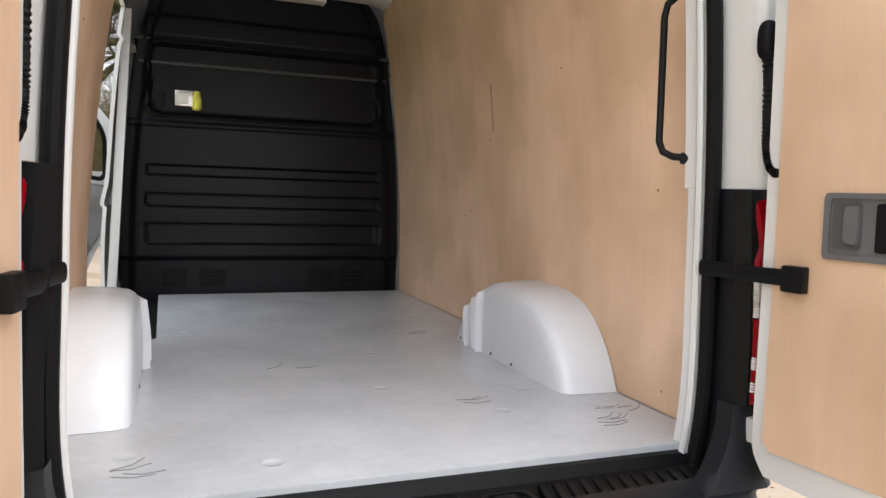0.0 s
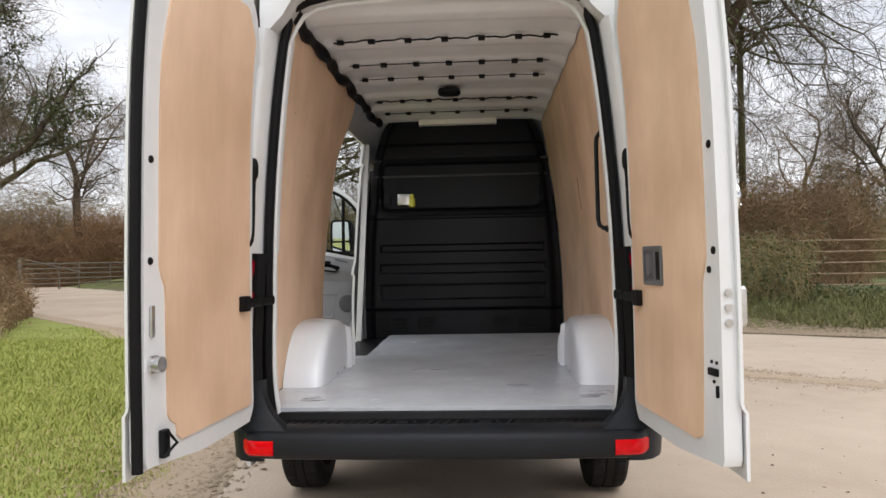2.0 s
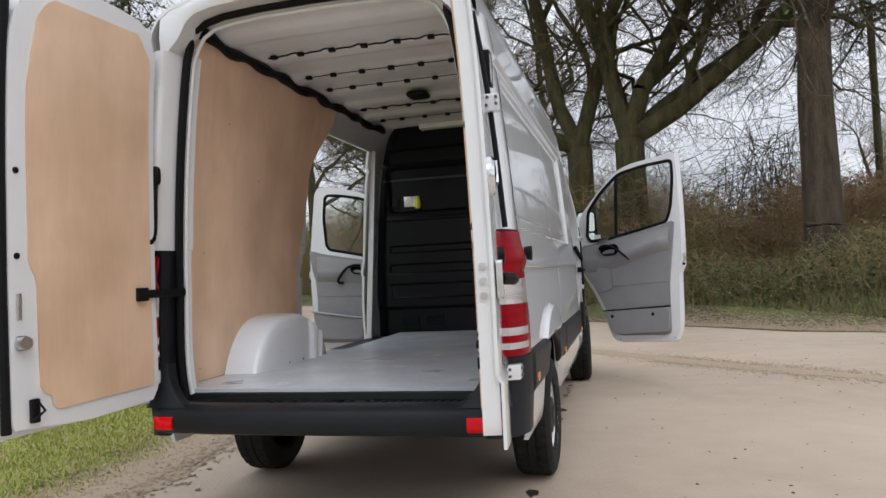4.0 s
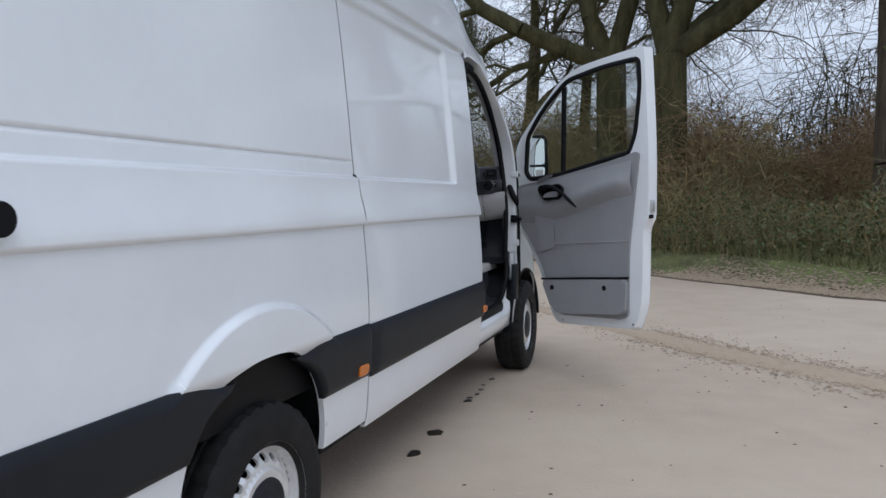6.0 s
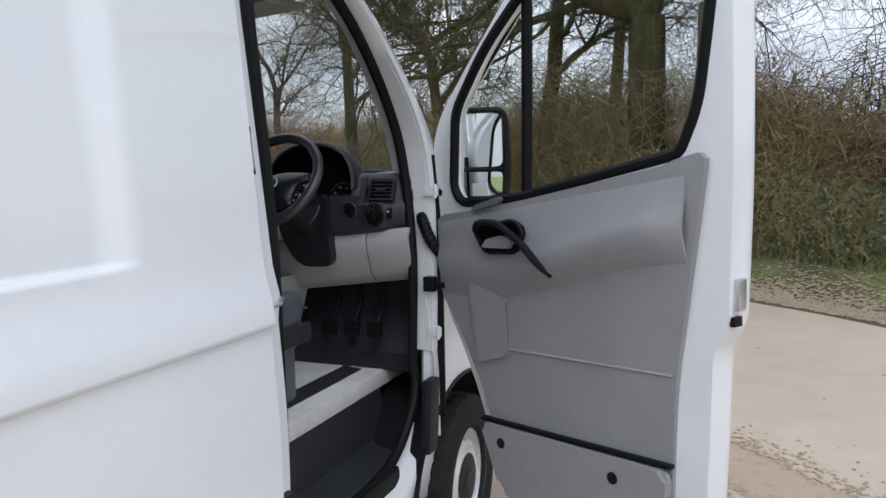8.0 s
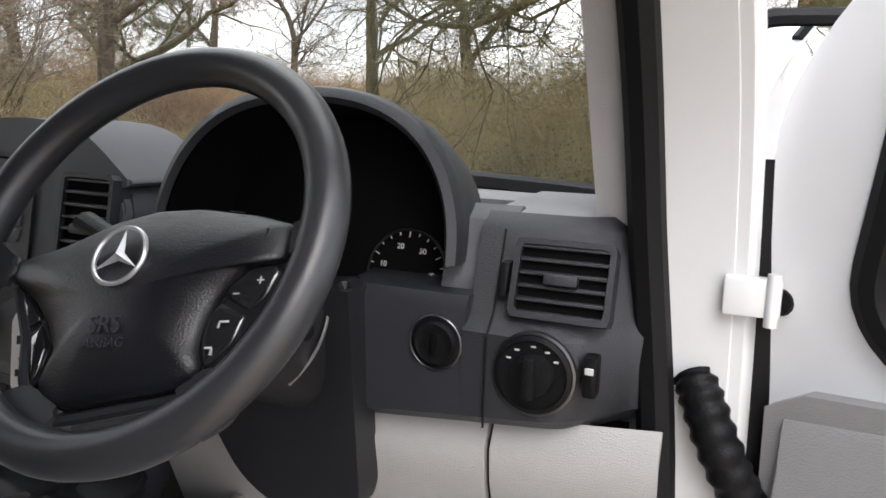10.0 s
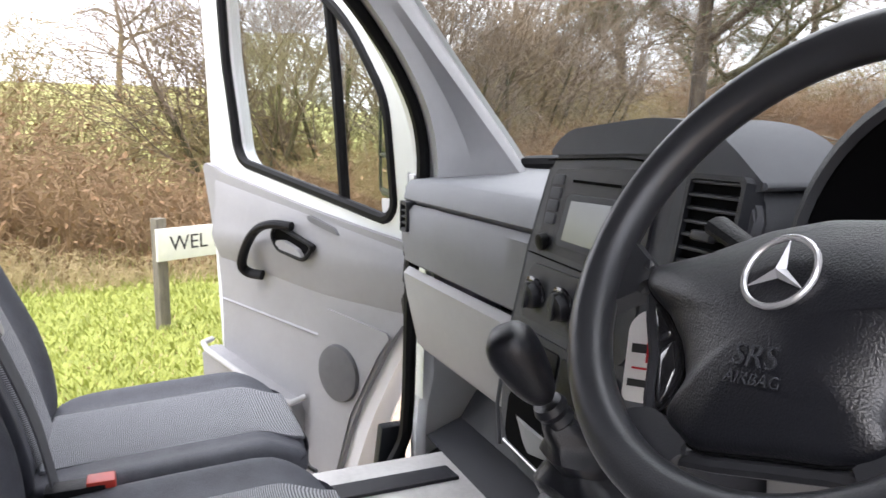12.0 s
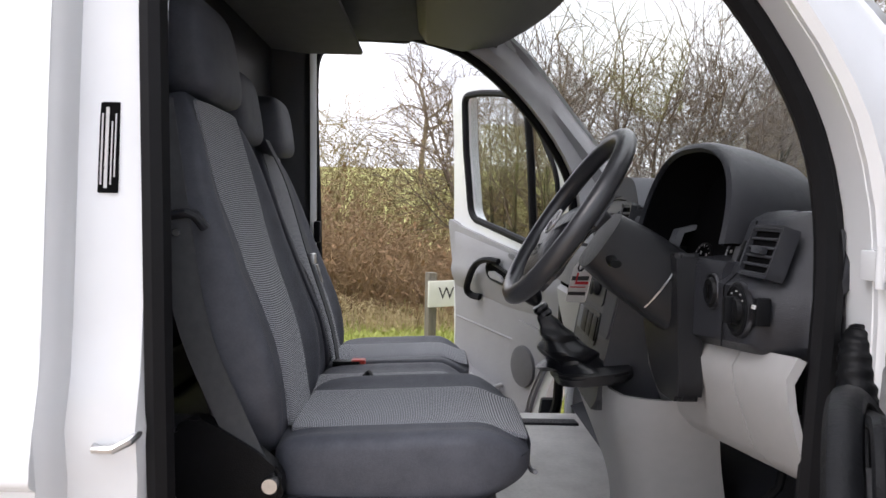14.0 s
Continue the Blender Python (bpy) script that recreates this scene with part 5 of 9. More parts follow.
for sx in (1, -1):
    a, w = ysec(EDGE_A, 25), ysec(EDGE_W, 25)
    out, inn = [], []
    for p, q in zip(a, w):
        p, q = Vector(p), Vector(q)
        m = (p + q) / 2 + Vector((0.022, 0, 0.01))
        out.append([(sx * v.x, v.y, v.z) for v in (p + Vector((seal_dx(p.z) + 0.008, 0.008, 0)), p + Vector((0.008, 0.0, 0)), p + Vector((0.018, 0.012, 0)), p * 0.5 + m * 0.5 + Vector((0.014, 0, 0)), m + Vector((0.01, 0, 0)), q + Vector((0.006, 0.01, 0.0)))])
        inn.append([(sx * v.x, v.y, v.z) for v in (p + Vector((seal_dx(p.z) - 0.008, 0.004, 0)), p + Vector((seal_dx(p.z) - 0.052, 0.010, -0.004)), p * 0.6 + q * 0.4 + Vector((-0.078, 0, -0.003)), Vector((0.80, 4.63 - 0.835 * (q.z - 1.56), q.z)), Vector((0.815, 4.66 - 0.835 * (q.z - 1.56), q.z)), q + Vector((-0.006, -0.008, 0)))])
    part("front_pillar", sheet(BM(), out, (-sx * 0.012, 0, 0)), WHITE, van, "white windscreen pillar", sharp=50)
    part("pillar_trim", sheet(BM(), inn[6:], (sx * 0.008, 0, 0)), PILLAR, van, "grey moulded pillar trim", sharp=50)
    # seal round the cab doorway
    pts = [(0.905, 3.53, 0.62), (0.912, 3.525, 1.0), (0.912, 3.515, 1.5), (0.885, 3.50, 2.0), (0.865, 3.52, 2.16), (0.85, 3.60, 2.215), (0.845, 3.75, 2.215)]
    pts2 = [(p[0] + seal_dx(p[2]), p[1] + seal_dy(p[2]), p[2] - 0.006) for p in EDGE_A[::-1]] + [(0.915, 4.34, 0.80), (0.91, 4.20, 0.64), (0.905, 4.0, 0.585), (0.905, 3.62, 0.575), (0.905, 3.535, 0.61)]
    loop = [(x, y - (0.09 * smooth(3.75, 3.55, y) if sx < 0 else 0), z) for x, y, z in ysec(pts + pts2, 140)]
    part("doorway_seal", tube(BM(), [(sx * x, y, z) for x, y, z in loop], 0.0185, 8), RUBBER, van, "thick black doorway seal")
    # rear jamb of the cab doorway
    P = []
    back = 0.0 if sx > 0 else -0.085
    for z in np.linspace(0.46, 2.22, 28):
        w = HALF(z) + relief(3.4, z)
        P.append([(sx * x, y + back * (y > 3.42), z) for x, y in ((w, 3.398), (w - 0.012, 3.412), (w - 0.040, 3.418), (w - 0.045, 3.44), (w - 0.050, 3.50), (w - 0.075, 3.512), (w - 0.11, 3.50))])
    part("door_jamb", sheet(BM(), P, (-sx * 0.004, -0.006, 0)), WHITE, van, "white door jamb with striker and label", sharp=40)
    P = []
    for z in np.linspace(0.75, 2.22, 20):
        w = HALF(z) - 0.075
        P.append([(sx * w, 3.50 + back, z), (sx * (w - 0.05), 3.47 + back, z), (sx * (w - 0.10), 3.36 + back * 0.5, z), (sx * (w - 0.11), 3.28, z)])
    part("post_trim", sheet(BM(), P, (0, -0.008, 0)), DASH, van, "dark grey door post trim")
    bm = BM()
    box(bm, (0.62, 3.285, 0.85), (0.845, 3.47, 1.24), 0.02, f=lambda x, y, z: (sx * x, y, z))
    part("belt_reel_cover", bm, DASH, van, "dark plastic cover over the belt reel")
    # cant rail and sill of the cab
    P = []
    for y in np.linspace(3.40, 4.03, 14):
        drop = 0.10 * smooth(3.1, 4.02, y) ** 2 * 4.2
        zt = 2.452 - drop * 0.25
        xs = 0.868 * (1 - 0.04 * smooth(3.2, 4.02, y))
        zl = float(np.interp(y, [3.40, 3.50, 3.78, 3.97, 4.03], [2.22, 2.245, 2.243, 2.19, 2.15]))
        P.append([(sx * (xs + 0.006), y, zt), (sx * (xs + 0.035), y, (zt + zl) / 2), (sx * (xs + 0.055), y, zl + 0.02), (sx * (xs + 0.052), y, zl), (sx * (xs + 0.01), y, zl - 0.006)])
    part("cab_cant_rail", sheet(BM(), P, (-sx * 0.01, 0, 0)), WHITE, van, "", sharp=50)
    P = []
    for y in np.linspace(3.40, 4.40, 12):
        up = 0.14 * smooth(4.12, 4.40, y)
        P.append([(sx * 0.935, y, 0.40), (sx * 0.962, y, 0.43), (sx * 0.968, y, 0.50 + up), (sx * 0.955, y, 0.53 + up), (sx * 0.925, y, 0.54 + up), (sx * 0.91, y, 0.575 + up)])
    part("cab_sill", sheet(BM(), P, (-sx * 0.01, 0, 0)), WHITE, van, "white sill under the cab doorway", sharp=50)
    # step riser and well inside the doorway
    P = []
    for y in np.linspace(3.53, 4.38, 10):
        P.append([(sx * x, y, z) for x, z in ((0.905, 0.56), (0.885, 0.60), (0.80, 0.61), (0.76, 0.63), (0.745, 0.82), (0.72, 0.85), (0.60, 0.862))])
    part("cab_step", sheet(BM(), P, -0.008 * sx), DASH, van, "grey moulded cab step")
    # front wing, with its arch and a small dark moulding behind the wheel
    P = []
    for y in np.linspace(4.40, 5.42, 40):
        bulge = 0.99 - 0.10 * smooth(4.95, 5.42, y) - 0.012
        lo = max(0.42, arch(y, AXLE_F, 0.43))
        hi = 1.18 - 0.12 * smooth(4.9, 5.42, y)
        P.append([(sx * (bulge - 0.05 * k**3), y, lo + (hi - lo) * k) for k in np.linspace(0, 1, 10)])
    part("front_wing", sheet(BM(), P, (-sx * 0.01, 0, 0)), WHITE, van, "white front wing over the wheel")
    bm = BM()
    box(bm, (0.955, 4.255 + 0.14, 0.60), (0.996, 4.34 + 0.14, 0.86), 0.012, f=lambda x, y, z: (sx * x, y - 0.12 + (z - 0.6) * 0.12, z))
    part("side_moulding", bm, BUMPER, van)
    # hinge post with the hinges and the rubber wiring hose to the door
    P = []
    for z in np.linspace(0.62, 1.62, 14):
        s = 0.022 * smooth(0.90, 0.98, z)
        P.append([(sx * x, y, z) for x, y in ((0.975, 4.430), (0.958, 4.424), (0.950, 4.398 + s), (0.925, 4.396 + s), (0.910, 4.41 + s))])
    part("hinge_post", sheet(BM(), P, (-sx * 0.003, 0.008, 0)), WHITE, van, "white hinge post", sharp=40)
    P = [[(sx * x, y, z) for x, y in ((0.962, 4.419), (0.998, 4.427))] for z in np.linspace(0.70, 1.66, 8)]
    part("door_gap_strip", sheet(BM(), P, (0, 0.006, 0)), RUBBER, van, "black rubber strip in the door gap")
    for z in (1.532, 1.02):
        bm = BM()
        box(bm, (0.945, 4.394, z - 0.019), (0.996, 4.412, z + 0.019), 0.004, f=lambda x, y, q: (sx * x, y, q))
        cyl(bm, (sx * 0.988, 4.395, z - 0.026), (sx * 0.988, 4.395, z + 0.024), 0.006, 14)
        part("cab_door_hinge", bm, WHITE, van, "white door hinge")
    pts = ysec([(0.926, 4.420, 1.440), (0.934, 4.406, 1.425), (0.950, 4.396, 1.39), (0.970, 4.396, 1.35), (0.988, 4.412, 1.318), (1.004, 4.43, 1.295)], 60)
    part("wiring_hose", tube(BM(), [(sx * x, y, z) for x, y, z in pts], lambda k: 0.0215 + 0.0016 * math.sin(k * 70), 14), BLACK, van, "black ribbed rubber hose between post and door")
    bm = BM()
    box(bm, (0.94, 4.375, 1.17), (0.985, 4.41, 1.225), 0.006, f=lambda x, y, q: (sx * x, y, q))
    box(bm, (0.98, 4.385, 1.185), (1.02, 4.405, 1.205), 0.003, f=lambda x, y, q: (sx * x, y, q))
    part("check_strap", bm, BLACK, van, "black door check strap")
# striker and label on the offside jamb; the label's lines are plain bars
jx = HALF(1.3) - 0.045
bm = BM()
tube(bm, [(jx - 0.004, 3.448, 1.285), (jx + 0.018, 3.455, 1.285), (jx + 0.024, 3.48, 1.287), (jx + 0.016, 3.497, 1.295), (jx - 0.004, 3.50, 1.30)], 0.0055, 8)
box(bm, (jx - 0.006, 3.44, 1.262), (jx + 0.002, 3.47, 1.318), 0.003)
part("door_striker", bm, STEEL, van, "steel door striker loop")
bm = BM()
lx = HALF(1.66) - 0.041
box(bm, (lx - 0.012, 3.441, 1.60), (lx - 0.003, 3.466, 1.715), 0.002, f=lambda x, y, z: (x - (z - 1.66) * 0.09, y, z))
label = part("jamb_label", bm, GAUGE_AND_SHADE, van, "black label with pale printed lines")
for k, (y0, y1, z0, z1) in enumerate(((3.4445, 3.4465, 1.61, 1.70), (3.4495, 3.4535, 1.606, 1.708), (3.457, 3.4585, 1.61, 1.69), (3.4615, 3.463, 1.62, 1.70))):
    bm = BM()
    box(bm, (lx - 0.004, y0, z0), (lx - 0.0018, y1, z1), f=lambda x, y, z: (x - (z - 1.66) * 0.09, y, z))
    part("printed_line", bm, PRINT_GREY, label)

# windscreen and its bonded black edge
left, right = ysec([(-x, y, z) for x, y, z in EDGE_W[2:]], 13), ysec(EDGE_W[2:], 13)
P = []
for p, q in zip(left, right):
    row = []
    for k in np.linspace(-1, 1, 17):
        x = q[0] * k
        row.append((x, q[1] + 0.16 * (1 - k * k), q[2] + 0.02 * (1 - k * k)))
    P.append(row)
screen = part("windscreen", sheet(BM(), P, (0, 0.005, 0.004)), GLASS, van, "large clear windscreen")
screen.visible_shadow = False
for name, row in (("screen_head", P[-1]), ("screen_foot", P[0])):
    part(name, tube(BM(), [(x, y + 0.006, z) for x, y, z in row], 0.022, 8), RUBBER, van)
# cab ceiling, overhead shelf and sun visors
P = []
for y in np.linspace(3.24, 4.08, 16):
    z = 2.25 - 0.03 * smooth(3.9, 4.08, y) + 0.08 * smooth(3.6, 3.3, y)
    P.append([(x, y, z - 0.05 * (abs(x) / 0.82) ** 3) for x in np.linspace(-0.82, 0.82, 15)])
solo("cab_ceiling", sheet(BM(), P, (0, 0, 0.02)), HEADLINER, "dark felt cab ceiling", "ceiling", kind="structure")
bm = BM()
P = []
for x in np.linspace(-0.74, 0.74, 25):
    c = 0.16 * (1 - (x / 0.78) ** 2)
    P.append([(x, 3.80, 2.215), (x, 3.83, 2.175), (x, 3.95 + c * 0.4, 2.150), (x, 4.06 + c, 2.172), (x, 4.10 + c, 2.235)])
solo("overhead_shelf", sheet(bm, P, (0, 0, 0.012)), DASH, "dark overhead shelf above the windscreen", "shelf")
bm = BM()
box(bm, (0.16, 3.88, 2.118), (0.66, 4.12, 2.140), 0.010, f=lambda x, y, z: (x, y + 0.10 * (1 - (x / 0.7) ** 2), z + (y - 3.9) * 0.10))
visor = solo("sun_visor", bm, VISOR, "grey-green sun visor folded against the shelf", "sun visor")
part("visor_clip", cyl(BM(), (0.22, 4.13, 2.124), (0.22, 4.13, 2.16), 0.012, 10), BLACK, visor)
part("visor_mirror", prism(BM(), rounded([(0.30, 3.95), (0.48, 3.95), (0.48, 4.03), (0.30, 4.03)], 0.01), lambda u, w, v: (u, v + 0.07, 2.116 + w + (v - 3.9) * 0.10), -0.004, 0.004, 0.002), CONSOLE_TOP, visor, "grey mirror cover on the visor")
bm = BM()
box(bm, (-0.80, 3.24, 2.14), (0.80, 3.60, 2.16), 0.01)
solo("rear_shelf", bm, HEADLINER, "black shelf over the seats", "shelf")
# closing panels of the nose
rows = []
for y, z, w in ((4.90, 1.50, 0.87), (5.15, 1.38, 0.90), (5.45, 1.20, 0.87), (5.62, 0.98, 0.84), (5.68, 0.70, 0.84), (5.66, 0.42, 0.84)):
    rows.append([(w * k, y - 0.10 * k**4, z - 0.05 * k**2) for k in np.linspace(-1, 1, 13)])
part("bonnet", sheet(BM(), rows, (0, -0.02, -0.02)), WHITE, van, "white bonnet and nose")
for sx in (1, -1):
    bm = BM()
    prism(bm, [(4.42, 1.12), (4.95, 1.12), (5.40, 1.05), (5.12, 1.34), (4.92, 1.47), (4.42, 1.50)], lambda u, w_, v: (sx * (0.90 + w_), u, v), -0.02, 0.02)
    part("scuttle_side", bm, WHITE, van)
bm = BM()
box(bm, (-0.88, 4.62, 0.50), (0.88, 4.66, 1.30))
part("firewall", bm, RUBBER, van)

# ---- cab doors, swung open ----
def cab_door(sx):
    turn = radians(28.5 if sx > 0 else 25.5)
    H, d = Vector((sx * 1.0, 4.42, 0)), Vector((sx * math.cos(turn), -math.sin(turn), 0))
    n = Vector((sx * math.sin(turn), math.cos(turn), 0))
    lean = curve([0.4, 0.9, 1.5, 1.9, 2.3], [0.0, 0.015, 0.0, -0.03, -0.075])

    def f(u, w, z):
        return H + d * u + n * (w + lean(z)) + Vector((0, 0, z))
    outer = rounded([(0.36, 0.445), (1.0, 0.47), (1.045, 0.62), (1.055, 1.13), (1.095, 1.20), (1.11, 1.60), (1.122, 2.285), (0.88, 2.262), (0.62, 2.232), (0.455, 2.168), (0.196, 1.949), (0.03, 1.79), (-0.020, 1.70), (-0.004, 1.12), (0.08, 1.0), (0.20, 0.78), (0.30, 0.50)],
                    [0.03, 0.03, 0.1, 0.03, 0.03, 0.1, 0.008, 0.1, 0.1, 0.08, 0.1, 0.06, 0.04, 0.06, 0.1, 0.1, 0.05])
    hole = rounded([(0.40, 1.515), (0.965, 1.632), (1.02, 1.745), (1.072, 2.04), (1.078, 2.215), (0.79, 2.20), (0.50, 2.152), (0.27, 1.985), (0.105, 1.80), (0.068, 1.54), (0.11, 1.488)], [0.01, 0.02, 0.06, 0.06, 0.035, 0.1, 0.06, 0.1, 0.05, 0.04, 0.03])
    if sx < 0:
        outer = rounded([(0.36, 0.445), (0.97, 0.47), (1.01, 0.62), (1.04, 1.15), (1.04, 1.45), (0.965, 2.18), (0.92, 2.245), (0.70, 2.235), (0.42, 2.17), (0.22, 2.03), (0.03, 1.82), (-0.008, 1.70), (-0.004, 1.12), (0.08, 1.0), (0.20, 0.78), (0.30, 0.50)],
                        [0.03, 0.03, 0.1, 0.1, 0.1, 0.04, 0.03, 0.2, 0.15, 0.1, 0.06, 0.03, 0.06, 0.1, 0.1, 0.05])
        hole = rounded([(0.33, 1.455), (0.82, 1.553), (0.855, 1.60), (0.875, 1.90), (0.85, 2.155), (0.70, 2.15), (0.42, 2.11), (0.24, 1.98), (0.10, 1.75), (0.085, 1.45), (0.12, 1.412)], [0.01, 0.03, 0.05, 0.06, 0.05, 0.1, 0.1, 0.1, 0.06, 0.04, 0.03])
    low = 0.0 if sx > 0 else -0.085  # the passenger's card hangs a little lower
    # both outlines run alike, begun by their angle about the window
    def angle(p):
        return math.atan2(p[1] - 1.75, p[0] - 0.62)
    def by_angle(pts):
        a = np.unwrap([angle(p) for p in pts])
        k = np.linspace(-math.pi, math.pi, 241)[:-1]
        p = np.array(pts)
        aa = np.r_[a - 2 * math.pi, a, a + 2 * math.pi]
        return np.c_[np.interp(k, aa, np.tile(p[:, 0], 3)), np.interp(k, aa, np.tile(p[:, 1], 3))].tolist()
    o, i = by_angle(resample(outer, 400)), by_angle(resample(hole, 400))
    rings = []
    bm = BM()
    for pts, w in ((o, 0.0), (o, 0.055), ([(0.62 + (u - 0.62) * 1.012, 1.75 + (v - 1.75) * 1.012) for u, v in o], 0.075), (o, 0.10), ([(0.62 + (u - 0.62) * 1.075, 1.75 + (v - 1.75) * 1.06) for u, v in i], 0.085), (i, 0.012), (i, 0.0)):
        rings.append([bm.verts.new(f(u, w, v)) for u, v in pts])
    for r, s in zip(rings, rings[1:] + rings[:1]):
        for k in range(240):
            bm.faces.new((r[k], r[(k + 1) % 240], s[(k + 1) % 240], s[k]))
    door = part("cab_door", bm, WHITE, van, "white cab door standing open, grey card inside", sharp=40)
    # black run round the window, divider, glass
    run = [f(u, 0.006, v) for u, v in i]
    part("window_seal", tube(BM(), run, 0.017, 8, True), RUBBER, door, "black window seal")
    part("window_bar", tube(BM(), [f(u, 0.03, v) for u, v in (((0.395, 1.51), (0.42, 1.8), (0.455, 2.12)) if sx > 0 else ((0.33, 1.455), (0.333, 1.8), (0.337, 2.09)))], 0.018, 8), RUBBER, door, "black upright bar of the quarter window")
    bm = BM()
    prism(bm, i, f, 0.038, 0.043)
    pane = part("pane", bm, TINT, door, "clear door window", smooth=False)
    pane.visible_shadow = False
    bm = BM()
    box(bm, (0.135, 0.034, 1.514), (0.21, 0.0375, 1.556), 0, f=lambda u, w, z: f(u - (0 if sx > 0 else 0.04), w, z + low))
    part("window_sticker", bm, PAPER, door, "small white sticker in the window corner")
    # door card: moulded grey panel
    card = rounded([(0.0, 1.445), (0.11, 1.455), (0.40, 1.50), (0.95, 1.605), (0.985, 1.63), (1.052, 1.632), (1.0, 1.30), (0.962, 1.02), (0.960, 0.555), (0.92, 0.527), (0.40, 0.51), (0.335, 0.54), (0.25, 0.80), (0.10, 1.05), (0.0, 1.17)],
                   [0.01, 0.05, 0.1, 0.03, 0.02, 0.02, 0.1, 0.1, 0.04, 0.02, 0.05, 0.04, 0.1, 0.1, 0.04])
    if sx < 0:
        card = [(u + (0.02 * smooth(1.3, 0.8, z) if u > 0.9 else 0.0), z + low * smooth(1.2, 1.4, z)) for u, z in card]
    bm = loft_plate(BM(), card, f, -0.022, 0.002, 50, 14)
    trim = part("door_card", bm, CARD, door, "moulded grey door card")
    # armrest swell
    P = []
    for u in np.linspace(0.02, 0.995 if sx > 0 else 0.97, 40):
        top = 1.44 + 0.16 * u + low
        mid = 1.36 + 0.03 * u + low
        foot = 1.27 + 0.05 * smooth(0.3, 1.0, u) + low
        out = 0.022 + 0.016 * smooth(0.35, 0.75, u) * smooth(1.06, 0.95, u)
        if sx > 0:
            # the driver's swell: a ridge that climbs to the rear over a hollow
            mid = 1.29 + 0.17 * smooth(0.25, 1.05, u)
            foot = 1.195 + 0.19 * smooth(0.15, 1.05, u)
            out = 0.030 + 0.030 * smooth(0.30, 0.60, u) * smooth(1.02, 0.90, u)
        P.append([f(u, w, z) for w, z in ((-0.018, top - 0.015), (-0.026, top - 0.03), (-0.030, (top + mid) / 2), (-out - 0.012, mid + 0.02), (-out - 0.018, mid - 0.01), (-out - 0.008, mid - 0.05), (-0.022, foot - 0.03), (-0.016, foot - 0.04))])
    part("armrest", sheet(BM(), P, n * 0.01), CARD, trim, "", sharp=50)
    # diagonal fold, pocket front, speaker disc
    if sx > 0:
        bm = prism(BM(), rounded([(0.165, 1.225), (0.34, 1.185), (0.345, 0.992), (0.205, 0.95)], 0.015), f, -0.034, -0.018, 0.012)
        part("card_fold", bm, CARD, trim)
    else:
        bm = prism(BM(), rounded([(0.075, 1.085), (0.385, 1.118), (0.425, 0.98), (0.46, 0.80), (0.45, 0.60), (0.33, 0.57), (0.26, 0.80), (0.13, 1.02)], 0.025), f, -0.030, -0.018, 0.006)
        part("speaker_panel", bm, CARD, trim, "raised grey panel round the speaker")
    spk = BM()
    if sx < 0:
        lathe(spk, f(0.31, -0.030, 0.92), -n, [(0.092, 0.0), (0.088, 0.012), (0.07, 0.016), (0.02, 0.017)], 36)
        part("speaker_grille", spk, SPEAKER, trim, "round grey speaker grille")
    pocket = [(0.235, 0.752), (0.960, 0.800), (0.950, 0.565), (0.40, 0.525), (0.335, 0.55)] if sx > 0 else [(0.49, 0.775), (1.03, 0.875), (0.99, 0.58), (0.51, 0.545)]
    bm = prism(BM(), rounded(pocket, 0.03), f, -0.055 if sx > 0 else -0.085, -0.02, 0.012)
    pk = part("door_pocket", bm, CARD, trim, "grey door pocket")
    if sx < 0:
        lip = [f(0.48, -0.03, 0.80), f(0.50, -0.075, 0.785), f(0.56, -0.092, 0.79), f(0.98, -0.092, 0.868), f(1.035, -0.075, 0.88), f(1.045, -0.03, 0.885)]
        part("pocket_lip", tube(BM(), lip, 0.011, 8), TRIM_PALE, pk, "pale rolled lip of the pocket")
    if sx > 0:
        bm = prism(BM(), [(0.225, 0.765), (0.962, 0.816), (0.962, 0.804), (0.225, 0.752)], f, -0.040, -0.018)
        part("pocket_slot", bm, RUBBER, trim)
    P = [[f(u, w, 0.995 + 0.06 * u + dz) for w, dz in ((-0.016, -0.008), (-0.028, 0.0), (-0.016, 0.010))] for u in np.linspace(0.22, 0.955 if sx > 0 else 0.97, 12)]
    part("card_ridge", sheet(BM(), P, n * 0.004), CARD, trim)
    for u in (0.34, 0.79) if sx > 0 else ():
        bm = lathe(BM(), f(u, -0.054, 0.705 + 0.06 * (u - 0.34)), -n, [(0.018, 0), (0.017, 0.004), (0.006, 0.005)], 16)
        part("pocket_plug", bm, RUBBER, trim, "round black plug")
    # pull handle and lever; a flat near-black plate paints the recess's shade
    def hf(u, w, z):
        return f(u, w, z) if sx > 0 else f(0.50 + (u - 0.34) * 0.95, w, 1.315 + (z - 1.395) * 0.8 + (u - 0.34) * 0.10)
    ring_o = rounded([(0.225, 1.405), (0.42, 1.445), (0.455, 1.40), (0.425, 1.345), (0.28, 1.335)], 0.025)
    rec = part("handle_recess", prism(BM(), ring_o, hf, -0.050, -0.03, 0.004), GAUGE_AND_SHADE, trim, "near-black plate for the shaded door handle recess")
    part("recess_rim", tube(BM(), [hf(u, -0.052, v) for u, v in resample(ring_o, 60)], 0.0075, 8, True), BLACK, rec)
    bm = prism(BM(), rounded([(0.27, 1.350), (0.405, 1.355), (0.415, 1.385), (0.37, 1.395), (0.30, 1.38)], 0.010), hf, -0.066, -0.048, 0.005)
    part("release_lever", bm, CARD, rec, "grey release lever")
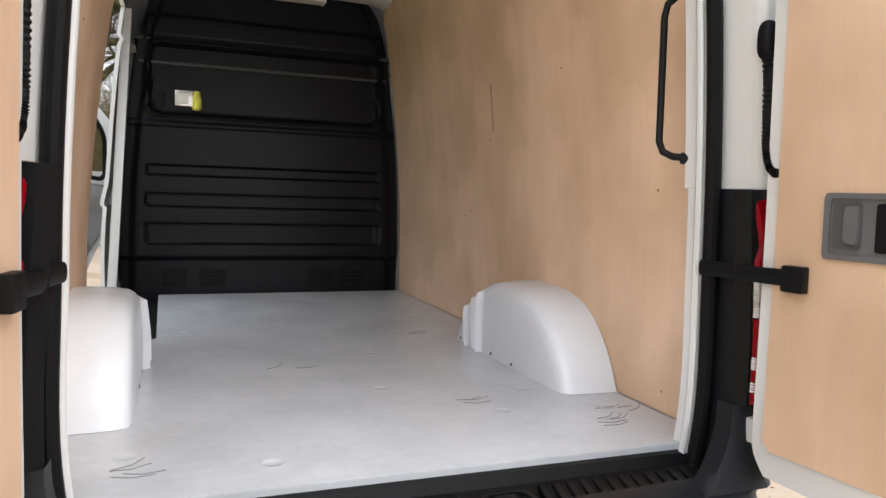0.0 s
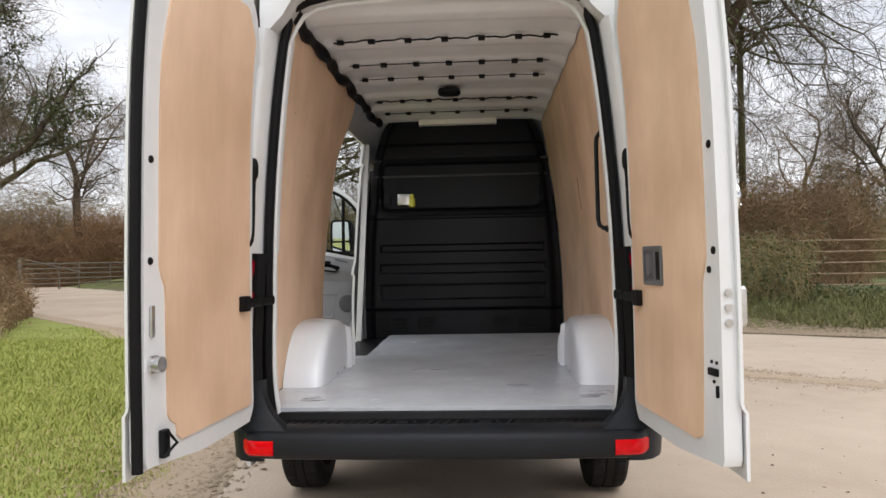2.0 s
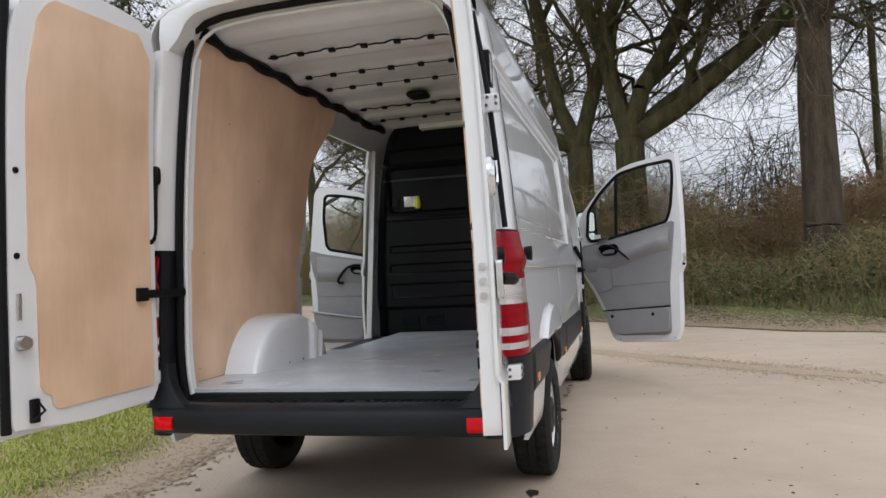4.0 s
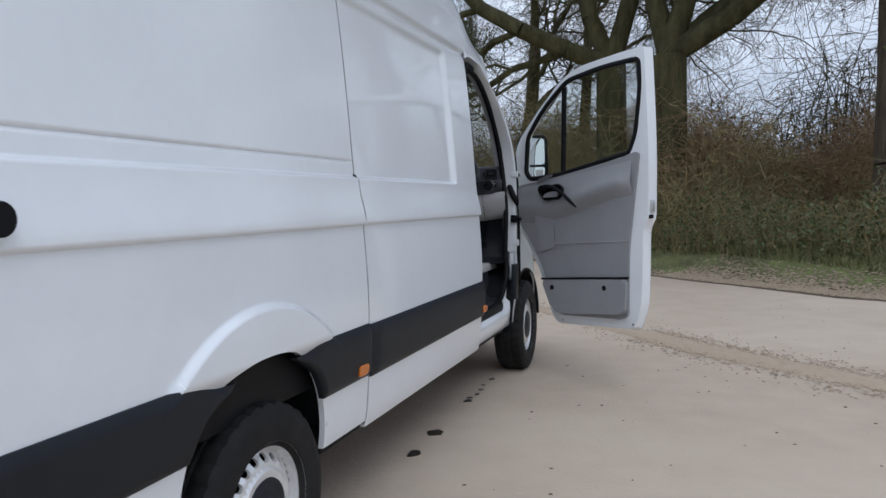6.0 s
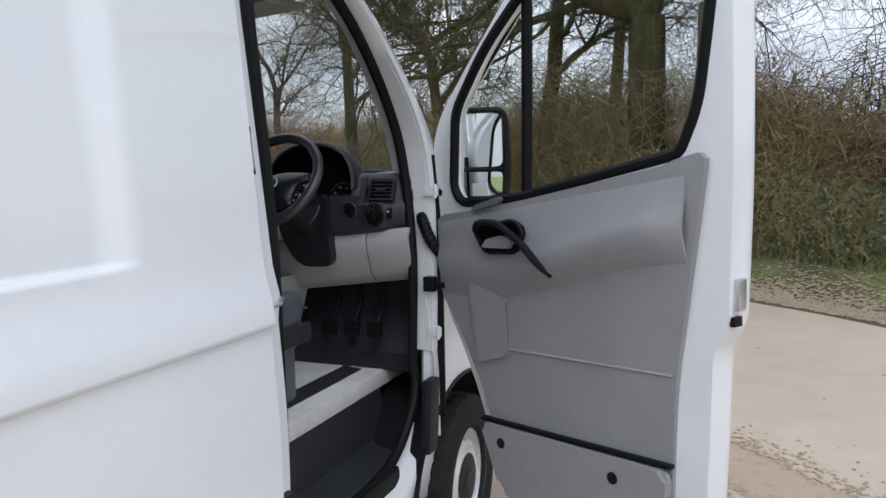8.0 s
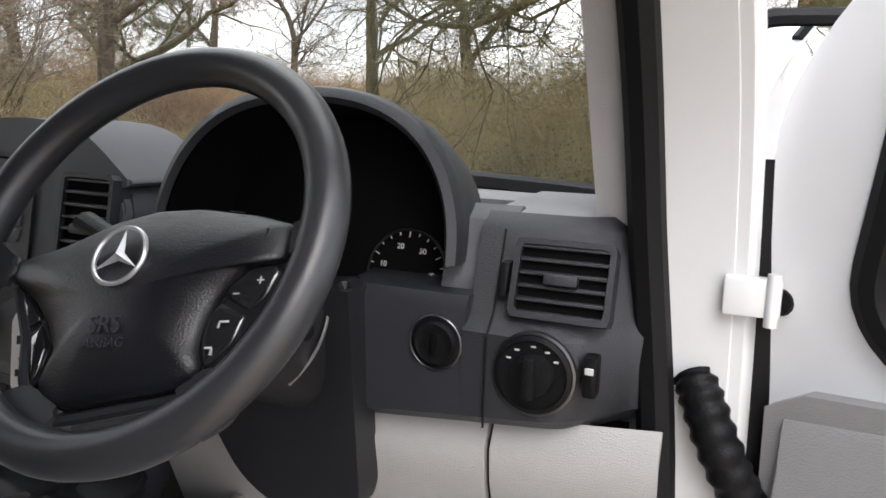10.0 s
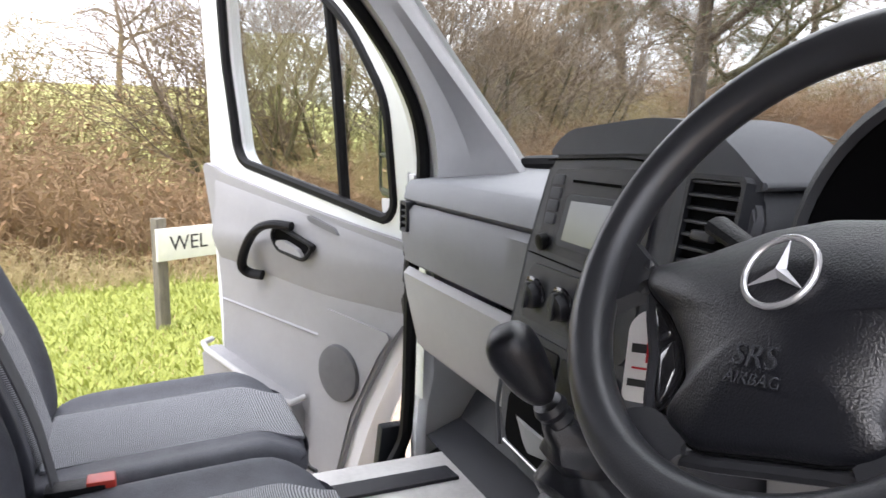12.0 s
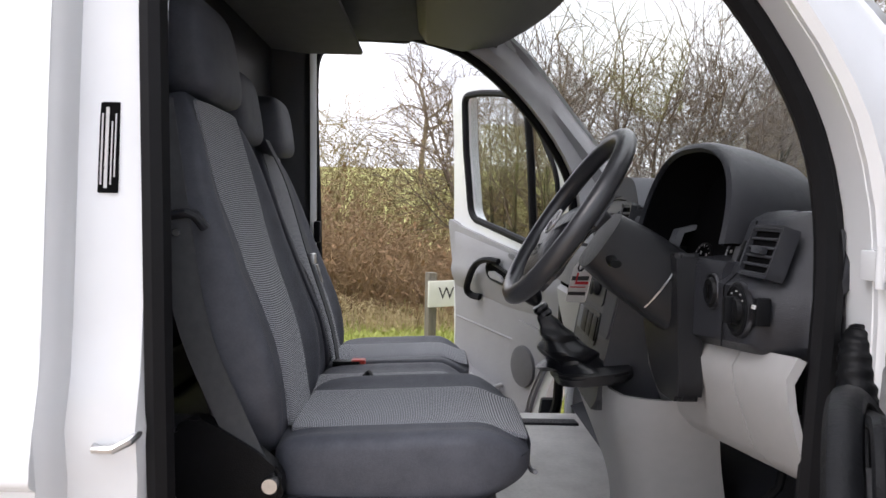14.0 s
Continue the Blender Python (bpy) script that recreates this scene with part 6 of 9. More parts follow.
    if sx > 0:
        pts = [f(0.235, -0.050, 1.405), f(0.27, -0.066, 1.43), f(0.36, -0.074, 1.43), f(0.45, -0.076, 1.385), f(0.53, -0.074, 1.32), f(0.56, -0.045, 1.285)]
    else:
        pts = [f(0.50, -0.050, 1.365), f(0.57, -0.075, 1.368), f(0.64, -0.085, 1.345), f(0.70, -0.087, 1.29), f(0.745, -0.082, 1.215), f(0.735, -0.06, 1.185), f(0.69, -0.04, 1.18)]
    part("pull_handle", tube(BM(), ysec(pts, 30), 0.0145 if sx > 0 else 0.018, 10, flat=0.8), BLACK, rec, "black pull handle")
    bm = prism(BM(), rounded([(0.19, 1.462), (0.33, 1.495), (0.345, 1.51), (0.33, 1.515), (0.21, 1.485)], 0.012), lambda u, w, v: f(u + (0 if sx > 0 else 0.10), w, v + low * 1.3), -0.034, -0.02, 0.003)
    part("lock_switch", bm, CARD_DARK, trim)
    for u, z, r in ((-0.004, 1.526, 0.014), (0.985, 0.50, 0.006), (0.4, 0.47, 0.006)):
        bm = lathe(BM(), f(u, 0.001, z), -n, [(r, 0), (r * 0.9, 0.004), (r * 0.3, 0.005)], 16)
        part("plug", bm, RUBBER, door, "round black plug")
    # lock on the rear edge
    bm = BM()
    back = 0.0 if sx > 0 else -0.055
    box(bm, (1.085 + back, 0.02, 1.24), (1.112 + back, 0.06, 1.32), 0.004, f=f)
    part("door_lock", bm, STEEL, door, "steel door lock")
    bm = BM()
    box(bm, (1.092 + back, 0.012, 1.20), (1.106 + back, 0.05, 1.225), 0.002, f=f)
    part("lock_slot", bm, RUBBER, door)
    # wing mirror beyond the quarter window
    m = Vector((1.025, 4.745, 1.655)) if sx > 0 else Vector((-1.36, 4.47, 1.64))
    a = Vector((sx * 1, 0.16, 0)).normalized()
    b = Vector((sx * -0.16, 1, 0)).normalized()
    bm = BM()
    pad(bm, lambda p, q, r: m + a * (0.125 * p) + b * (0.055 + 0.065 * q) + Vector((0, 0, 0.185 * r)), 28, 16, 0.45)
    mirror = part("wing_mirror", bm, BLACK, door, "large black wing mirror")
    bm = prism(BM(), rounded([(-0.090, -0.04), (0.104, -0.04), (0.10, 0.15), (0.08, 0.168), (-0.082, 0.168)], 0.03), lambda u, w, v: m + a * u + b * w + Vector((0, 0, v)), -0.013, -0.006)
    part("mirror_glass", bm, MIRROR, mirror, "flat mirror glass")
    edge = rounded([(-0.110, -0.172), (0.114, -0.172), (0.118, -0.06), (0.112, 0.16), (0.09, 0.180), (-0.092, 0.180)], 0.035)
    part("mirror_rim", tube(BM(), [m + a * u + b * -0.006 + Vector((0, 0, v)) for u, v in resample(edge, 80)], 0.013, 8, True), BLACK, mirror, "black rim round the mirror glass")
    part("glass_divider", tube(BM(), [m + a * u + b * -0.012 + Vector((0, 0, -0.05)) for u in (-0.10, 0.11)], 0.006, 6), BLACK, mirror)
    bm = prism(BM(), rounded([(-0.10, -0.155), (0.10, -0.155), (0.104, -0.06), (-0.090, -0.06)], 0.02), lambda u, w, v: m + a * u + b * w + Vector((0, 0, v)), -0.013, -0.006)
    part("wide_mirror_glass", bm, MIRROR, mirror)
    bm = tube(BM(), [f(0.05, 0.09, 1.43), m + b * 0.05 + Vector((0, 0, -0.20)), m + b * 0.06 + Vector((0, 0, -0.15))], 0.026, 10)
    part("mirror_arm", bm, BLACK, mirror)
    # black weather strip along the top of the frame
    strip = [p for p in resample(outer, 400) if p[1] > 1.84 and p[0] < outer[0][0] + 0.75]
    strip.sort(key=lambda p: p[0])
    part("weather_strip", tube(BM(), [f(u, 0.085, v + 0.004) for u, v in strip], 0.010, 6), RUBBER, door, "black weather strip along the door frame")
    return door


cab_door(1)
cab_door(-1)

# cab floor
bm = BM()
box(bm, (-0.76, 3.26, 0.80), (0.76, 4.62, 0.862), 0.01)
solo("cab_floor", bm, CABFLOOR, "pale grey rubber cab floor", "floor", kind="structure")
P = []
for x in np.linspace(-0.86, 0.86, 12):
    P.append([(x, 4.40, 0.862), (x, 4.50, 0.90), (x, 4.58, 1.02), (x, 4.60, 1.20)])
solo("toe_board", sheet(BM(), P, (0, 0.02, -0.01)), DASH, "dark carpeted toe board under the dash", "floor", kind="structure")

# ---- dashboard ----
dash = thing("dashboard", "two-tone grey plastic dashboard with round gauges and vents", "dashboard", (0, 4.5, 1.0))


def strip_solid(name, xs, prof, mat, label="", parent=None, sharp=45, thick=(0, 0.012, -0.006)):
    """A moulding swept across the cab: prof(x) gives its section as (y, z) points."""
    return part(name, sheet(BM(), [[(x, y, z) for y, z in prof(x)] for x in xs], thick), mat, parent or dash, label, sharp=sharp)


# upper pad from pillar to pillar
def pad_prof(x):
    a = abs(x)
    near = 4.36 if x < 0.6 else 4.392 + 0.05 * smooth(0.80, 0.90, x)
    top = 1.595 if x > 0.62 else 1.545
    return [(near - 0.012, top - 0.055), (near - 0.015, top - 0.02), (near, top - 0.002), (near + 0.05, top + 0.004), (4.58, top + 0.010), (4.88 - 0.24 * a * a, 1.572)]


strip_solid("dash_top", list(np.linspace(-0.875, -0.14, 24)), pad_prof, DASH_MID, "grey dash top")
strip_solid("dash_top", list(np.linspace(-0.14, 0.385, 16)), lambda x: [(4.34, 1.50), (4.36, 1.56), (4.45, 1.585), (4.65, 1.58), (4.92, 1.585)], DASH_MID)
strip_solid("dash_top", list(np.linspace(0.37, 0.72, 12)), lambda x: [(4.47, 1.50), (4.475, 1.60), (4.65, 1.59), (4.92, 1.585)], DASH_MID)
strip_solid("dash_top", list(np.linspace(0.712, 0.885, 12)), pad_prof, DASH_MID)
strip_solid("hood_side", list(np.linspace(0.675, 0.7385, 6)), lambda x: [(4.352, 1.500), (4.346, 1.512), (4.352, 1.535), (4.376, 1.588), (4.42, 1.600)], CONSOLE_TOP, "grey panel beside the instrument hood")
# dark switch panel before the driver's door
def right_prof(x):
    bend = 0.07 * smooth(0.80, 0.90, x)
    return [(4.335 + bend, 1.372 + 0.10 * (x - 0.60)), (4.315 + bend, 1.385 + 0.10 * (x - 0.60)), (4.313 + bend, 1.485), (4.332 + bend, 1.50), (4.360 + bend, 1.582), (4.385 + bend, 1.597)]


strip_solid("switch_panel", list(np.linspace(0.575, 0.715, 8)), lambda x: [(4.335, 1.372 + 0.10 * (x - 0.60)), (4.315, 1.385 + 0.10 * (x - 0.60)), (4.318, 1.505), (4.325, 1.517), (4.40, 1.522)], DASH, "dark textured switch panel")
strip_solid("switch_panel", list(np.linspace(0.713, 0.895, 12)), right_prof, DASH, "dark textured switch panel")
# pale knee panels
def knee_prof(x):
    fold = smooth(0.72, 0.80, x)
    z0 = 1.125 + 0.12 * max(0.0, x - 0.1)
    zt = 1.375 + 0.10 * (x - 0.60)
    return [(4.46, z0 - 0.01), (4.40, z0), (4.37 - 0.01 * fold, z0 + 0.03), (4.335, z0 + 0.12), (4.33, zt - 0.03), (4.345, zt)]


strip_solid("knee_panel", list(np.linspace(0.30, 0.735, 16)), knee_prof, TRIM_PALE, "pale grey knee panel")
strip_solid("knee_panel", list(np.linspace(0.741, 0.905, 8)), knee_prof, TRIM_PALE, "pale grey knee panel")
# passenger side: dark airbag cover, pale glovebox
strip_solid("airbag_cover", list(np.linspace(-0.845, -0.13, 22)), lambda x: [(4.36, 1.33), (4.335, 1.345), (4.325, 1.40), (4.325, 1.475), (4.338, 1.488)], DASH_MID, "grey airbag cover")
strip_solid("airbag_cover_lid", list(np.linspace(-0.845, -0.13, 22)), lambda x: [(4.338, 1.494), (4.33, 1.50), (4.338, 1.53), (4.36, 1.546)], DASH_MID)
strip_solid("glovebox", list(np.linspace(-0.86, -0.15, 22)), lambda x: [(4.46, 1.09), (4.40, 1.095), (4.375, 1.12), (4.345, 1.25), (4.335, 1.31), (4.35, 1.325)], TRIM_PALE, "pale grey glovebox")
bm = BM()
box(bm, (-0.245, 4.30, 1.165), (-0.155, 4.36, 1.20), 0.006)
part("glovebox_latch", bm, CARD_DARK, dash)
bm = cyl(BM(), (-0.205, 4.345, 1.285), (-0.205, 4.334, 1.284), 0.008, 12)
part("lock_button", bm, YELLOW, dash, "small yellow sticker dot")
for sx in (1, -1):
    bm = prism(BM(), rounded([(4.42, 1.10), (4.62, 1.12), (4.80, 1.50), (4.80, 1.585), (4.42, 1.54)], 0.03), lambda u, w, v: (sx * (0.89 + w), u, v), -0.025, 0.0, 0.004)
    part("dash_end", bm, DASH_MID, dash)


def air_vent(cx, cy, cz, w, h, slats, m=None, tab=True):
    """A framed vent with slats and a thumb tab; m turns it about its middle."""
    t = Matrix.Translation((cx, cy, cz)) @ (m or Matrix())
    def f(u, w_, v):
        return t @ Vector((u, w_, v))
    bm = frame_plate(BM(), rounded([(-w / 2, -h / 2), (w / 2, -h / 2), (w / 2, h / 2), (-w / 2, h / 2)], 0.006), rounded([(-w / 2 + 0.006, -h / 2 + 0.006), (w / 2 - 0.006, -h / 2 + 0.006), (w / 2 - 0.006, h / 2 - 0.006), (-w / 2 + 0.006, h / 2 - 0.006)], 0.004), f, -0.005, 0.02, 48)
    v = part("air_vent", bm, DASH, dash, "black slatted air vent")
    # shallow near-black plate paints the shaded duct behind the slats
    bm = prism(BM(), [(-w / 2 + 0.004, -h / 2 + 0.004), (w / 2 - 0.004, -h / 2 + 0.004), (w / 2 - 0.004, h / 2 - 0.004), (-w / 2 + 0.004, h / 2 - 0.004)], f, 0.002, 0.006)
    part("vent_shade_plate", bm, GAUGE_AND_SHADE, v)
    for k in range(slats):
        z = -h / 2 + h * (k + 0.5) / slats
        bm = BM()
        box(bm, (-w / 2 + 0.006, -0.0035, z - 0.0025), (w / 2 - 0.006, 0.012, z + 0.0015), 0.001, 1, f=lambda a, b, c: f(a, b, c + b * 0.3))
        part("slat", bm, DASH, v)
    if tab:
        bm = BM()
        box(bm, (-w * 0.17, -0.011, -0.006), (w * 0.17, 0.0, 0.006), 0.003, f=f)
        part("vent_tab", bm, DASH, v)
    return v


air_vent(0.804, 4.338, 1.539, 0.098, 0.078, 6, Matrix.Rotation(radians(-18), 4, "X"))
air_vent(0.879, 4.398, 1.538, 0.028, 0.074, 6, Matrix.Rotation(radians(56), 4, "Z"), False)
air_vent(-0.815, 4.322, 1.458, 0.045, 0.075, 5, None, False)
bm = BM()
box(bm, (0.743, 4.330, 1.520), (0.752, 4.352, 1.553), 0.003, f=lambda x, y, z: (x, y + (z - 1.536) * 0.33, z))
part("vent_wheel", bm, BLACK, dash)
bm = BM()
tube(bm, [(0.7395, 4.358, 1.582), (0.7395, 4.331, 1.503), (0.7395, 4.311, 1.482), (0.7395, 4.311, 1.39)], 0.0012, 6)
part("panel_seam", bm, RUBBER, dash)
# ignition barrel
ign = part("ignition_switch", lathe(BM(), (0.685, 4.318, 1.468), (0, -1, 0), [(0.029, 0), (0.0285, 0.005), (0.0275, 0.006), (0.0265, 0.005)], 40, False), DARK_STEEL, dash, "round ignition switch with a silver ring")
part("ignition_barrel", lathe(BM(), (0.685, 4.318, 1.468), (0, -1, 0), [(0.0268, 0.004), (0.0225, 0.005), (0.020, 0.010), (0.014, 0.008), (0.010, 0.009)], 32), BLACK, ign)
bm = BM()
box(bm, (0.682, 4.305, 1.456), (0.688, 4.312, 1.480), 0.002)
part("key_slot", bm, GAUGE_AND_SHADE, ign)
# light switch with its pale marks
ls = part("light_switch", lathe(BM(), (0.787, 4.316, 1.452), (0, -1, 0), [(0.039, 0), (0.038, 0.006), (0.034, 0.008), (0.033, 0.005), (0.022, 0.005), (0.020, 0.012), (0.010, 0.014)], 44), BLACK, dash, "round black rotary light switch")
bm = BM()
box(bm, (0.781, 4.292, 1.432), (0.793, 4.306, 1.472), 0.004)
part("switch_grip", bm, BLACK, ls)
for a in (150, 125, 90, 60, 35):
    bm = BM()
    c, s = math.cos(radians(a)) * 0.0275, math.sin(radians(a)) * 0.0275
    box(bm, (0.787 + c - 0.0022, 4.3095, 1.452 + s - 0.0008), (0.787 + c + 0.0022, 4.3112, 1.452 + s + 0.0008))
    part("switch_mark", bm, PRINT_GREY, ls)
ring_bm = lathe(BM(), (0.787, 4.318, 1.452), (0, -1, 0), [(0.0415, 0.0), (0.0415, 0.006), (0.039, 0.007)], 44, False)
part("switch_bezel", ring_bm, DARK_STEEL, ls)
bm = BM()
box(bm, (0.833, 4.314, 1.436), (0.847, 4.335, 1.476), 0.004)
lev = part("beam_adjuster", bm, BLACK, dash, "small black thumbwheel switch")
bm = BM()
box(bm, (0.836, 4.311, 1.46), (0.844, 4.3155, 1.466), 0.001)
part("adjuster_mark", bm, PRINT_GREY, lev)

# instrument hood: a deep arched cowl
prof = []
for k in np.linspace(0, 1, 33):
    a = math.pi * (1.03 - 1.03 * k)
    prof.append((0.517 + 0.178 * math.copysign(abs(math.cos(a)) ** 0.85, math.cos(a)), 1.545 + 0.170 * max(math.sin(a), -0.05) ** 0.9 if math.sin(a) > 0 else 1.545 + 0.15 * math.sin(a)))
def hood_rows(rows):
    return [[(0.519 + (x - 0.519) * k, y + 0.072 + 0.035 * smooth(0.40, 0.70, x) + (z - 1.56) * 0.2, 1.545 + (z - 1.545) * k + dz) for x, z in prof] for y, k, dz in rows]


hood = part("instrument_hood", sheet(BM(), hood_rows(((4.224, 0.966, -0.003), (4.219, 0.982, -0.001), (4.222, 1.0, 0.0), (4.235, 1.006, 0.001), (4.29, 0.962, -0.002), (4.36, 0.87, -0.010), (4.43, 0.72, -0.05))), 0.004), DASH, dash, "deep arched instrument hood", sharp=50)
# near-black inner shell: the darkness of the hood's hollow is put into its colour
part("hood_inner_shell", sheet(BM(), hood_rows(((4.42, 0.71, -0.048), (4.36, 0.845, -0.012), (4.29, 0.94, -0.004), (4.226, 0.964, -0.003))), 0.003), GAUGE_AND_SHADE, hood, "near-black inner shell of the hood", sharp=50)
bm = prism(BM(), [(0.519 + (x - 0.519) * 0.93, 1.535 + (z - 1.535) * 0.84) for x, z in prof], lambda u, w, v: (u, 4.395 + w + (v - 1.56) * 0.25, v), 0.0, 0.012)
box(bm, (0.36, 0, 1.45), (0.70, 0.008, 1.57), f=lambda x, y, z: (x, 4.396 + y + (z - 1.56) * 0.25, z))
part("gauge_face", bm, GAUGE_AND_SHADE, hood, "black gauge face")
for cx, cz, r in ((0.617, 1.520, 0.049), (0.465, 1.490, 0.049)):
    bm = lathe(BM(), (cx, 4.395 + (cz - 1.56) * 0.25, cz), (0, -1, 0.25), [(r, 0), (r, 0.004), (r - 0.0015, 0.005), (r - 0.0025, 0.003)], 44, False)
    g = part("gauge_ring", bm, DARK_STEEL, hood, "silver-ringed round gauge")
    for k in range(17):
        a = radians(215 - 15.6 * k)
        c, s = math.cos(a), math.sin(a)
        r0 = r * (0.80 if k % 4 == 0 else 0.86)
        y = 4.39 + (cz - 1.56) * 0.25
        bm = BM()
        tube(bm, [(cx + c * r0, y + s * r0 * 0.25, cz + s * r0), (cx + c * r * 0.93, y + s * r * 0.93 * 0.25, cz + s * r * 0.93)], 0.0007, 4)
        part("gauge_tick", bm, PRINT_GREY, g)
    bm = BM()
    y = 4.388 + (cz - 1.56) * 0.25
    tube(bm, [(cx, y, cz), (cx - r * 0.72, y - 0.25 * r * 0.42, cz - r * 0.42)], 0.0012, 4)
    part("needle", bm, PRINT_GREY, g)
    for k, word in enumerate(("10", "20", "30", "40")):
        q = radians(165 - 55 * k)
        text_part("gauge_number", word, 0.009, facing((cx + math.cos(q) * r * 0.62, y + 0.003 + math.sin(q) * r * 0.155, cz + math.sin(q) * r * 0.62), (1, 0, 0), (0, 0.25, 0.97)), PRINT_GREY, g, 0.0003)

# steering column shroud and the dark panel below it
bm = prism(BM(), rounded([(0.385, 1.50), (0.600, 1.525), (0.612, 1.29), (0.598, 1.262), (0.50, 1.258), (0.455, 1.285), (0.40, 1.37)], [0.01, 0.01, 0.02, 0.015, 0.04, 0.05, 0.05]), lambda u, w, v: (u, 4.297 + w + (1.5 - v) * 0.04, v), -0.012, 0.03, 0.010)
part("column_panel", bm, COLUMN, dash, "dark grey column panel")
AX = Vector((0, 0.835, -0.55))
WC = Vector((0.504, 4.110, 1.582))
bm = BM()
P0 = WC + AX * 0.075
a, b = Vector((1, 0, 0)), Vector((0, 0.55, 0.835))
rings = []
for k, (s, u, v) in enumerate(((0.0, 0.060, 0.058), (0.06, 0.066, 0.066), (0.15, 0.070, 0.070), (0.28, 0.072, 0.075))):
    rings.append([bm.verts.new(P0 + AX * s + a * u * math.copysign(abs(math.cos(q)) ** 0.6, math.cos(q)) + b * v * math.copysign(abs(math.sin(q)) ** 0.6, math.sin(q))) for q in np.linspace(0, 2 * math.pi, 33)[:-1]])
skin(bm, rings)
part("column_shroud", bm, COLUMN, dash, "dark steering column shroud")
part("column_stalk", tube(BM(), [WC + AX * 0.09 + a * -0.05, WC + AX * 0.085 + a * -0.12 + b * 0.03, WC + AX * 0.08 + a * -0.165 + b * 0.045], lambda k: 0.010 + 0.004 * k, 10, flat=0.7), BLACK, dash, "black column stalk")
part("column_stalk", tube(BM(), [WC + AX * 0.10 + a * 0.05 + b * -0.02, WC + AX * 0.095 + a * 0.10 + b * -0.03, WC + AX * 0.095 + a * 0.125 + b * -0.03], 0.010, 10, flat=0.7), BLACK, dash)

part("column_trim", tube(BM(), [WC + AX * 0.20 + a * (0.074 - 0.02 * q * q) + b * (0.058 * q) for q in np.linspace(-1, 1, 12)], 0.0018, 6), STEEL, dash, "thin silver line on the shroud")

# ---- steering wheel ----
sw = thing("steering_wheel", "black four-spoke steering wheel with a padded hub", "steering wheel", tuple(WC))
NZ = -AX


def rf(u, w, v):
    """Points of the wheel: across, towards the driver, up its face."""
    return WC + a * u + NZ * w + b * v


TC, TS = math.cos(radians(10)), math.sin(radians(10))  # the wheel stands turned a little


def sf(u, w, v):
    """The same, from the hub's emblem."""
    u, v = u + 0.006, v - 0.063
    return rf(u * TC - v * TS, w - 0.014, u * TS + v * TC)


R = 0.1738
pts = [rf(R * math.cos(t), 0.0, R * math.sin(t)) for t in np.linspace(0, 2 * math.pi, 73)[:-1]]
part("rim", tube(BM(), pts, 0.0178, 16, True), RIM_GREY, sw, "dark grey moulded rim")
hub_out = rounded([(-0.134, 0.054), (-0.091, 0.067), (-0.045, 0.088), (0.0, 0.096), (0.045, 0.094), (0.10, 0.083), (0.136, 0.071), (0.137, 0.036), (0.108, 0.033), (0.088, 0.014), (0.078, -0.012), (0.077, -0.030),
                   (0.084, -0.048), (0.072, -0.058), (0.052, -0.064), (0.02, -0.068), (-0.01, -0.073), (-0.032, -0.077), (-0.063, -0.063), (-0.055, -0.036), (-0.070, -0.010), (-0.094, 0.013), (-0.118, 0.027), (-0.130, 0.036)], 0.007, 3)
bm = BM()
rings = []
for s_, w_ in ((0.965, -0.020), (0.995, -0.008), (1.0, 0.004), (0.992, 0.0085), (0.970, 0.0125), (0.93, 0.0155), (0.86, 0.0185), (0.76, 0.0215), (0.60, 0.0252), (0.40, 0.0277), (0.2, 0.0288)):
    rings.append([bm.verts.new(sf(u * s_, w_ - 0.010 * smooth(0.03, 0.085, v * s_) * s_, 0.008 + (v - 0.008) * s_)) for u, v in hub_out])
skin(bm, rings)
hub = part("hub_pad", bm, LEATHER, sw, "padded black leather hub cover", sharp=60)
part("hub_seam", tube(BM(), [sf(u, 0.0065 - 0.010 * smooth(0.03, 0.085, v), v) for u, v in resample(hub_out, 120)], 0.0013, 5, True), GAUGE_AND_SHADE, hub, "dark seam round the hub cover")
# side spokes, lower spokes and the bar under the pad
for name, poly in (("spoke", [(0.137, 0.076), (0.150, 0.090), (0.166, 0.098), (0.166, 0.022), (0.152, 0.030), (0.138, 0.036)]),
                   ("spoke", [(-0.134, 0.056), (-0.150, 0.066), (-0.178, 0.086), (-0.178, 0.006), (-0.160, 0.020), (-0.130, 0.034)]),
                   ("lower_spoke", [(-0.062, -0.061), (-0.078, -0.056), (-0.100, -0.062), (-0.112, -0.078), (-0.075, -0.100), (-0.052, -0.100), (-0.046, -0.086), (-0.034, -0.077)]),
                   ("lower_spoke", [(0.070, -0.056), (0.086, -0.046), (0.098, -0.044), (0.118, -0.060), (0.108, -0.082), (0.080, -0.098), (0.066, -0.080), (0.062, -0.066)])):
    part(name, prism(BM(), rounded(poly, 0.008), lambda u, w, v: sf(u, w, v), -0.008, 0.0085, 0.006), RIM_GREY, sw)
part("lower_bar", tube(BM(), [sf(u, 0.0, v) for u, v in ((-0.048, -0.083), (-0.02, -0.080), (0.02, -0.073), (0.05, -0.068), (0.070, -0.066))], 0.0042, 8, flat=1.3), RIM_GREY, sw)
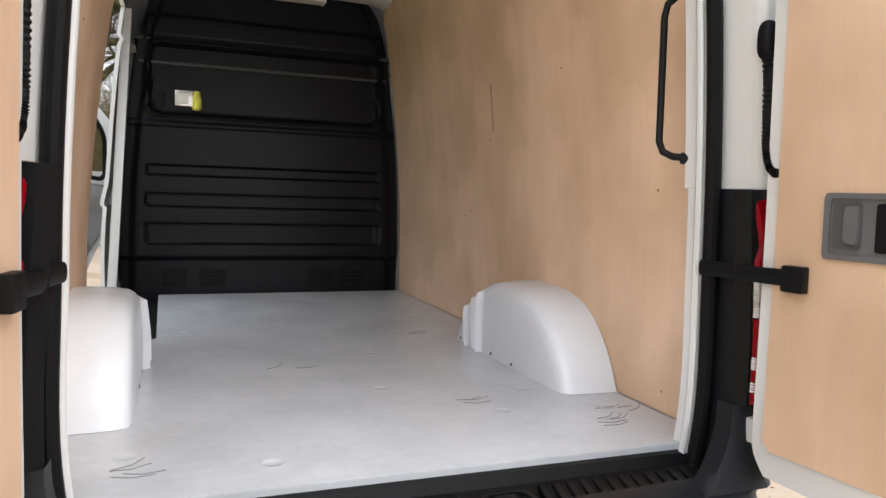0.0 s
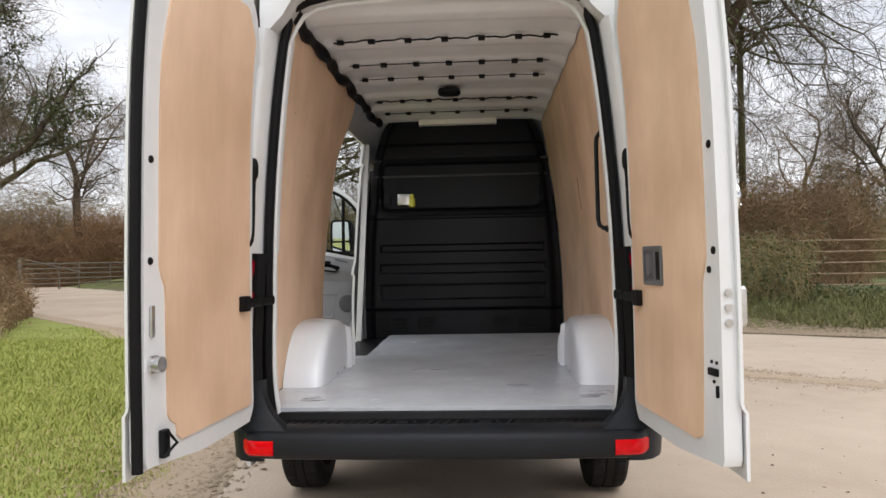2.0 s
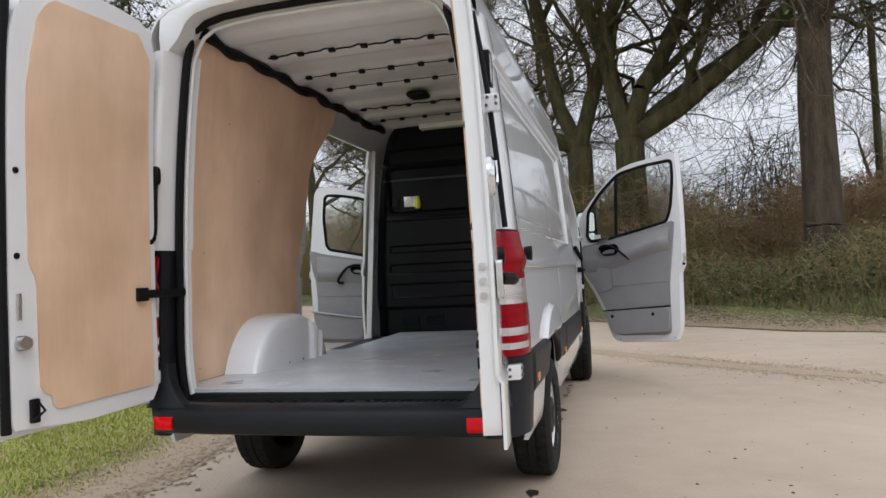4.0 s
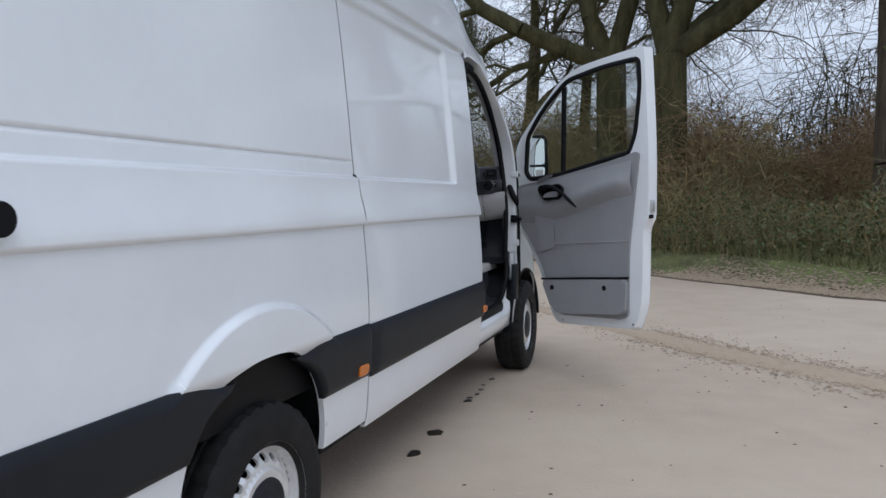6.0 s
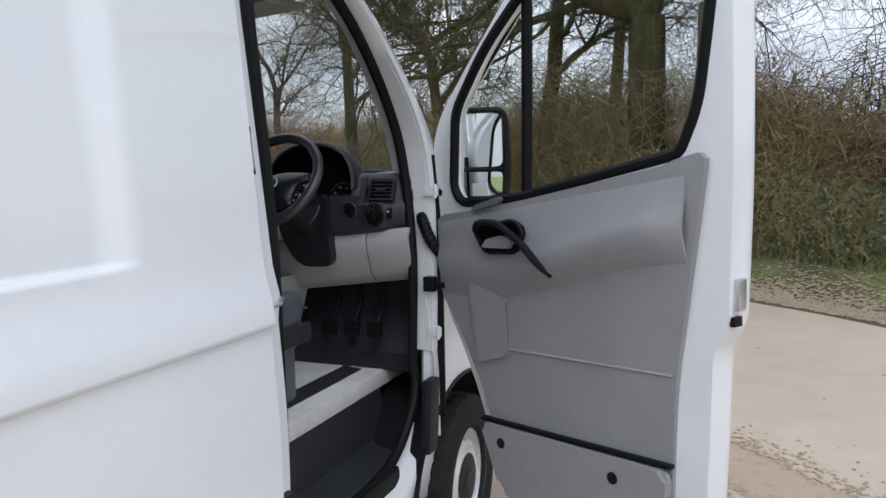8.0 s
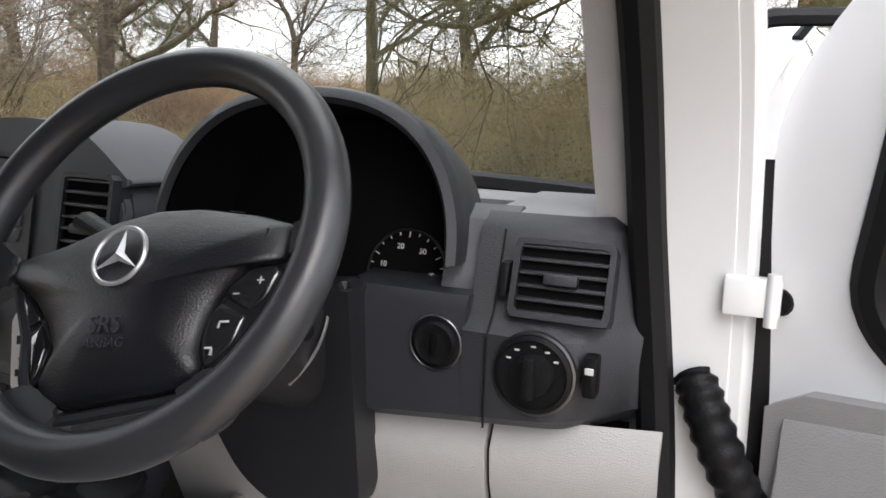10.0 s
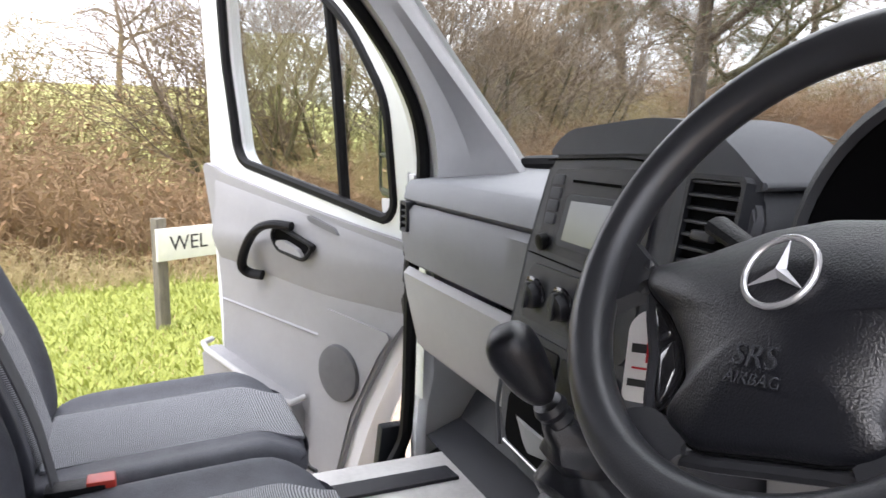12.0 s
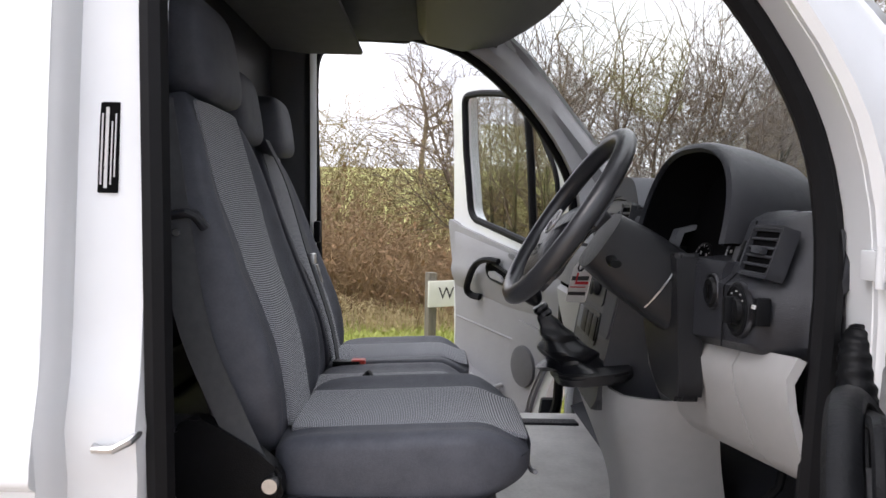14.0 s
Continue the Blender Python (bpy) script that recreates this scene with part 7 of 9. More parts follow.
# button pods in crescents beside the pad, each with two glossy rockers
PODS = (([(0.132, 0.041), (0.104, 0.040), (0.085, 0.026), (0.072, 0.002), (0.068, -0.022), (0.078, -0.049), (0.090, -0.046), (0.110, -0.025), (0.129, 0.006), (0.137, 0.030)],
         ([(0.128, 0.037), (0.106, 0.036), (0.089, 0.024), (0.081, 0.014), (0.112, -0.001), (0.125, 0.010), (0.132, 0.028)], [(0.079, 0.010), (0.110, -0.005), (0.105, -0.024), (0.089, -0.042), (0.081, -0.044), (0.073, -0.021), (0.074, -0.002)]),
         [(0.137, 0.036), (0.140, 0.026), (0.134, 0.002), (0.115, -0.029), (0.095, -0.050)]),
        ([(-0.122, 0.026), (-0.106, 0.022), (-0.082, -0.002), (-0.068, -0.024), (-0.068, -0.046), (-0.076, -0.060), (-0.085, -0.046), (-0.096, -0.014), (-0.112, 0.012)],
         ([(-0.117, 0.022), (-0.106, 0.018), (-0.088, 0.000), (-0.098, -0.008), (-0.110, 0.010)], [(-0.085, -0.004), (-0.072, -0.025), (-0.072, -0.044), (-0.077, -0.053), (-0.082, -0.044), (-0.094, -0.013)]),
         [(-0.126, 0.030), (-0.116, 0.010), (-0.100, -0.016), (-0.089, -0.048), (-0.082, -0.062)]))
for pod, keys, strip_ in PODS:
    podp = part("button_pod", prism(BM(), rounded(pod, 0.006), lambda u, w, v: sf(u, w, v), -0.012, 0.004, 0.003), PIANO, sw, "glossy black button pod")
    part("pod_edge", tube(BM(), [sf(u, 0.0035, v) for u, v in resample(rounded(pod, 0.006), 70)], 0.0009, 5, True), DARK_STEEL, podp)
    part("pod_strip", tube(BM(), [sf(u, 0.001, v) for u, v in strip_], 0.0055, 8), RIM_GREY, sw)
    for key in keys:
        bm = BM()
        c_ = np.mean(key, axis=0)
        skin(bm, [[bm.verts.new(sf(c_[0] + (u - c_[0]) * k, w, c_[1] + (v - c_[1]) * k)) for u, v in rounded(key, 0.004)] for k, w in ((1.0, 0.0), (1.0, 0.0046), (0.93, 0.0062), (0.7, 0.0074), (0.35, 0.0080))])
        part("wheel_button", bm, PIANO, podp, "shiny rocker button", sharp=50)
for um, vm, du, dv in ((0.118, 0.022, 0.003, 0.0005), (0.118, 0.022, 0.0005, 0.003), (0.099, 0.012, 0.0026, 0.0005), (0.094, -0.010, 0.004, 0.0008), (0.090, -0.013, 0.0008, 0.002), (0.085, -0.030, 0.003, 0.0008), (0.088, -0.033, 0.0008, 0.0025)):
    bm = BM()
    box(bm, (um - du, 0.0066, vm - dv), (um + du, 0.0084, vm + dv), f=lambda u, w, v: sf(u, w, v))
    part("button_mark", bm, PRINT_GREY, podp)
# emblem: ring and three arms
em = part("hub_emblem", tube(BM(), [sf(0.0242 * math.cos(t), 0.0300, 0.040 + 0.0242 * math.sin(t)) for t in np.linspace(0, 2 * math.pi, 41)[:-1]], 0.0022, 8, True), SILVER, sw, "round chrome emblem with three arms")
for t in (90, 210, 330):
    bm = BM()
    c, s = math.cos(radians(t)), math.sin(radians(t))
    tip, lft, rgt = sf(c * 0.0238, 0.0305, 0.040 + s * 0.0238), sf(-s * 0.0042, 0.0296, 0.040 + c * 0.0042), sf(s * 0.0042, 0.0296, 0.040 - c * 0.0042)
    vs = [bm.verts.new(q) for q in (tip, lft, sf(0, 0.0345, 0.040), rgt, sf(-c * 0.003, 0.0292, 0.040 - s * 0.003))]
    for q in ((0, 1, 2), (0, 2, 3), (2, 1, 4), (2, 4, 3), (0, 3, 4, 1)):
        bm.faces.new([vs[i] for i in q])
    part("emblem_arm", bm, SILVER, em, smooth=False)
for k, (um, vm, du, dv) in enumerate(((0.110, 0.057, 0.006, 0.0005), (0.110, 0.053, 0.005, 0.0005), (0.119, 0.056, 0.0006, 0.006))):
    bm = BM()
    box(bm, (um - du, 0.012, vm - dv), (um + du, 0.0150, vm + dv), f=lambda u, w, v: sf(u, w, v))
    part("debossed_mark", bm, DASH, hub)
text_part("hub_lettering", "SRS", 0.021, facing(sf(0.004, 0.0288, -0.017), a * TC + b * TS, b * TC - a * TS), DASH, hub, 0.0004)
text_part("hub_lettering", "AIRBAG", 0.011, facing(sf(0.006, 0.0278, -0.031), a * TC + b * TS, b * TC - a * TS), DASH, hub, 0.0004)

# ---- centre console ----
con = thing("centre_console", "dark grey centre console with radio and heater knobs", "console", (0.1, 4.3, 0.86))
CX = -0.012


def cf(u, w, v):
    """The console's face, tipped back and turned a little to the driver."""
    z = float(np.interp(v, [1.10, 1.262, 1.354, 1.442, 1.535, 1.70], [1.04, 1.205, 1.310, 1.408, 1.520, 1.70]))
    return Vector((CX + u * 1.08, 4.290 - w + (z - 1.40) * 0.17 - u * 0.06, z))


outline = rounded([(-0.185, 1.33), (-0.165, 1.50), (-0.135, 1.62), (-0.09, 1.655), (0.10, 1.668), (0.20, 1.655), (0.285, 1.60), (0.275, 1.50), (0.245, 1.33), (0.235, 1.20), (-0.14, 1.20)], [0.04, 0.1, 0.06, 0.04, 0.1, 0.05, 0.04, 0.1, 0.1, 0.03, 0.06])
bm = prism(BM(), outline, lambda u, w, v: cf(u, w, v), -0.16, 0.0, 0.010)
body = part("console_body", bm, CONSOLE, con, "dark grey console surround")
bm = prism(BM(), rounded([(-0.142, 1.630), (-0.125, 1.652), (-0.09, 1.668), (0.10, 1.682), (0.20, 1.670), (0.288, 1.612), (0.268, 1.606), (0.12, 1.640)], [0.008, 0.02, 0.03, 0.1, 0.06, 0.01, 0.01, 0.05]), cf, -0.15, 0.005, 0.004)
part("console_lid", bm, CONSOLE_TOP, body, "paler grey lid over the radio")
bm = prism(BM(), rounded([(0.142, 1.352), (0.150, 1.500), (0.160, 1.628), (0.200, 1.640), (0.280, 1.592), (0.268, 1.500), (0.238, 1.352)], 0.012), cf, -0.01, 0.0045, 0.003)
part("vent_surround", bm, CONSOLE_TOP, body, "grey surround of the centre vent")
part("console_seam", tube(BM(), [cf(u, 0.0012, v) for u, v in ((-0.148, 1.624), (0.05, 1.632), (0.135, 1.628))], 0.0016, 5), GAUGE_AND_SHADE, body)
part("console_seam", tube(BM(), [cf(u, 0.0012, v) for u, v in ((-0.160, 1.492), (0.0, 1.488), (0.135, 1.486))], 0.0014, 5), GAUGE_AND_SHADE, body)
part("console_edge", tube(BM(), [cf(u, -0.002, v) for u, v in ((-0.150, 1.205), (-0.180, 1.26), (-0.184, 1.33), (-0.166, 1.50), (-0.138, 1.612))], 0.0035, 6), CONSOLE_TOP, body)
bm = prism(BM(), rounded([(-0.135, 1.50), (-0.118, 1.612), (0.125, 1.622), (0.125, 1.495)], 0.012), cf, -0.004, 0.005, 0.003)
radio = part("radio", bm, DASH, con, "black radio with a grey screen")
bm = prism(BM(), rounded([(-0.075, 1.512), (-0.062, 1.580), (0.062, 1.582), (0.060, 1.510)], 0.004), cf, 0.003, 0.009, 0.002)
part("screen_frame", bm, CONSOLE_TOP, radio)
bm = prism(BM(), [(-0.058, 1.520), (-0.049, 1.572), (0.048, 1.574), (0.047, 1.518)], cf, 0.008, 0.0105)
part("radio_screen", bm, SCREEN, radio, "blank grey screen")
bm = BM()
box(bm, (-0.06, 0.004, 1.596), (0.055, 0.0065, 1.600), 0, f=cf)
part("disc_slot", bm, GAUGE_AND_SHADE, radio)
for side in (-0.104, 0.094):
    for k in range(4):
        bm = BM()
        box(bm, (side - 0.014, 0.003, 1.535 + k * 0.0185), (side + 0.014, 0.008, 1.550 + k * 0.0185), 0.002, f=lambda u, w, v: cf(u + (v - 1.56) * 0.12, w, v))
        part("radio_button", bm, CONSOLE_TOP, radio)
    bm = lathe(BM(), cf(side - 0.006, 0.004, 1.512), (0, -1, -0.17), [(0.014, 0), (0.013, 0.012), (0.008, 0.014)], 24)
    part("radio_knob", bm, BLACK, radio)
bm = prism(BM(), rounded([(-0.15, 1.405), (-0.14, 1.48), (0.13, 1.48), (0.125, 1.405)], 0.012), cf, -0.004, 0.004, 0.003)
heat = part("heater_panel", bm, DASH, con, "dark heater panel with three knobs")
for u in (-0.112, -0.03, 0.052):
    bm = lathe(BM(), cf(u, 0.003, 1.442), (0, -1, -0.17), [(0.030, 0), (0.030, 0.004), (0.026, 0.006), (0.024, 0.003)], 32)
    knob = part("heater_knob", bm, PIANO, heat, "round heater knob with a glossy rim")
    bm = lathe(BM(), cf(u, 0.004, 1.442), (0, -1, -0.17), [(0.022, 0), (0.020, 0.016), (0.012, 0.018)], 28)
    box(bm, (u - 0.005, 0.018, 1.424), (u + 0.005, 0.026, 1.460), 0.003, f=cf)
    part("knob_grip", bm, DASH, knob)
bm = prism(BM(), rounded([(-0.155, 1.318), (-0.148, 1.39), (0.125, 1.39), (0.12, 1.318)], 0.012), cf, -0.004, 0.004, 0.003)
sw_row = part("switch_strip", bm, DASH, con, "row of blank switches")
for k in range(4):
    bm = BM()
    box(bm, (-0.135 + k * 0.064, 0.002, 1.328), (-0.079 + k * 0.064, 0.0075, 1.380), 0.004, f=cf)
    part("blank_switch", bm, BLACK if k else DASH_MID, sw_row)
# storage tray: no hollow is cut, its shade is the plate's near-black colour
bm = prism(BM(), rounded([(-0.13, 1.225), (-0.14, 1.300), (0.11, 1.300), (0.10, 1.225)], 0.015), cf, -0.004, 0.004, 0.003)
part("tray_shade_plate", bm, GAUGE_AND_SHADE, con, "near-black plate for the storage tray's shaded hollow")
part("tray_trim", tube(BM(), [cf(u, 0.005, v) for u, v in ((-0.128, 1.224), (0.0, 1.222), (0.10, 1.224))], 0.0025, 6), STEEL, con, "thin silver line under the tray")
tc = cf(0.232, -0.002, 1.575)
air_vent(tc.x - 0.004, tc.y - 0.017, tc.z - 0.016, 0.094, 0.135, 9, Matrix.Rotation(radians(-4), 4, "Z") @ Matrix.Rotation(radians(-10), 4, "X"))
# pale foot of the console, down to the floor
P = []
for k in np.linspace(0, 1, 14):
    z = 1.215 - (1.215 - 0.84) * k
    wl, wr = -0.16 + 0.16 * smooth(0, 0.7, k), 0.40 - 0.10 * smooth(0, 0.8, k)
    y = 4.25 + 0.07 * smooth(0.05, 0.9, k)
    P.append([(wl - 0.01, y + 0.22, z), (wl, y + 0.06, z), (wl + 0.03, y + 0.012, z), (wl + 0.08, y, z), (wr - 0.08, y, z), (wr - 0.03, y + 0.012, z), (wr, y + 0.06, z), (wr + 0.015, y + 0.20, z)])
part("console_foot", sheet(BM(), P, 0.008), TRIM_PALE, con, "pale grey console foot", sharp=60)
bm = prism(BM(), rounded([(0.09, 0.0), (0.30, 0.0), (0.30, 0.16), (0.08, 0.16)], 0.05), lambda u, w, v: (u + 0.03, 4.145 + v, 1.225 + w + v * 0.12), -0.01, 0.012, 0.006)
part("console_ledge", bm, COLUMN, con)

# ---- gear lever with its gaiter ----
gear = thing("gear_lever", "black leather gear lever with a wrinkled gaiter", "gear lever", (0.19, 4.20, 1.235))
base, top = Vector((0.216, 4.205, 1.235)), Vector((0.214, 4.090, 1.405))
bm = BM()
rings = []
for k in range(19):
    t = k / 18
    c = base.lerp(top, t * 0.72)
    r = 0.060 * (1 - t) ** 0.9 + 0.017
    fold = 1 + 0.20 * math.sin(t * 21 + 0.6 * math.sin(t * 9)) * (1 - t) ** 0.7
    rings.append([bm.verts.new(c + Vector((math.cos(q) * r * fold * (1 + 0.10 * math.sin(3 * q + t * 7)), math.sin(q) * r * fold * (1 + 0.10 * math.cos(4 * q + t * 5)), 0.006 * math.sin(5 * q + t * 9) * (1 - t)))) for q in np.linspace(0, 2 * math.pi, 33)[:-1]])
skin(bm, rings)
part("gaiter", bm, LEATHER, gear, "wrinkled black leather gaiter")
d_ = (top - base).normalized()
bm = lathe(BM(), base.lerp(top, 0.70), d_, [(0.016, 0), (0.019, 0.006), (0.016, 0.014), (0.019, 0.022), (0.016, 0.03)], 20)
part("lever_collar", bm, LEATHER, gear)
bm = BM()
e1 = d_.orthogonal().normalized()
e2 = d_.cross(e1)
pad(bm, lambda p, q, r: top + d_ * (0.020 + 0.050 * r) + e1 * (0.025 + 0.006 * r) * p + e2 * (0.025 + 0.006 * r) * q, 20, 14, 0.75)
part("gear_knob", bm, LEATHER, gear, "smooth black gear knob")
bm = tube(BM(), [(0.235 + 0.012 * math.cos(t), 4.135, 1.285 + 0.018 * math.sin(t)) for t in np.linspace(0, 2 * math.pi, 25)[:-1]], 0.002, 6, True)
solo("key_ring", bm, CHROME, "small steel key ring by the gear lever", "key ring")

# key tag hanging from the ignition; its print is a plain shape and bars
tag = thing("key_tag", "white plastic key tag with red print", "key tag", (0.297, 4.182, 1.40))
T = Matrix.Translation((0.297, 4.182, 1.442)) @ Matrix.Rotation(radians(-6), 4, "Y") @ Matrix.Rotation(radians(24), 4, "Z") @ Matrix.Rotation(radians(-16), 4, "X")


def tf(u, w, v):
    return T @ Vector((u, w, v))


bm = frame_plate(BM(), rounded([(-0.036, -0.045), (0.036, -0.045), (0.036, 0.032), (0.022, 0.046), (-0.022, 0.046), (-0.036, 0.032)], 0.008), [(0.007 * math.cos(t) - 0.004, 0.029 + 0.007 * math.sin(t)) for t in np.linspace(-2.3, 2 * math.pi - 2.3, 33)[:-1]], tf, -0.001, 0.001, 64)
part("tag_body", bm, PAPER, tag, "", smooth=False)
for u0, v0, u1, v1, m_, nm in ((-0.030, 0.003, 0.030, 0.012, PRINT_BLACK, "print_bar"), (-0.014, -0.006, 0.032, 0.000, PRINT_RED, "print_bar"), (-0.014, -0.006, -0.009, 0.020, PRINT_RED, "print_bar"), (-0.028, -0.013, 0.026, -0.011, PRINT_RED, "print_bar"), (-0.031, -0.030, 0.031, -0.023, PRINT_BLACK, "print_bar")):
    bm = BM()
    box(bm, (u0, -0.0022, v0), (u1, -0.0008, v1), f=tf)
    part(nm, bm, m_, tag)
part("tag_ring", tube(BM(), [tf(-0.004 + 0.012 * math.cos(t), 0.004 * math.sin(t), 0.038 + 0.014 * math.sin(t)) for t in np.linspace(0, 2 * math.pi, 25)[:-1]], 0.002, 6, True), RUBBER, tag)
# pedals
for x in (0.50, 0.60, 0.70):
    bm = BM()
    box(bm, (x - 0.03, 4.44, 0.97), (x + 0.03, 4.46, 1.03), 0.005)
    tube(bm, [(x, 4.46, 1.0), (x, 4.53, 1.08), (x, 4.55, 1.2)], 0.009, 8)
    solo("pedal", bm, BLACK, "black foot pedal under the dash", "pedal", group="pedals")

# ---- seats ----
def seat(name, label, xc, half, front_bottom, front_top, cushion_z, cushion_y, heads, base_w, parts_x, belt=True):
    """A cab seat: back, cushion, cloth inserts, headrests, base."""
    fb, ft = Vector((0, *front_bottom)), Vector((0, *front_top))
    up = (ft - fb).normalized()
    nrm = Vector((0, up.z, -up.y))
    length = (ft - fb).length
    s = thing(name, label, "seat", (xc, front_bottom[0], 0.862))

    def back_shape(p, q, r, x0, h):
        # p across, q through, r up
        t = (r + 1) / 2
        wide = h * (1 - 0.24 * smooth(0.62, 1.0, t) - 0.06 * smooth(0.25, 0.0, t))
        side = abs(p)
        dish = 0.030 * smooth(0.62, 0.95, side) * (1 - 0.4 * t)
        lumbar = 0.018 * math.exp(-((t - 0.28) / 0.22) ** 2)
        deep = 0.065 - 0.012 * t
        w = (q * (deep if q > 0 else 0.03)) + (dish + lumbar if q > 0 else 0)
        return Vector((x0 + wide * p, 0, 0)) + fb + up * (length * t) + nrm * (w - 0.055)
    for x0, h in parts_x:
        bm = pad(BM(), lambda p, q, r: back_shape(p, q, r, x0, h), 40, 30, 0.38)
        bk = part("backrest", bm, CLOTH_DARK, s, "dark cloth backrest with bolsters", sharp=80)
        # ribbed insert on the front of the back
        P = []
        for t in np.linspace(0.05, 0.955, 26):
            row = []
            for k in np.linspace(-1, 1, 13):
                pinch = 0.44 + 0.24 * smooth(0.30, 0.92, t)
                v = back_shape(k * pinch, 1.0, 2 * t - 1, x0, h) + nrm * (0.0035 - 0.004 * abs(k) ** 6 + 0.003 * math.cos(k * 1.5))
                row.append(v)
            P.append(row)
        part("backrest_insert", sheet(BM(), P, nrm * -0.006), CLOTH, bk, "grey ribbed cloth insert", sharp=80)

        def cush(p, q, r):
            w = h * (1 - 0.05 * smooth(0.4, 1.0, q))
            dish = 0.018 * smooth(0.62, 0.95, abs(p)) if r > 0 else 0
            nose = -0.030 * smooth(0.55, 1.0, q) if r > 0 else 0.02 * smooth(0.5, 1.0, q)
            y = (cushion_y[0] + cushion_y[1]) / 2 + (cushion_y[1] - cushion_y[0]) / 2 * q
            return Vector((x0 + w * p, y, cushion_z - 0.065 + 0.058 * r + dish + nose + 0.022 * (q + 1) / 2))
        bm = pad(BM(), cush, 40, 24, 0.36)
        cu = part("cushion", bm, CLOTH_DARK, s, "dark cloth seat cushion", sharp=80)
        P = []
        for q in np.linspace(-0.88, 0.97, 22):
            P.append([cush(k * 0.55, q, 1.0) + Vector((0, 0, 0.0035 - 0.004 * abs(k) ** 6)) for k in np.linspace(-1, 1, 13)])
        part("cushion_insert", sheet(BM(), P, (0, 0, -0.006)), CLOTH, cu, "grey ribbed cloth insert", sharp=80)
        piping = [cush(p, 0.97, 0.15) + Vector((0, 0.004, -0.004)) for p in np.linspace(-0.9, 0.9, 16)]
        part("piping", tube(BM(), piping, 0.004, 6), CARD_DARK, cu)
    for hx, hy, hz in heads:
        bm = BM()
        pad(bm, lambda p, q, r: Vector((hx + (0.125 - 0.012 * r) * p, hy - 0.015 * r + 0.052 * q, hz + 0.095 * r)), 28, 18, 0.5)
        hd = part("headrest", bm, CLOTH_DARK, s, "black padded headrest", sharp=80)
        for dx in (-0.05, 0.05):
            part("headrest_post", tube(BM(), [(hx + dx, hy, hz - 0.05), (hx + dx, hy + 0.004, hz - 0.16)], 0.007, 8), STEEL, hd)
    bm = BM()
    box(bm, (xc - base_w, cushion_y[0] + 0.03, 0.862), (xc + base_w, cushion_y[1] - 0.06, cushion_z - 0.10), 0.02)
    part("seat_base", bm, CARD_DARK, s, "dark grey seat base")
    for sx in (1, -1):
        bm = BM()
        box(bm, (xc + sx * (half + 0.0) - 0.015, cushion_y[0] - 0.08, cushion_z - 0.15), (xc + sx * half + 0.015, cushion_y[1] - 0.05, cushion_z - 0.085), 0.014)
        part("side_cover", bm, DASH, s, "dark plastic seat side cover")
    return s


driver = seat("driver_seat", "dark grey driver's seat with ribbed cloth inserts", 0.465, 0.235, (3.615, 1.165), (3.450, 1.795), 1.212, (3.60, 4.045), [(0.455, 3.42, 1.868)], 0.19, [(0.465, 0.235)])
bm = BM()
prism(bm, rounded([(3.47, 1.125), (3.47, 1.245), (3.50, 1.262), (3.525, 1.250), (3.60, 1.205), (3.635, 1.175), (3.64, 1.135), (3.62, 1.11)], 0.012), lambda u, w, v: (0.705 + w, u, v), -0.012, 0.02, 0.006)
part("recliner_cover", bm, BLACK, driver, "dark plastic recliner cover")
bm = cyl(BM(), (0.722, 3.622, 1.158), (0.742, 3.622, 1.158), 0.012, 16)
part("cover_bolt", bm, STEEL, driver, "bright bolt head")
bm = tube(BM(), [(0.712, 3.425, 1.553), (0.724, 3.46, 1.570), (0.726, 3.490, 1.575), (0.722, 3.500, 1.572), (0.712, 3.512, 1.553)], 0.013, 10, flat=0.6)
part("belt_guide", bm, DASH, driver, "dark plastic belt guide hook")
bm = cyl(BM(), (0.722, 3.474, 1.545), (0.733, 3.474, 1.545), 0.006, 12, 0.005)
part("guide_screw", bm, STEEL, driver, "small bright screw")
P = [[(x, y + o, z) for o in (-0.026, 0.024)] for x, y, z in ysec([(0.715, 3.44, 1.75), (0.725, 3.47, 1.57), (0.722, 3.50, 1.40), (0.715, 3.56, 1.25), (0.715, 3.60, 1.17)], 20)]
part("seat_belt", sheet(BM(), P, (0.0025, 0, 0)), BELT, driver, "grey seat belt webbing")
bm = tube(BM(), [(0.21, 3.66, 1.14), (0.205, 3.70, 1.185), (0.205, 3.73, 1.215)], 0.016, 8, flat=0.6)
part("belt_buckle", bm, BLACK, driver, "black belt buckle")

bench = seat("passenger_bench", "dark grey double passenger seat with ribbed cloth inserts", -0.30, 0.46, (3.555, 1.06), (3.325, 1.785), 1.122, (3.53, 3.99), [(-0.09, 3.335, 1.845), (-0.54, 3.335, 1.845)], 0.42, [(-0.08, 0.225), (-0.535, 0.225)])
P = [[(x + 0.6 * o, y, z) for o in (-0.045, 0.045)] for x, y, z in ysec([(-0.37, 3.355, 1.79), (-0.355, 3.422, 1.66), (-0.335, 3.492, 1.45), (-0.325, 3.562, 1.25), (-0.32, 3.59, 1.11)], 20)]
part("seat_belt", sheet(BM(), P, (0, 0.003, 0)), BELT, bench, "grey seat belt lying over the backrest")
bm = BM()
box(bm, (-0.358, 3.498, 1.42), (-0.312, 3.514, 1.452), 0.004)
frame_plate(bm, rounded([(-0.348, 1.365), (-0.324, 1.365), (-0.322, 1.42), (-0.35, 1.42)], 0.004), rounded([(-0.342, 1.375), (-0.330, 1.375), (-0.329, 1.398), (-0.343, 1.398)], 0.003), lambda u, w, v: (u, 3.516 + (1.42 - v) * 0.3 + w, v), 0, 0.004, 32)
part("belt_tongue", bm, STEEL, bench, "silver belt tongue")
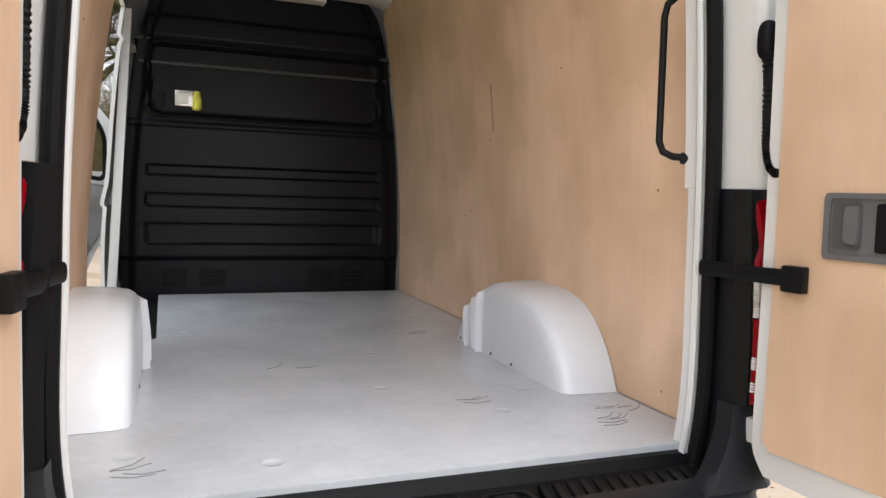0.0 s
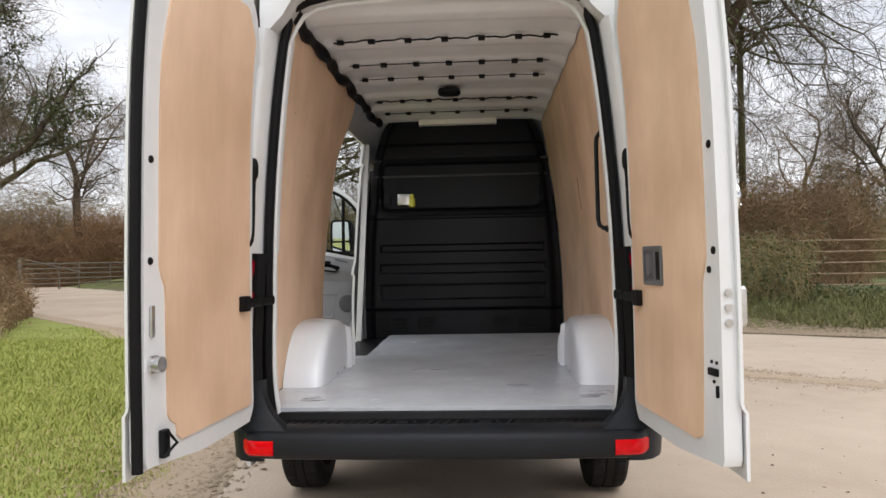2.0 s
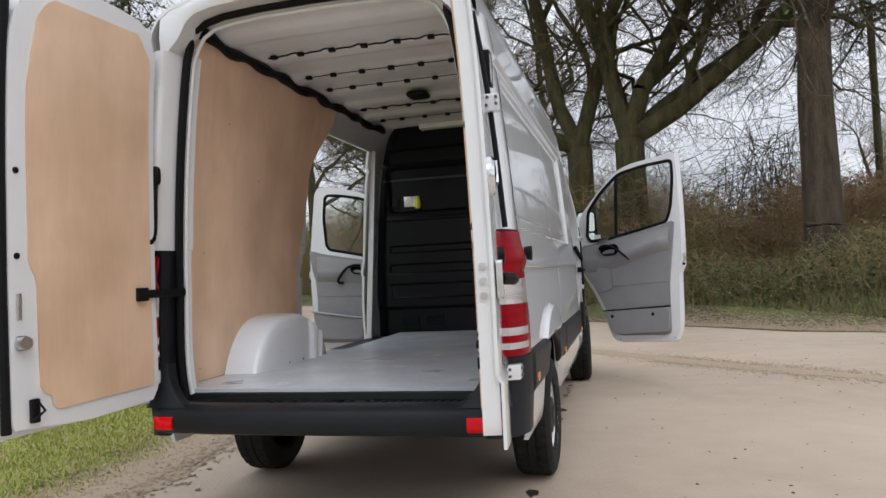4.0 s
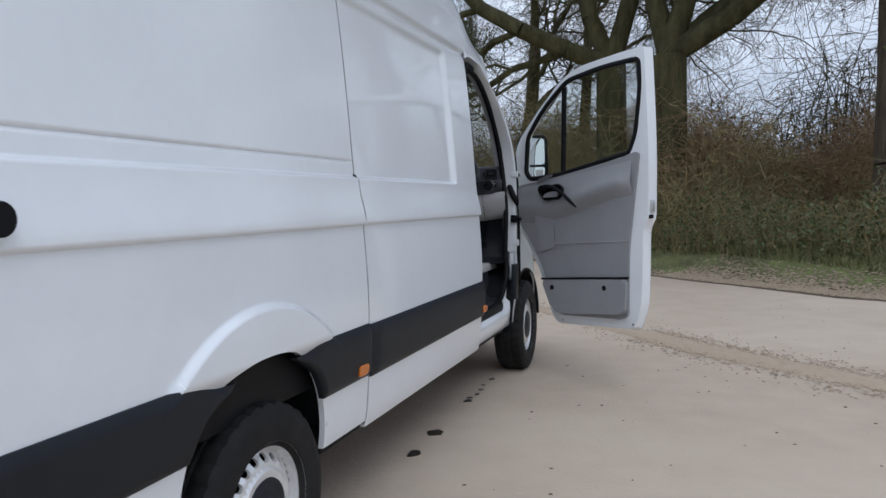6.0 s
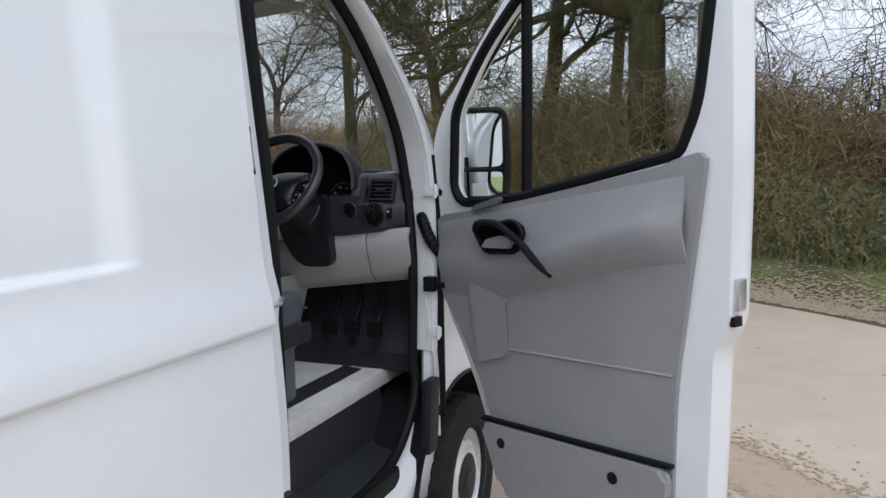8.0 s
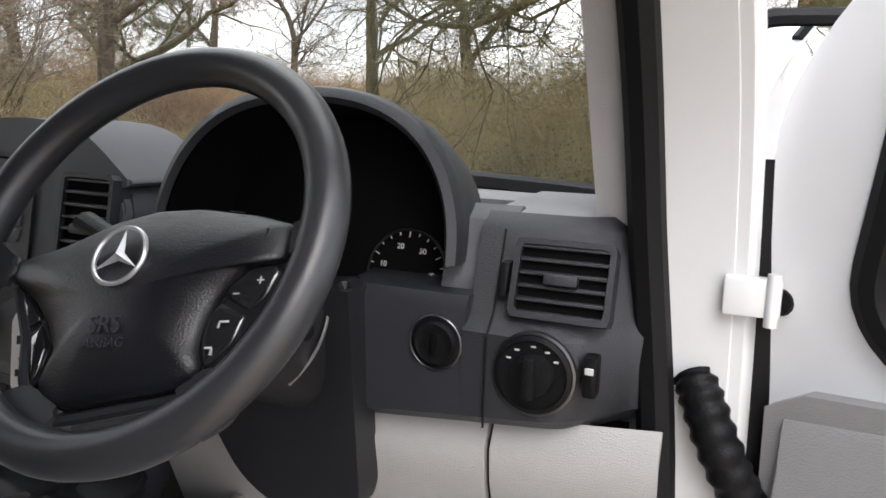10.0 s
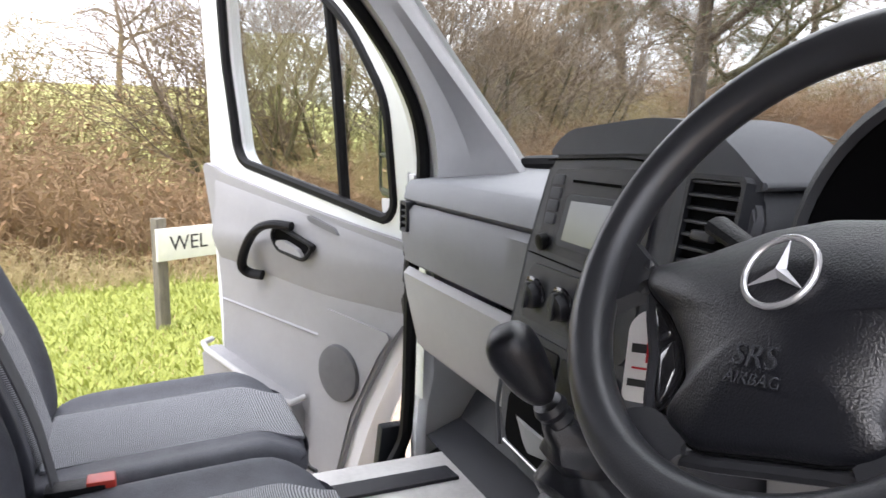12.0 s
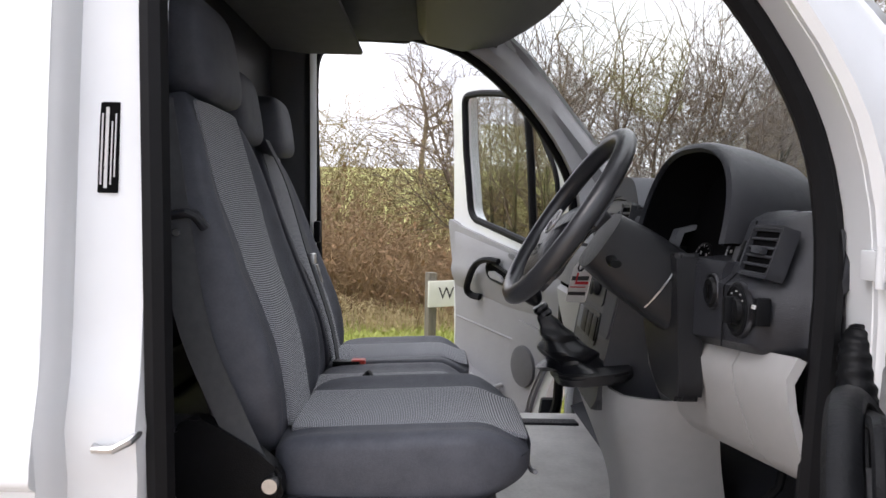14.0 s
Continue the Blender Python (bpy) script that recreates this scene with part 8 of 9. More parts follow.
for x in (-0.30,):
    bm = BM()
    box(bm, (x - 0.020, 3.575, 1.085), (x + 0.020, 3.66, 1.138), 0.008)
    bk = part("belt_buckle", bm, BLACK, bench, "black buckle with a red button")
    bm = BM()
    box(bm, (x - 0.017, 3.632, 1.110), (x + 0.017, 3.672, 1.142), 0.004)
    part("release_button", bm, SEATBELT_RED, bk, "red release button")
bm = BM()
box(bm, (-0.865, 3.425, 1.46), (-0.825, 3.45, 1.54), 0.008)
solo("belt_anchor", bm, BLACK, "black belt anchor on the door post", "belt anchor")

# ---- ground, road and verges ----
NEAR = [(-1.6, -40), (-1.5, -8), (-1.48, 0), (-1.58, 1.2), (-1.8, 2.4), (-2.5, 4.4), (-4.4, 7.6), (-8.0, 12.1), (-14.3, 18.2), (-30, 33), (-70, 70)]
FAR = [(60, -40), (60, -8), (60, 0), (50, 4), (30, 6.5), (14, 7.6), (6.4, 8.3), (4.0, 9.5), (1.5, 11.9), (-21.0, 35.8), (-60, 76)]


def side_of(line, x, y):
    """Signed distance to an open line: positive on its left as one goes along it."""
    best, sign = 1e9, 1
    for (x0, y0), (x1, y1) in zip(line, line[1:]):
        dx, dy = x1 - x0, y1 - y0
        t = max(0, min(1, ((x - x0) * dx + (y - y0) * dy) / (dx * dx + dy * dy)))
        q = math.hypot(x - x0 - t * dx, y - y0 - t * dy)
        if q < best - 1e-9:
            best, sign = q, 1 if dx * (y - y0) - dy * (x - x0) > 0 else -1
    return best * sign


def ground_z(x, y):
    left, far = side_of(NEAR, x, y), -side_of(FAR, x, y)
    if left > 0:
        z = -0.05 + 0.11 * smooth(0, 0.7, left) + 0.02 * noise.noise((x * 0.6, y * 0.6, 0)) * smooth(0.3, 1.2, left)
        return z + 0.10 * max(0.0, min(60.0, -x - 13)) * smooth(3, 10, left) * smooth(40, 12, y)
    if far > 0 and y > 5:
        return -0.05 + 0.50 * smooth(0.0, 2.6, far) + 0.05 * noise.noise((x * 0.7, y * 0.7, 3)) * smooth(0.3, 1.2, far)
    return -0.05


gx = sorted({round(v, 2) for v in [*np.arange(-12, 12.01, 0.35), *np.arange(-40, 40, 1.6), *np.arange(-220, 221, 15)]})
gy = sorted({round(v, 2) for v in [*np.arange(-4, 20.01, 0.35), *np.arange(-20, 60, 1.6), *np.arange(-220, 221, 15)]})
verts = [(x, y, ground_z(x, y)) for y in gy for x in gx]
faces = [(j * len(gx) + i, j * len(gx) + i + 1, (j + 1) * len(gx) + i + 1, (j + 1) * len(gx) + i) for j in range(len(gy) - 1) for i in range(len(gx) - 1)]
me = bpy.data.meshes.new("ground")
me.from_pydata(verts, [], faces)
me.shade_smooth()
for m in (GRASSY, VERGE, FIELD):
    me.materials.append(m)
for q in me.polygons:
    c = q.center
    far = -side_of(FAR, c.x, c.y)
    if far > -0.3 and c.y > 5:
        q.material_index = 1
    elif c.x < -16 and c.y < 34:
        q.material_index = 2
tagged(new("ground", me), "short green grass and bare earth beside the road", "ground", kind="structure")

# one road sheet, from the lay-by under the van to the bend
rows = []
def along(line, n):
    out = []
    for a, b in zip(line, line[1:]):
        out += [(a[0] + (b[0] - a[0]) * i / n, a[1] + (b[1] - a[1]) * i / n) for i in range(n)]
    return out + [line[-1]]
for a, b in zip(along(NEAR, 6), along(FAR, 6)):
    rows.append([(a[0] + (b[0] - a[0]) * k / 24, a[1] + (b[1] - a[1]) * k / 24, 0.0) for k in range(25)])
bm = sheet(BM(), rows, (0, 0, -0.12))
solo("road", bm, TARMAC, "pale dusty tarmac road with worn patches", "road", kind="structure", smooth=False)


def soup(name, verts, faces, mat, label, category, kind="stuff", smooth_it=False):
    me = bpy.data.meshes.new(name)
    me.from_pydata(verts, [], faces)
    me.materials.append(mat)
    if smooth_it:
        me.shade_smooth()
    ob = new(name, me)
    WORLD_OF[ob.name] = Matrix()
    return tagged(ob, label, category, kind=kind) if label else ob


def sticks(P, Q, r0, r1, n=3):
    """Vertices and faces of many tapered sticks."""
    P, Q = np.asarray(P, float), np.asarray(Q, float)
    r0, r1 = np.asarray(r0, float)[:, None], np.asarray(r1, float)[:, None]
    d = Q - P
    d /= np.maximum(np.linalg.norm(d, axis=1, keepdims=True), 1e-9)
    ref = np.where(np.abs(d[:, 2:3]) < 0.9, [[0, 0, 1.0]], [[1.0, 0, 0]])
    a = np.cross(d, ref)
    a /= np.maximum(np.linalg.norm(a, axis=1, keepdims=True), 1e-9)
    b = np.cross(d, a)
    rings = []
    for c, r in ((P, r0), (Q, r1)):
        for k in range(n):
            t = 2 * math.pi * k / n
            rings.append(c + r * (a * math.cos(t) + b * math.sin(t)))
    V = np.stack(rings, 1).reshape(-1, 3)
    base = np.arange(len(P))[:, None] * 2 * n
    F = np.concatenate([base + np.array([[k, (k + 1) % n, n + (k + 1) % n, n + k]]) for k in range(n)])
    return V, F


def leaves(C, size, rng):
    """Small bent quads with any turn, at the points C."""
    n = len(C)
    a = rng.normal(size=(n, 3))
    a /= np.linalg.norm(a, axis=1, keepdims=True)
    b = np.cross(a, rng.normal(size=(n, 3)))
    b /= np.maximum(np.linalg.norm(b, axis=1, keepdims=True), 1e-9)
    s = size * rng.uniform(0.6, 1.3, (n, 1))
    V = np.stack([C - a * s, C + b * s * 0.55, C + a * s, C - b * s * 0.55], 1).reshape(-1, 3)
    F = np.arange(n * 4).reshape(-1, 4)
    return V, F


def grow(rng, base, height, r, lean=(0, 0), fork=0.35, depth=6, spread=0.75, twist=0.28, limbs=None, droop=0.02):
    """Segments of a bare tree: start, end, radii, level."""
    out = []

    def branch(p, d, length, rad, level):
        steps = max(3, int(6 - level * 0.5))
        seg = length / steps
        for i in range(steps):
            d = d + rng.normal(size=3) * twist * (0.35 if level == 0 else 1.0) * (0.5 + 0.12 * level)
            d[2] += 0.06 - droop * level
            d /= np.linalg.norm(d)
            q = p + d * seg
            r1 = rad * (1 - 0.42 / steps) if level else rad * (1 - 0.30 / steps)
            out.append((p, q, rad, r1, level))
            p, rad = q, r1
            if level < depth and (level > 0 or i >= steps * fork):
                for _ in range(1 if level < 2 else rng.integers(1, 3)):
                    if rng.random() < 0.85:
                        side = rng.normal(size=3)
                        side -= d * side.dot(d)
                        side /= np.linalg.norm(side)
                        nd = d * (1 - spread * 0.55) + side * spread * rng.uniform(0.7, 1.2)
                        branch(p, nd / np.linalg.norm(nd), length * rng.uniform(0.48, 0.72), rad * rng.uniform(0.42, 0.62), level + 1)
        if level < depth:
            branch(p, d, length * 0.6, rad * 0.85, level + 1)
    b = np.array(base, float)
    if limbs is None:
        branch(b, np.array([lean[0], lean[1], 1.0]), height * 0.45, r, 0)
    else:
        top = b + np.array([0, 0, height * 0.235])
        out.append((b - [0, 0, 0.2], b + [0, 0, 0.5], r * 1.25, r, 0))
        out.append((b + [0, 0, 0.5], top, r, r * 0.95, 0))
        for lx, ly, lz, k in limbs:
            branch(top, np.array([lx, ly, lz]), height * 0.33 * k, r * 0.62, 1)
    return out


def tree(name, seed, base, height, r, label, bark=BARK, twig=TWIG, ivy=0, thick=1.0, **kw):
    rng = np.random.default_rng(seed)
    segs = grow(rng, base, height, r, **kw)
    ob = thing(name, label, "tree", base, group="trees")
    for kind, lo, hi, n, mat in (("trunk", 0, 2, 10, bark), ("branchwork", 2, 4, 6, bark), ("crown", 4, 99, 3, twig)):
        S = [s for s in segs if lo <= s[4] < hi]
        if not S:
            continue
        V, F = sticks([s[0] for s in S], [s[1] for s in S], [max(s[2], 0.004) * (1 if kind != "crown" else thick) for s in S], [max(s[3], 0.0035) * (1 if kind != "crown" else thick) for s in S], n)
        q = soup(kind, V.tolist(), F.tolist(), mat, "", "", smooth_it=kind != "crown")
        q.parent = ob
        q.matrix_parent_inverse = WORLD_OF[ob.name].inverted()
        if kind != "trunk":
            q["kind"] = "stuff"
    if ivy:
        S = [s for s in segs if s[4] <= 3]
        idx = rng.integers(0, len(S), ivy)
        t = rng.random((ivy, 1))
        C = np.array([S[i][0] for i in idx]) * (1 - t) + np.array([S[i][1] for i in idx]) * t
        C += rng.normal(size=(ivy, 3)) * (0.10 + np.array([S[i][2] for i in idx])[:, None] * 0.9)
        V, F = leaves(C, 0.055, rng)
        q = soup("ivy", V.tolist(), F.tolist(), LEAF, "", "")
        q.parent = ob
        q.matrix_parent_inverse = WORLD_OF[ob.name].inverted()
        q["kind"] = "stuff"
        q["label"] = "dark green ivy"
    return ob


def thicket(name, seed, line, depth, height, count, mat, label, category="hedge", rad=0.007, leafy=0, leaf_mat=LEAF_DRY, arch_=0.6, zoff=0.0):
    """A tangled hedge of many arching stems along a line."""
    rng = np.random.default_rng(seed)
    L = np.array(line, float)
    cum = np.r_[0, np.cumsum(np.hypot(*np.diff(L, axis=0).T))]
    s = rng.uniform(0, cum[-1], count)
    x, y = np.interp(s, cum, L[:, 0]), np.interp(s, cum, L[:, 1])
    tx, ty = np.gradient(L[:, 0]), np.gradient(L[:, 1])
    nx, ny = -np.interp(s, cum, ty), np.interp(s, cum, tx)
    nn = np.maximum(np.hypot(nx, ny), 1e-6)
    off = rng.uniform(-0.5, 0.5, count) * depth
    x, y = x + nx / nn * off, y + ny / nn * off
    z = np.array([ground_z(a, b) for a, b in zip(x, y)]) + zoff
    wave = 0.72 + 0.28 * np.sin(s * 0.9 + seed) * np.sin(s * 0.37 + 1)
    h = height * wave * rng.uniform(0.35, 1.0, count) * (1 - 0.5 * (np.abs(off) / (depth * 0.5)) ** 2)
    p = np.c_[x, y, z - 0.03]
    az = rng.uniform(0, 2 * math.pi, count)
    reach = h * arch_ * rng.uniform(0.2, 1.0, count)
    P, Q, R0, R1 = [], [], [], []
    prev = p
    for k in range(1, 6):
        t = k / 5
        q = p + np.c_[np.cos(az) * reach * t**1.5, np.sin(az) * reach * t**1.5, h * (1.25 * t - 0.35 * t**3)] + rng.normal(size=(count, 3)) * 0.035 * h[:, None]
        P.append(prev), Q.append(q)
        R0.append(rad * (1.1 - 0.16 * (k - 1)) * np.ones(count)), R1.append(rad * (1.1 - 0.16 * k) * np.ones(count))
        if k >= 2:
            for _ in range(2):
                e = q + rng.normal(size=(count, 3)) * 0.13 * h[:, None] * [1, 1, 0.8]
                P.append(q), Q.append(e), R0.append(rad * 0.55 * np.ones(count)), R1.append(rad * 0.25 * np.ones(count))
        prev = q
    V, F = sticks(np.concatenate(P), np.concatenate(Q), np.concatenate(R0), np.concatenate(R1), 3)
    ob = soup(name, V.tolist(), F.tolist(), mat, label, category)
    if leafy:
        C = np.concatenate(Q)
        C = C[rng.integers(0, len(C), leafy)] + rng.normal(size=(leafy, 3)) * 0.06
        V, F = leaves(C, 0.035, rng)
        q = soup("leaves", V.tolist(), F.tolist(), leaf_mat, "", "")
        q.parent = ob
        q["kind"] = "stuff"
    return ob


# tall hedge behind the far verge, low brambles at its foot, and the bramble bank beside the grass
thicket("far_hedge", 1, [(34, 25), (18, 24.0), (9.8, 21.5), (6.4, 16.2), (2.6, 15.6)], 3.0, 3.4, 7000, OLIVE, "tangled olive-brown hedge behind the verge", rad=0.011, leafy=22000, leaf_mat=LEAF)
thicket("road_hedge", 10, [(3.2, 14.8), (-4.0, 22.5), (-20, 40.5)], 3.4, 5.2, 7000, OLIVE, "tall tangled brown hedge along the road", rad=0.012, leafy=16000, leaf_mat=LEAF)
thicket("brown_hedge", 40, [(1.8, 16.4), (4.4, 15.9), (7.6, 16.6), (10.4, 18.6)], 2.8, 4.3, 6500, BRAMBLE, "dense brown bramble hedge under the oaks", rad=0.010, leafy=16000, leaf_mat=LEAF_DRY)
thicket("low_brambles", 21, [(26, 10.4), (16, 10.8), (8.5, 11.0), (6.4, 11.4)], 2.0, 0.42, 2600, OLIVE, "low brambles before the field fence", rad=0.006, leafy=16000, leaf_mat=LEAF)
thicket("verge_brambles", 2, [(6.6, 11.4), (5.2, 12.0), (2.4, 14.4), (-5.0, 21.8)], 2.0, 1.9, 4600, OLIVE, "low dark brambles at the foot of the hedge", rad=0.006, leafy=34000, leaf_mat=LEAF)
thicket("bramble_bank", 3, [(-8.6, -7), (-8.8, -1), (-9.2, 4), (-10.5, 9), (-13.5, 14.5), (-19, 20)], 3.6, 2.3, 9500, BRAMBLE, "brown bramble thicket beyond the grass", rad=0.008, leafy=26000)
thicket("dead_grass", 4, [(-7.0, -7), (-7.1, -1), (-7.5, 4), (-8.9, 9), (-12.5, 13.5)], 0.9, 0.85, 6000, STRAW, "straw-coloured dead grass along the thicket", "dead grass", rad=0.004, arch_=0.8)
thicket("far_wood", 7, [(40, 30), (22, 29), (13, 27), (7, 22.5), (0, 25), (-8, 33), (-24, 50)], 5.0, 6.4, 4200, MOSSBARK, "dense bare saplings behind the hedge", "wood", rad=0.022, arch_=0.25, leafy=12000, leaf_mat=LEAF)
thicket("left_scrub", 5, [(-13, -2), (-13.0, 5), (-14.5, 11), (-19, 17), (-26, 25)], 3.0, 5.2, 3200, OLIVE, "tall bare scrub behind the brambles", rad=0.012, leafy=9000, leaf_mat=LEAF_DRY)
thicket("red_bush", 6, [(-36, 38), (-30, 43), (-24, 45.5), (-16, 48.5)], 4.0, 6.6, 6500, LEAF_DRY, "rusty brown bushes behind the gate", rad=0.018, leafy=42000)
thicket("green_scrub", 41, [(-37, 42), (-31, 47), (-24, 50), (-16, 53)], 4.0, 9.0, 3600, OLIVE, "olive scrub behind the rusty bushes", rad=0.02, leafy=26000, leaf_mat=LEAF)

thicket("bend_wood", 8, [(-31, 45), (-35, 37), (-37, 30), (-36, 24), (-31, 20)], 7.0, 8.5, 4600, BRAMBLE, "dense brown wood closing the bend of the road", "wood", rad=0.03, arch_=0.3, leafy=24000, leaf_mat=LEAF_DRY)
thicket("bend_scrub", 9, [(-30, 38.5), (-32, 33), (-33, 27), (-32, 22.5), (-27.5, 18.5)], 3.0, 3.4, 3600, OLIVE, "low olive scrub at the foot of the wood", rad=0.014, leafy=16000, leaf_mat=LEAF)

tree("oak_tree", 11, (1.65, 15.6, 0.4), 17, 0.40, "large bare oak with mossy trunk", MOSSBARK, MOSSBARK, limbs=[(-0.30, 0.10, 0.95, 1.15), (0.12, 0.1, 1.0, 1.15), (0.85, -0.30, 0.50, 1.25), (0.45, 0.4, 0.8, 1.0)], depth=6)
tree("oak_tree", 25, (0.35, 16.3, 0.4), 17, 0.36, "leaning bare oak with mossy trunk", MOSSBARK, MOSSBARK, limbs=[(-0.42, 0.05, 0.9, 1.1), (0.10, 0.1, 1.0, 1.15), (-0.85, -0.1, 0.50, 1.0)], depth=6)
tree("oak_tree", 12, (5.4, 12.9, 0.45), 18, 0.40, "large bare oak with ivy low on its trunk", BARK, BARK, ivy=2600, fork=0.45, depth=5, spread=0.85)
tree("ash_tree", 13, (-3.4, 22.8, 0.4), 13, 0.26, "bare spreading tree behind the hedge", MOSSBARK, depth=5)
tree("ivy_tree", 14, (-8.2, 27.2, 0.4), 12, 0.25, "ivy-clad tree behind the hedge", MOSSBARK, ivy=16000, depth=5)
tree("ash_tree", 15, (-13.4, 30.0, 0.4), 14, 0.30, "bare tree with heavy limbs behind the hedge", MOSSBARK, depth=5)
tree("ivy_tree", 16, (-35.5, 45.0, 0.6), 17, 0.40, "dark ivy-clad tree behind the bend", BARK, ivy=30000, depth=5)
tree("ivy_tree", 26, (-27.5, 25.0, 0.6), 12, 0.30, "dark ivy-clad tree before the wood", BARK, ivy=22000, depth=5)
tree("ash_tree", 27, (-24.5, 26.5, 0.5), 14, 0.33, "bare tree with heavy limbs before the wood", MOSSBARK, depth=5, limbs=[(-0.8, 0.2, 0.5, 1.0), (0.9, -0.1, 0.45, 1.1), (0.1, 0.2, 1.0, 1.1)])
tree("ivy_tree", 42, (-16.8, 19.4, 0.5), 13, 0.26, "ivy-clad tree leaning over the road", BARK, ivy=15000, depth=5, lean=(0.12, 0.05))
tree("far_tree", 28, (-27, 44, 0.6), 15, 0.3, "bare tree behind the gate", BARK, depth=5)
tree("ash_tree", 30, (-2.0, 26.5, 0.4), 15, 0.24, "bare tree in the wood behind the hedge", MOSSBARK, depth=5)
tree("far_tree", 20, (-34, 10, 2.0), 9, 0.16, "small bare tree far across the field", TWIG, depth=5)
tree("far_tree", 31, (-46, 3, 3.2), 10, 0.2, "small bare tree far across the field", TWIG, depth=5)
tree("far_tree", 32, (-50, -8, 3.6), 10, 0.2, "small bare tree far across the field", TWIG, depth=5)
tree("oak_tree", 61, (7.3, -19.5, 0.0), 15, 0.34, "bare oak behind the lay-by, seen in the mirror", BARK, depth=5)
tree("far_tree", 21, (16.0, 46, 0.4), 11, 0.2, "small bare tree far across the field", TWIG, depth=5)
tree("far_tree", 33, (20.5, 44, 0.4), 12, 0.2, "small bare tree far across the field", TWIG, depth=5)
tree("far_tree", 34, (26, 47, 0.4), 11, 0.2, "small bare tree far across the field", TWIG, depth=5)
tree("far_tree", 22, (21, 34, 0.4), 11, 0.18, "bare tree beyond the field fence", BARK, depth=5)


def hazel(seed, base, height, stems, label):
    """A bare shrub of many stems that fan out from one root."""
    rng = np.random.default_rng(seed)
    ob = thing("hazel_shrub", label, "shrub", base, group="bare shrubs")
    segs = []
    for k in range(stems):
        az = 2 * math.pi * (k + rng.random()) / stems
        tilt = rng.uniform(0.15, 0.85)
        segs += grow(rng, (base[0] + 0.3 * math.cos(az), base[1] + 0.3 * math.sin(az), base[2]), height * rng.uniform(0.75, 1.1), 0.045, lean=(tilt * math.cos(az), tilt * math.sin(az)), fork=0.3, depth=3, spread=0.6, twist=0.16)
    for kind, lo, hi, n in (("stem_clump", 0, 1, 6), ("crown", 1, 99, 3)):
        S = [q for q in segs if lo <= q[4] < hi]
        V, F = sticks([q[0] for q in S], [q[1] for q in S], [max(q[2], 0.006) for q in S], [max(q[3], 0.005) for q in S], n)
        q = soup(kind, V.tolist(), F.tolist(), TWIG if kind == "crown" else MOSSBARK, "", "")
        q["kind"] = "stuff"
        q.parent = ob
        q.matrix_parent_inverse = WORLD_OF[ob.name].inverted()
    return ob


for k, (x, y, h) in enumerate(((-11.6, 5.4, 5.6), (-12.4, 7.4, 6.4), (-13.4, 9.6, 7.0), (-15.0, 12.2, 7.4), (-17.0, 14.6, 7.4), (-19.5, 17.0, 7.0))):
    hazel(50 + k, (x, y, ground_z(x, y)), h, 11, "bare many-stemmed shrub rising out of the thicket")
bm = cyl(BM(), (9.9, 24, 0.3), (9.9, 24, 9.6), 0.14, 12, 0.11)
solo("telegraph_pole", bm, MOSSBARK, "weathered wooden pole behind the hedge", "pole")


# ---- verges, gravel and litter ----
def band(name, line, d0, d1, mat, label, lift, n=6, seed=0, kind="structure", wob=0.12):
    """A thin strip that runs along a line, between two distances to its left, with a ragged edge."""
    pts = along(line, 24)
    P = []
    for i, (x, y) in enumerate(pts):
        x1, y1 = pts[min(i + 1, len(pts) - 1)]
        x0, y0 = pts[max(i - 1, 0)]
        L = max(math.hypot(x1 - x0, y1 - y0), 1e-6)
        nx, ny = -(y1 - y0) / L, (x1 - x0) / L
        row = []
        for k in range(n + 1):
            d = d0 + (d1 - d0) * k / n
            d += wob * noise.noise((x * 0.9, y * 0.9, seed + k * 0.3)) * (1.6 if k in (0, n) else 0.6)
            px, py = x + nx * d, y + ny * d
            hump = math.sin(math.pi * k / n)
            row.append((px, py, max(ground_z(px, py), -0.004) + lift * (0.15 + 0.85 * hump)))
        P.append(row)
    return tagged(part(name, sheet(BM(), P, (0, 0, -0.05)), mat), label, name.replace("_", " "), kind=kind)


FAR_NEAR = FAR[3:10]
band("leaf_mould", FAR_NEAR, -0.55, 0.10, MUD, "dark leaf mould along the road edge", 0.018, seed=1)
band("gravel_edge", NEAR[1:9], -0.15, 0.58, GRAVEL, "loose gravel and leaves along the grass edge", 0.016, seed=2)
band("gravel_ridge", [(9, 2.2), (5.5, 3.3), (3.6, 4.65), (2.6, 5.5), (1.8, 6.3), (-3, 11.5)], -0.20, 0.20, GRAVEL, "low ridge of grit left on the tarmac", 0.02, seed=3, wob=0.10)


def scatter(name, seed, spots, size, mat, label, category):
    """Loose pebbles and leaf scraps lying about, as small low stones."""
    rng = np.random.default_rng(seed)
    V, F = [], []
    for x, y, z in spots:
        s = size * rng.uniform(0.35, 1.3)
        t = rng.uniform(0, 6.3)
        k = len(V)
        for q in range(5):
            r = s * rng.uniform(0.6, 1.1)
            V.append((x + r * math.cos(t + q * 1.257), y + r * math.sin(t + q * 1.257), z + 0.001))
        V.append((x + rng.normal() * s * 0.2, y + rng.normal() * s * 0.2, z + s * rng.uniform(0.25, 0.6)))
        F += [(k + q, k + (q + 1) % 5, k + 5) for q in range(5)]
    return soup(name, V, F, mat, label, category)


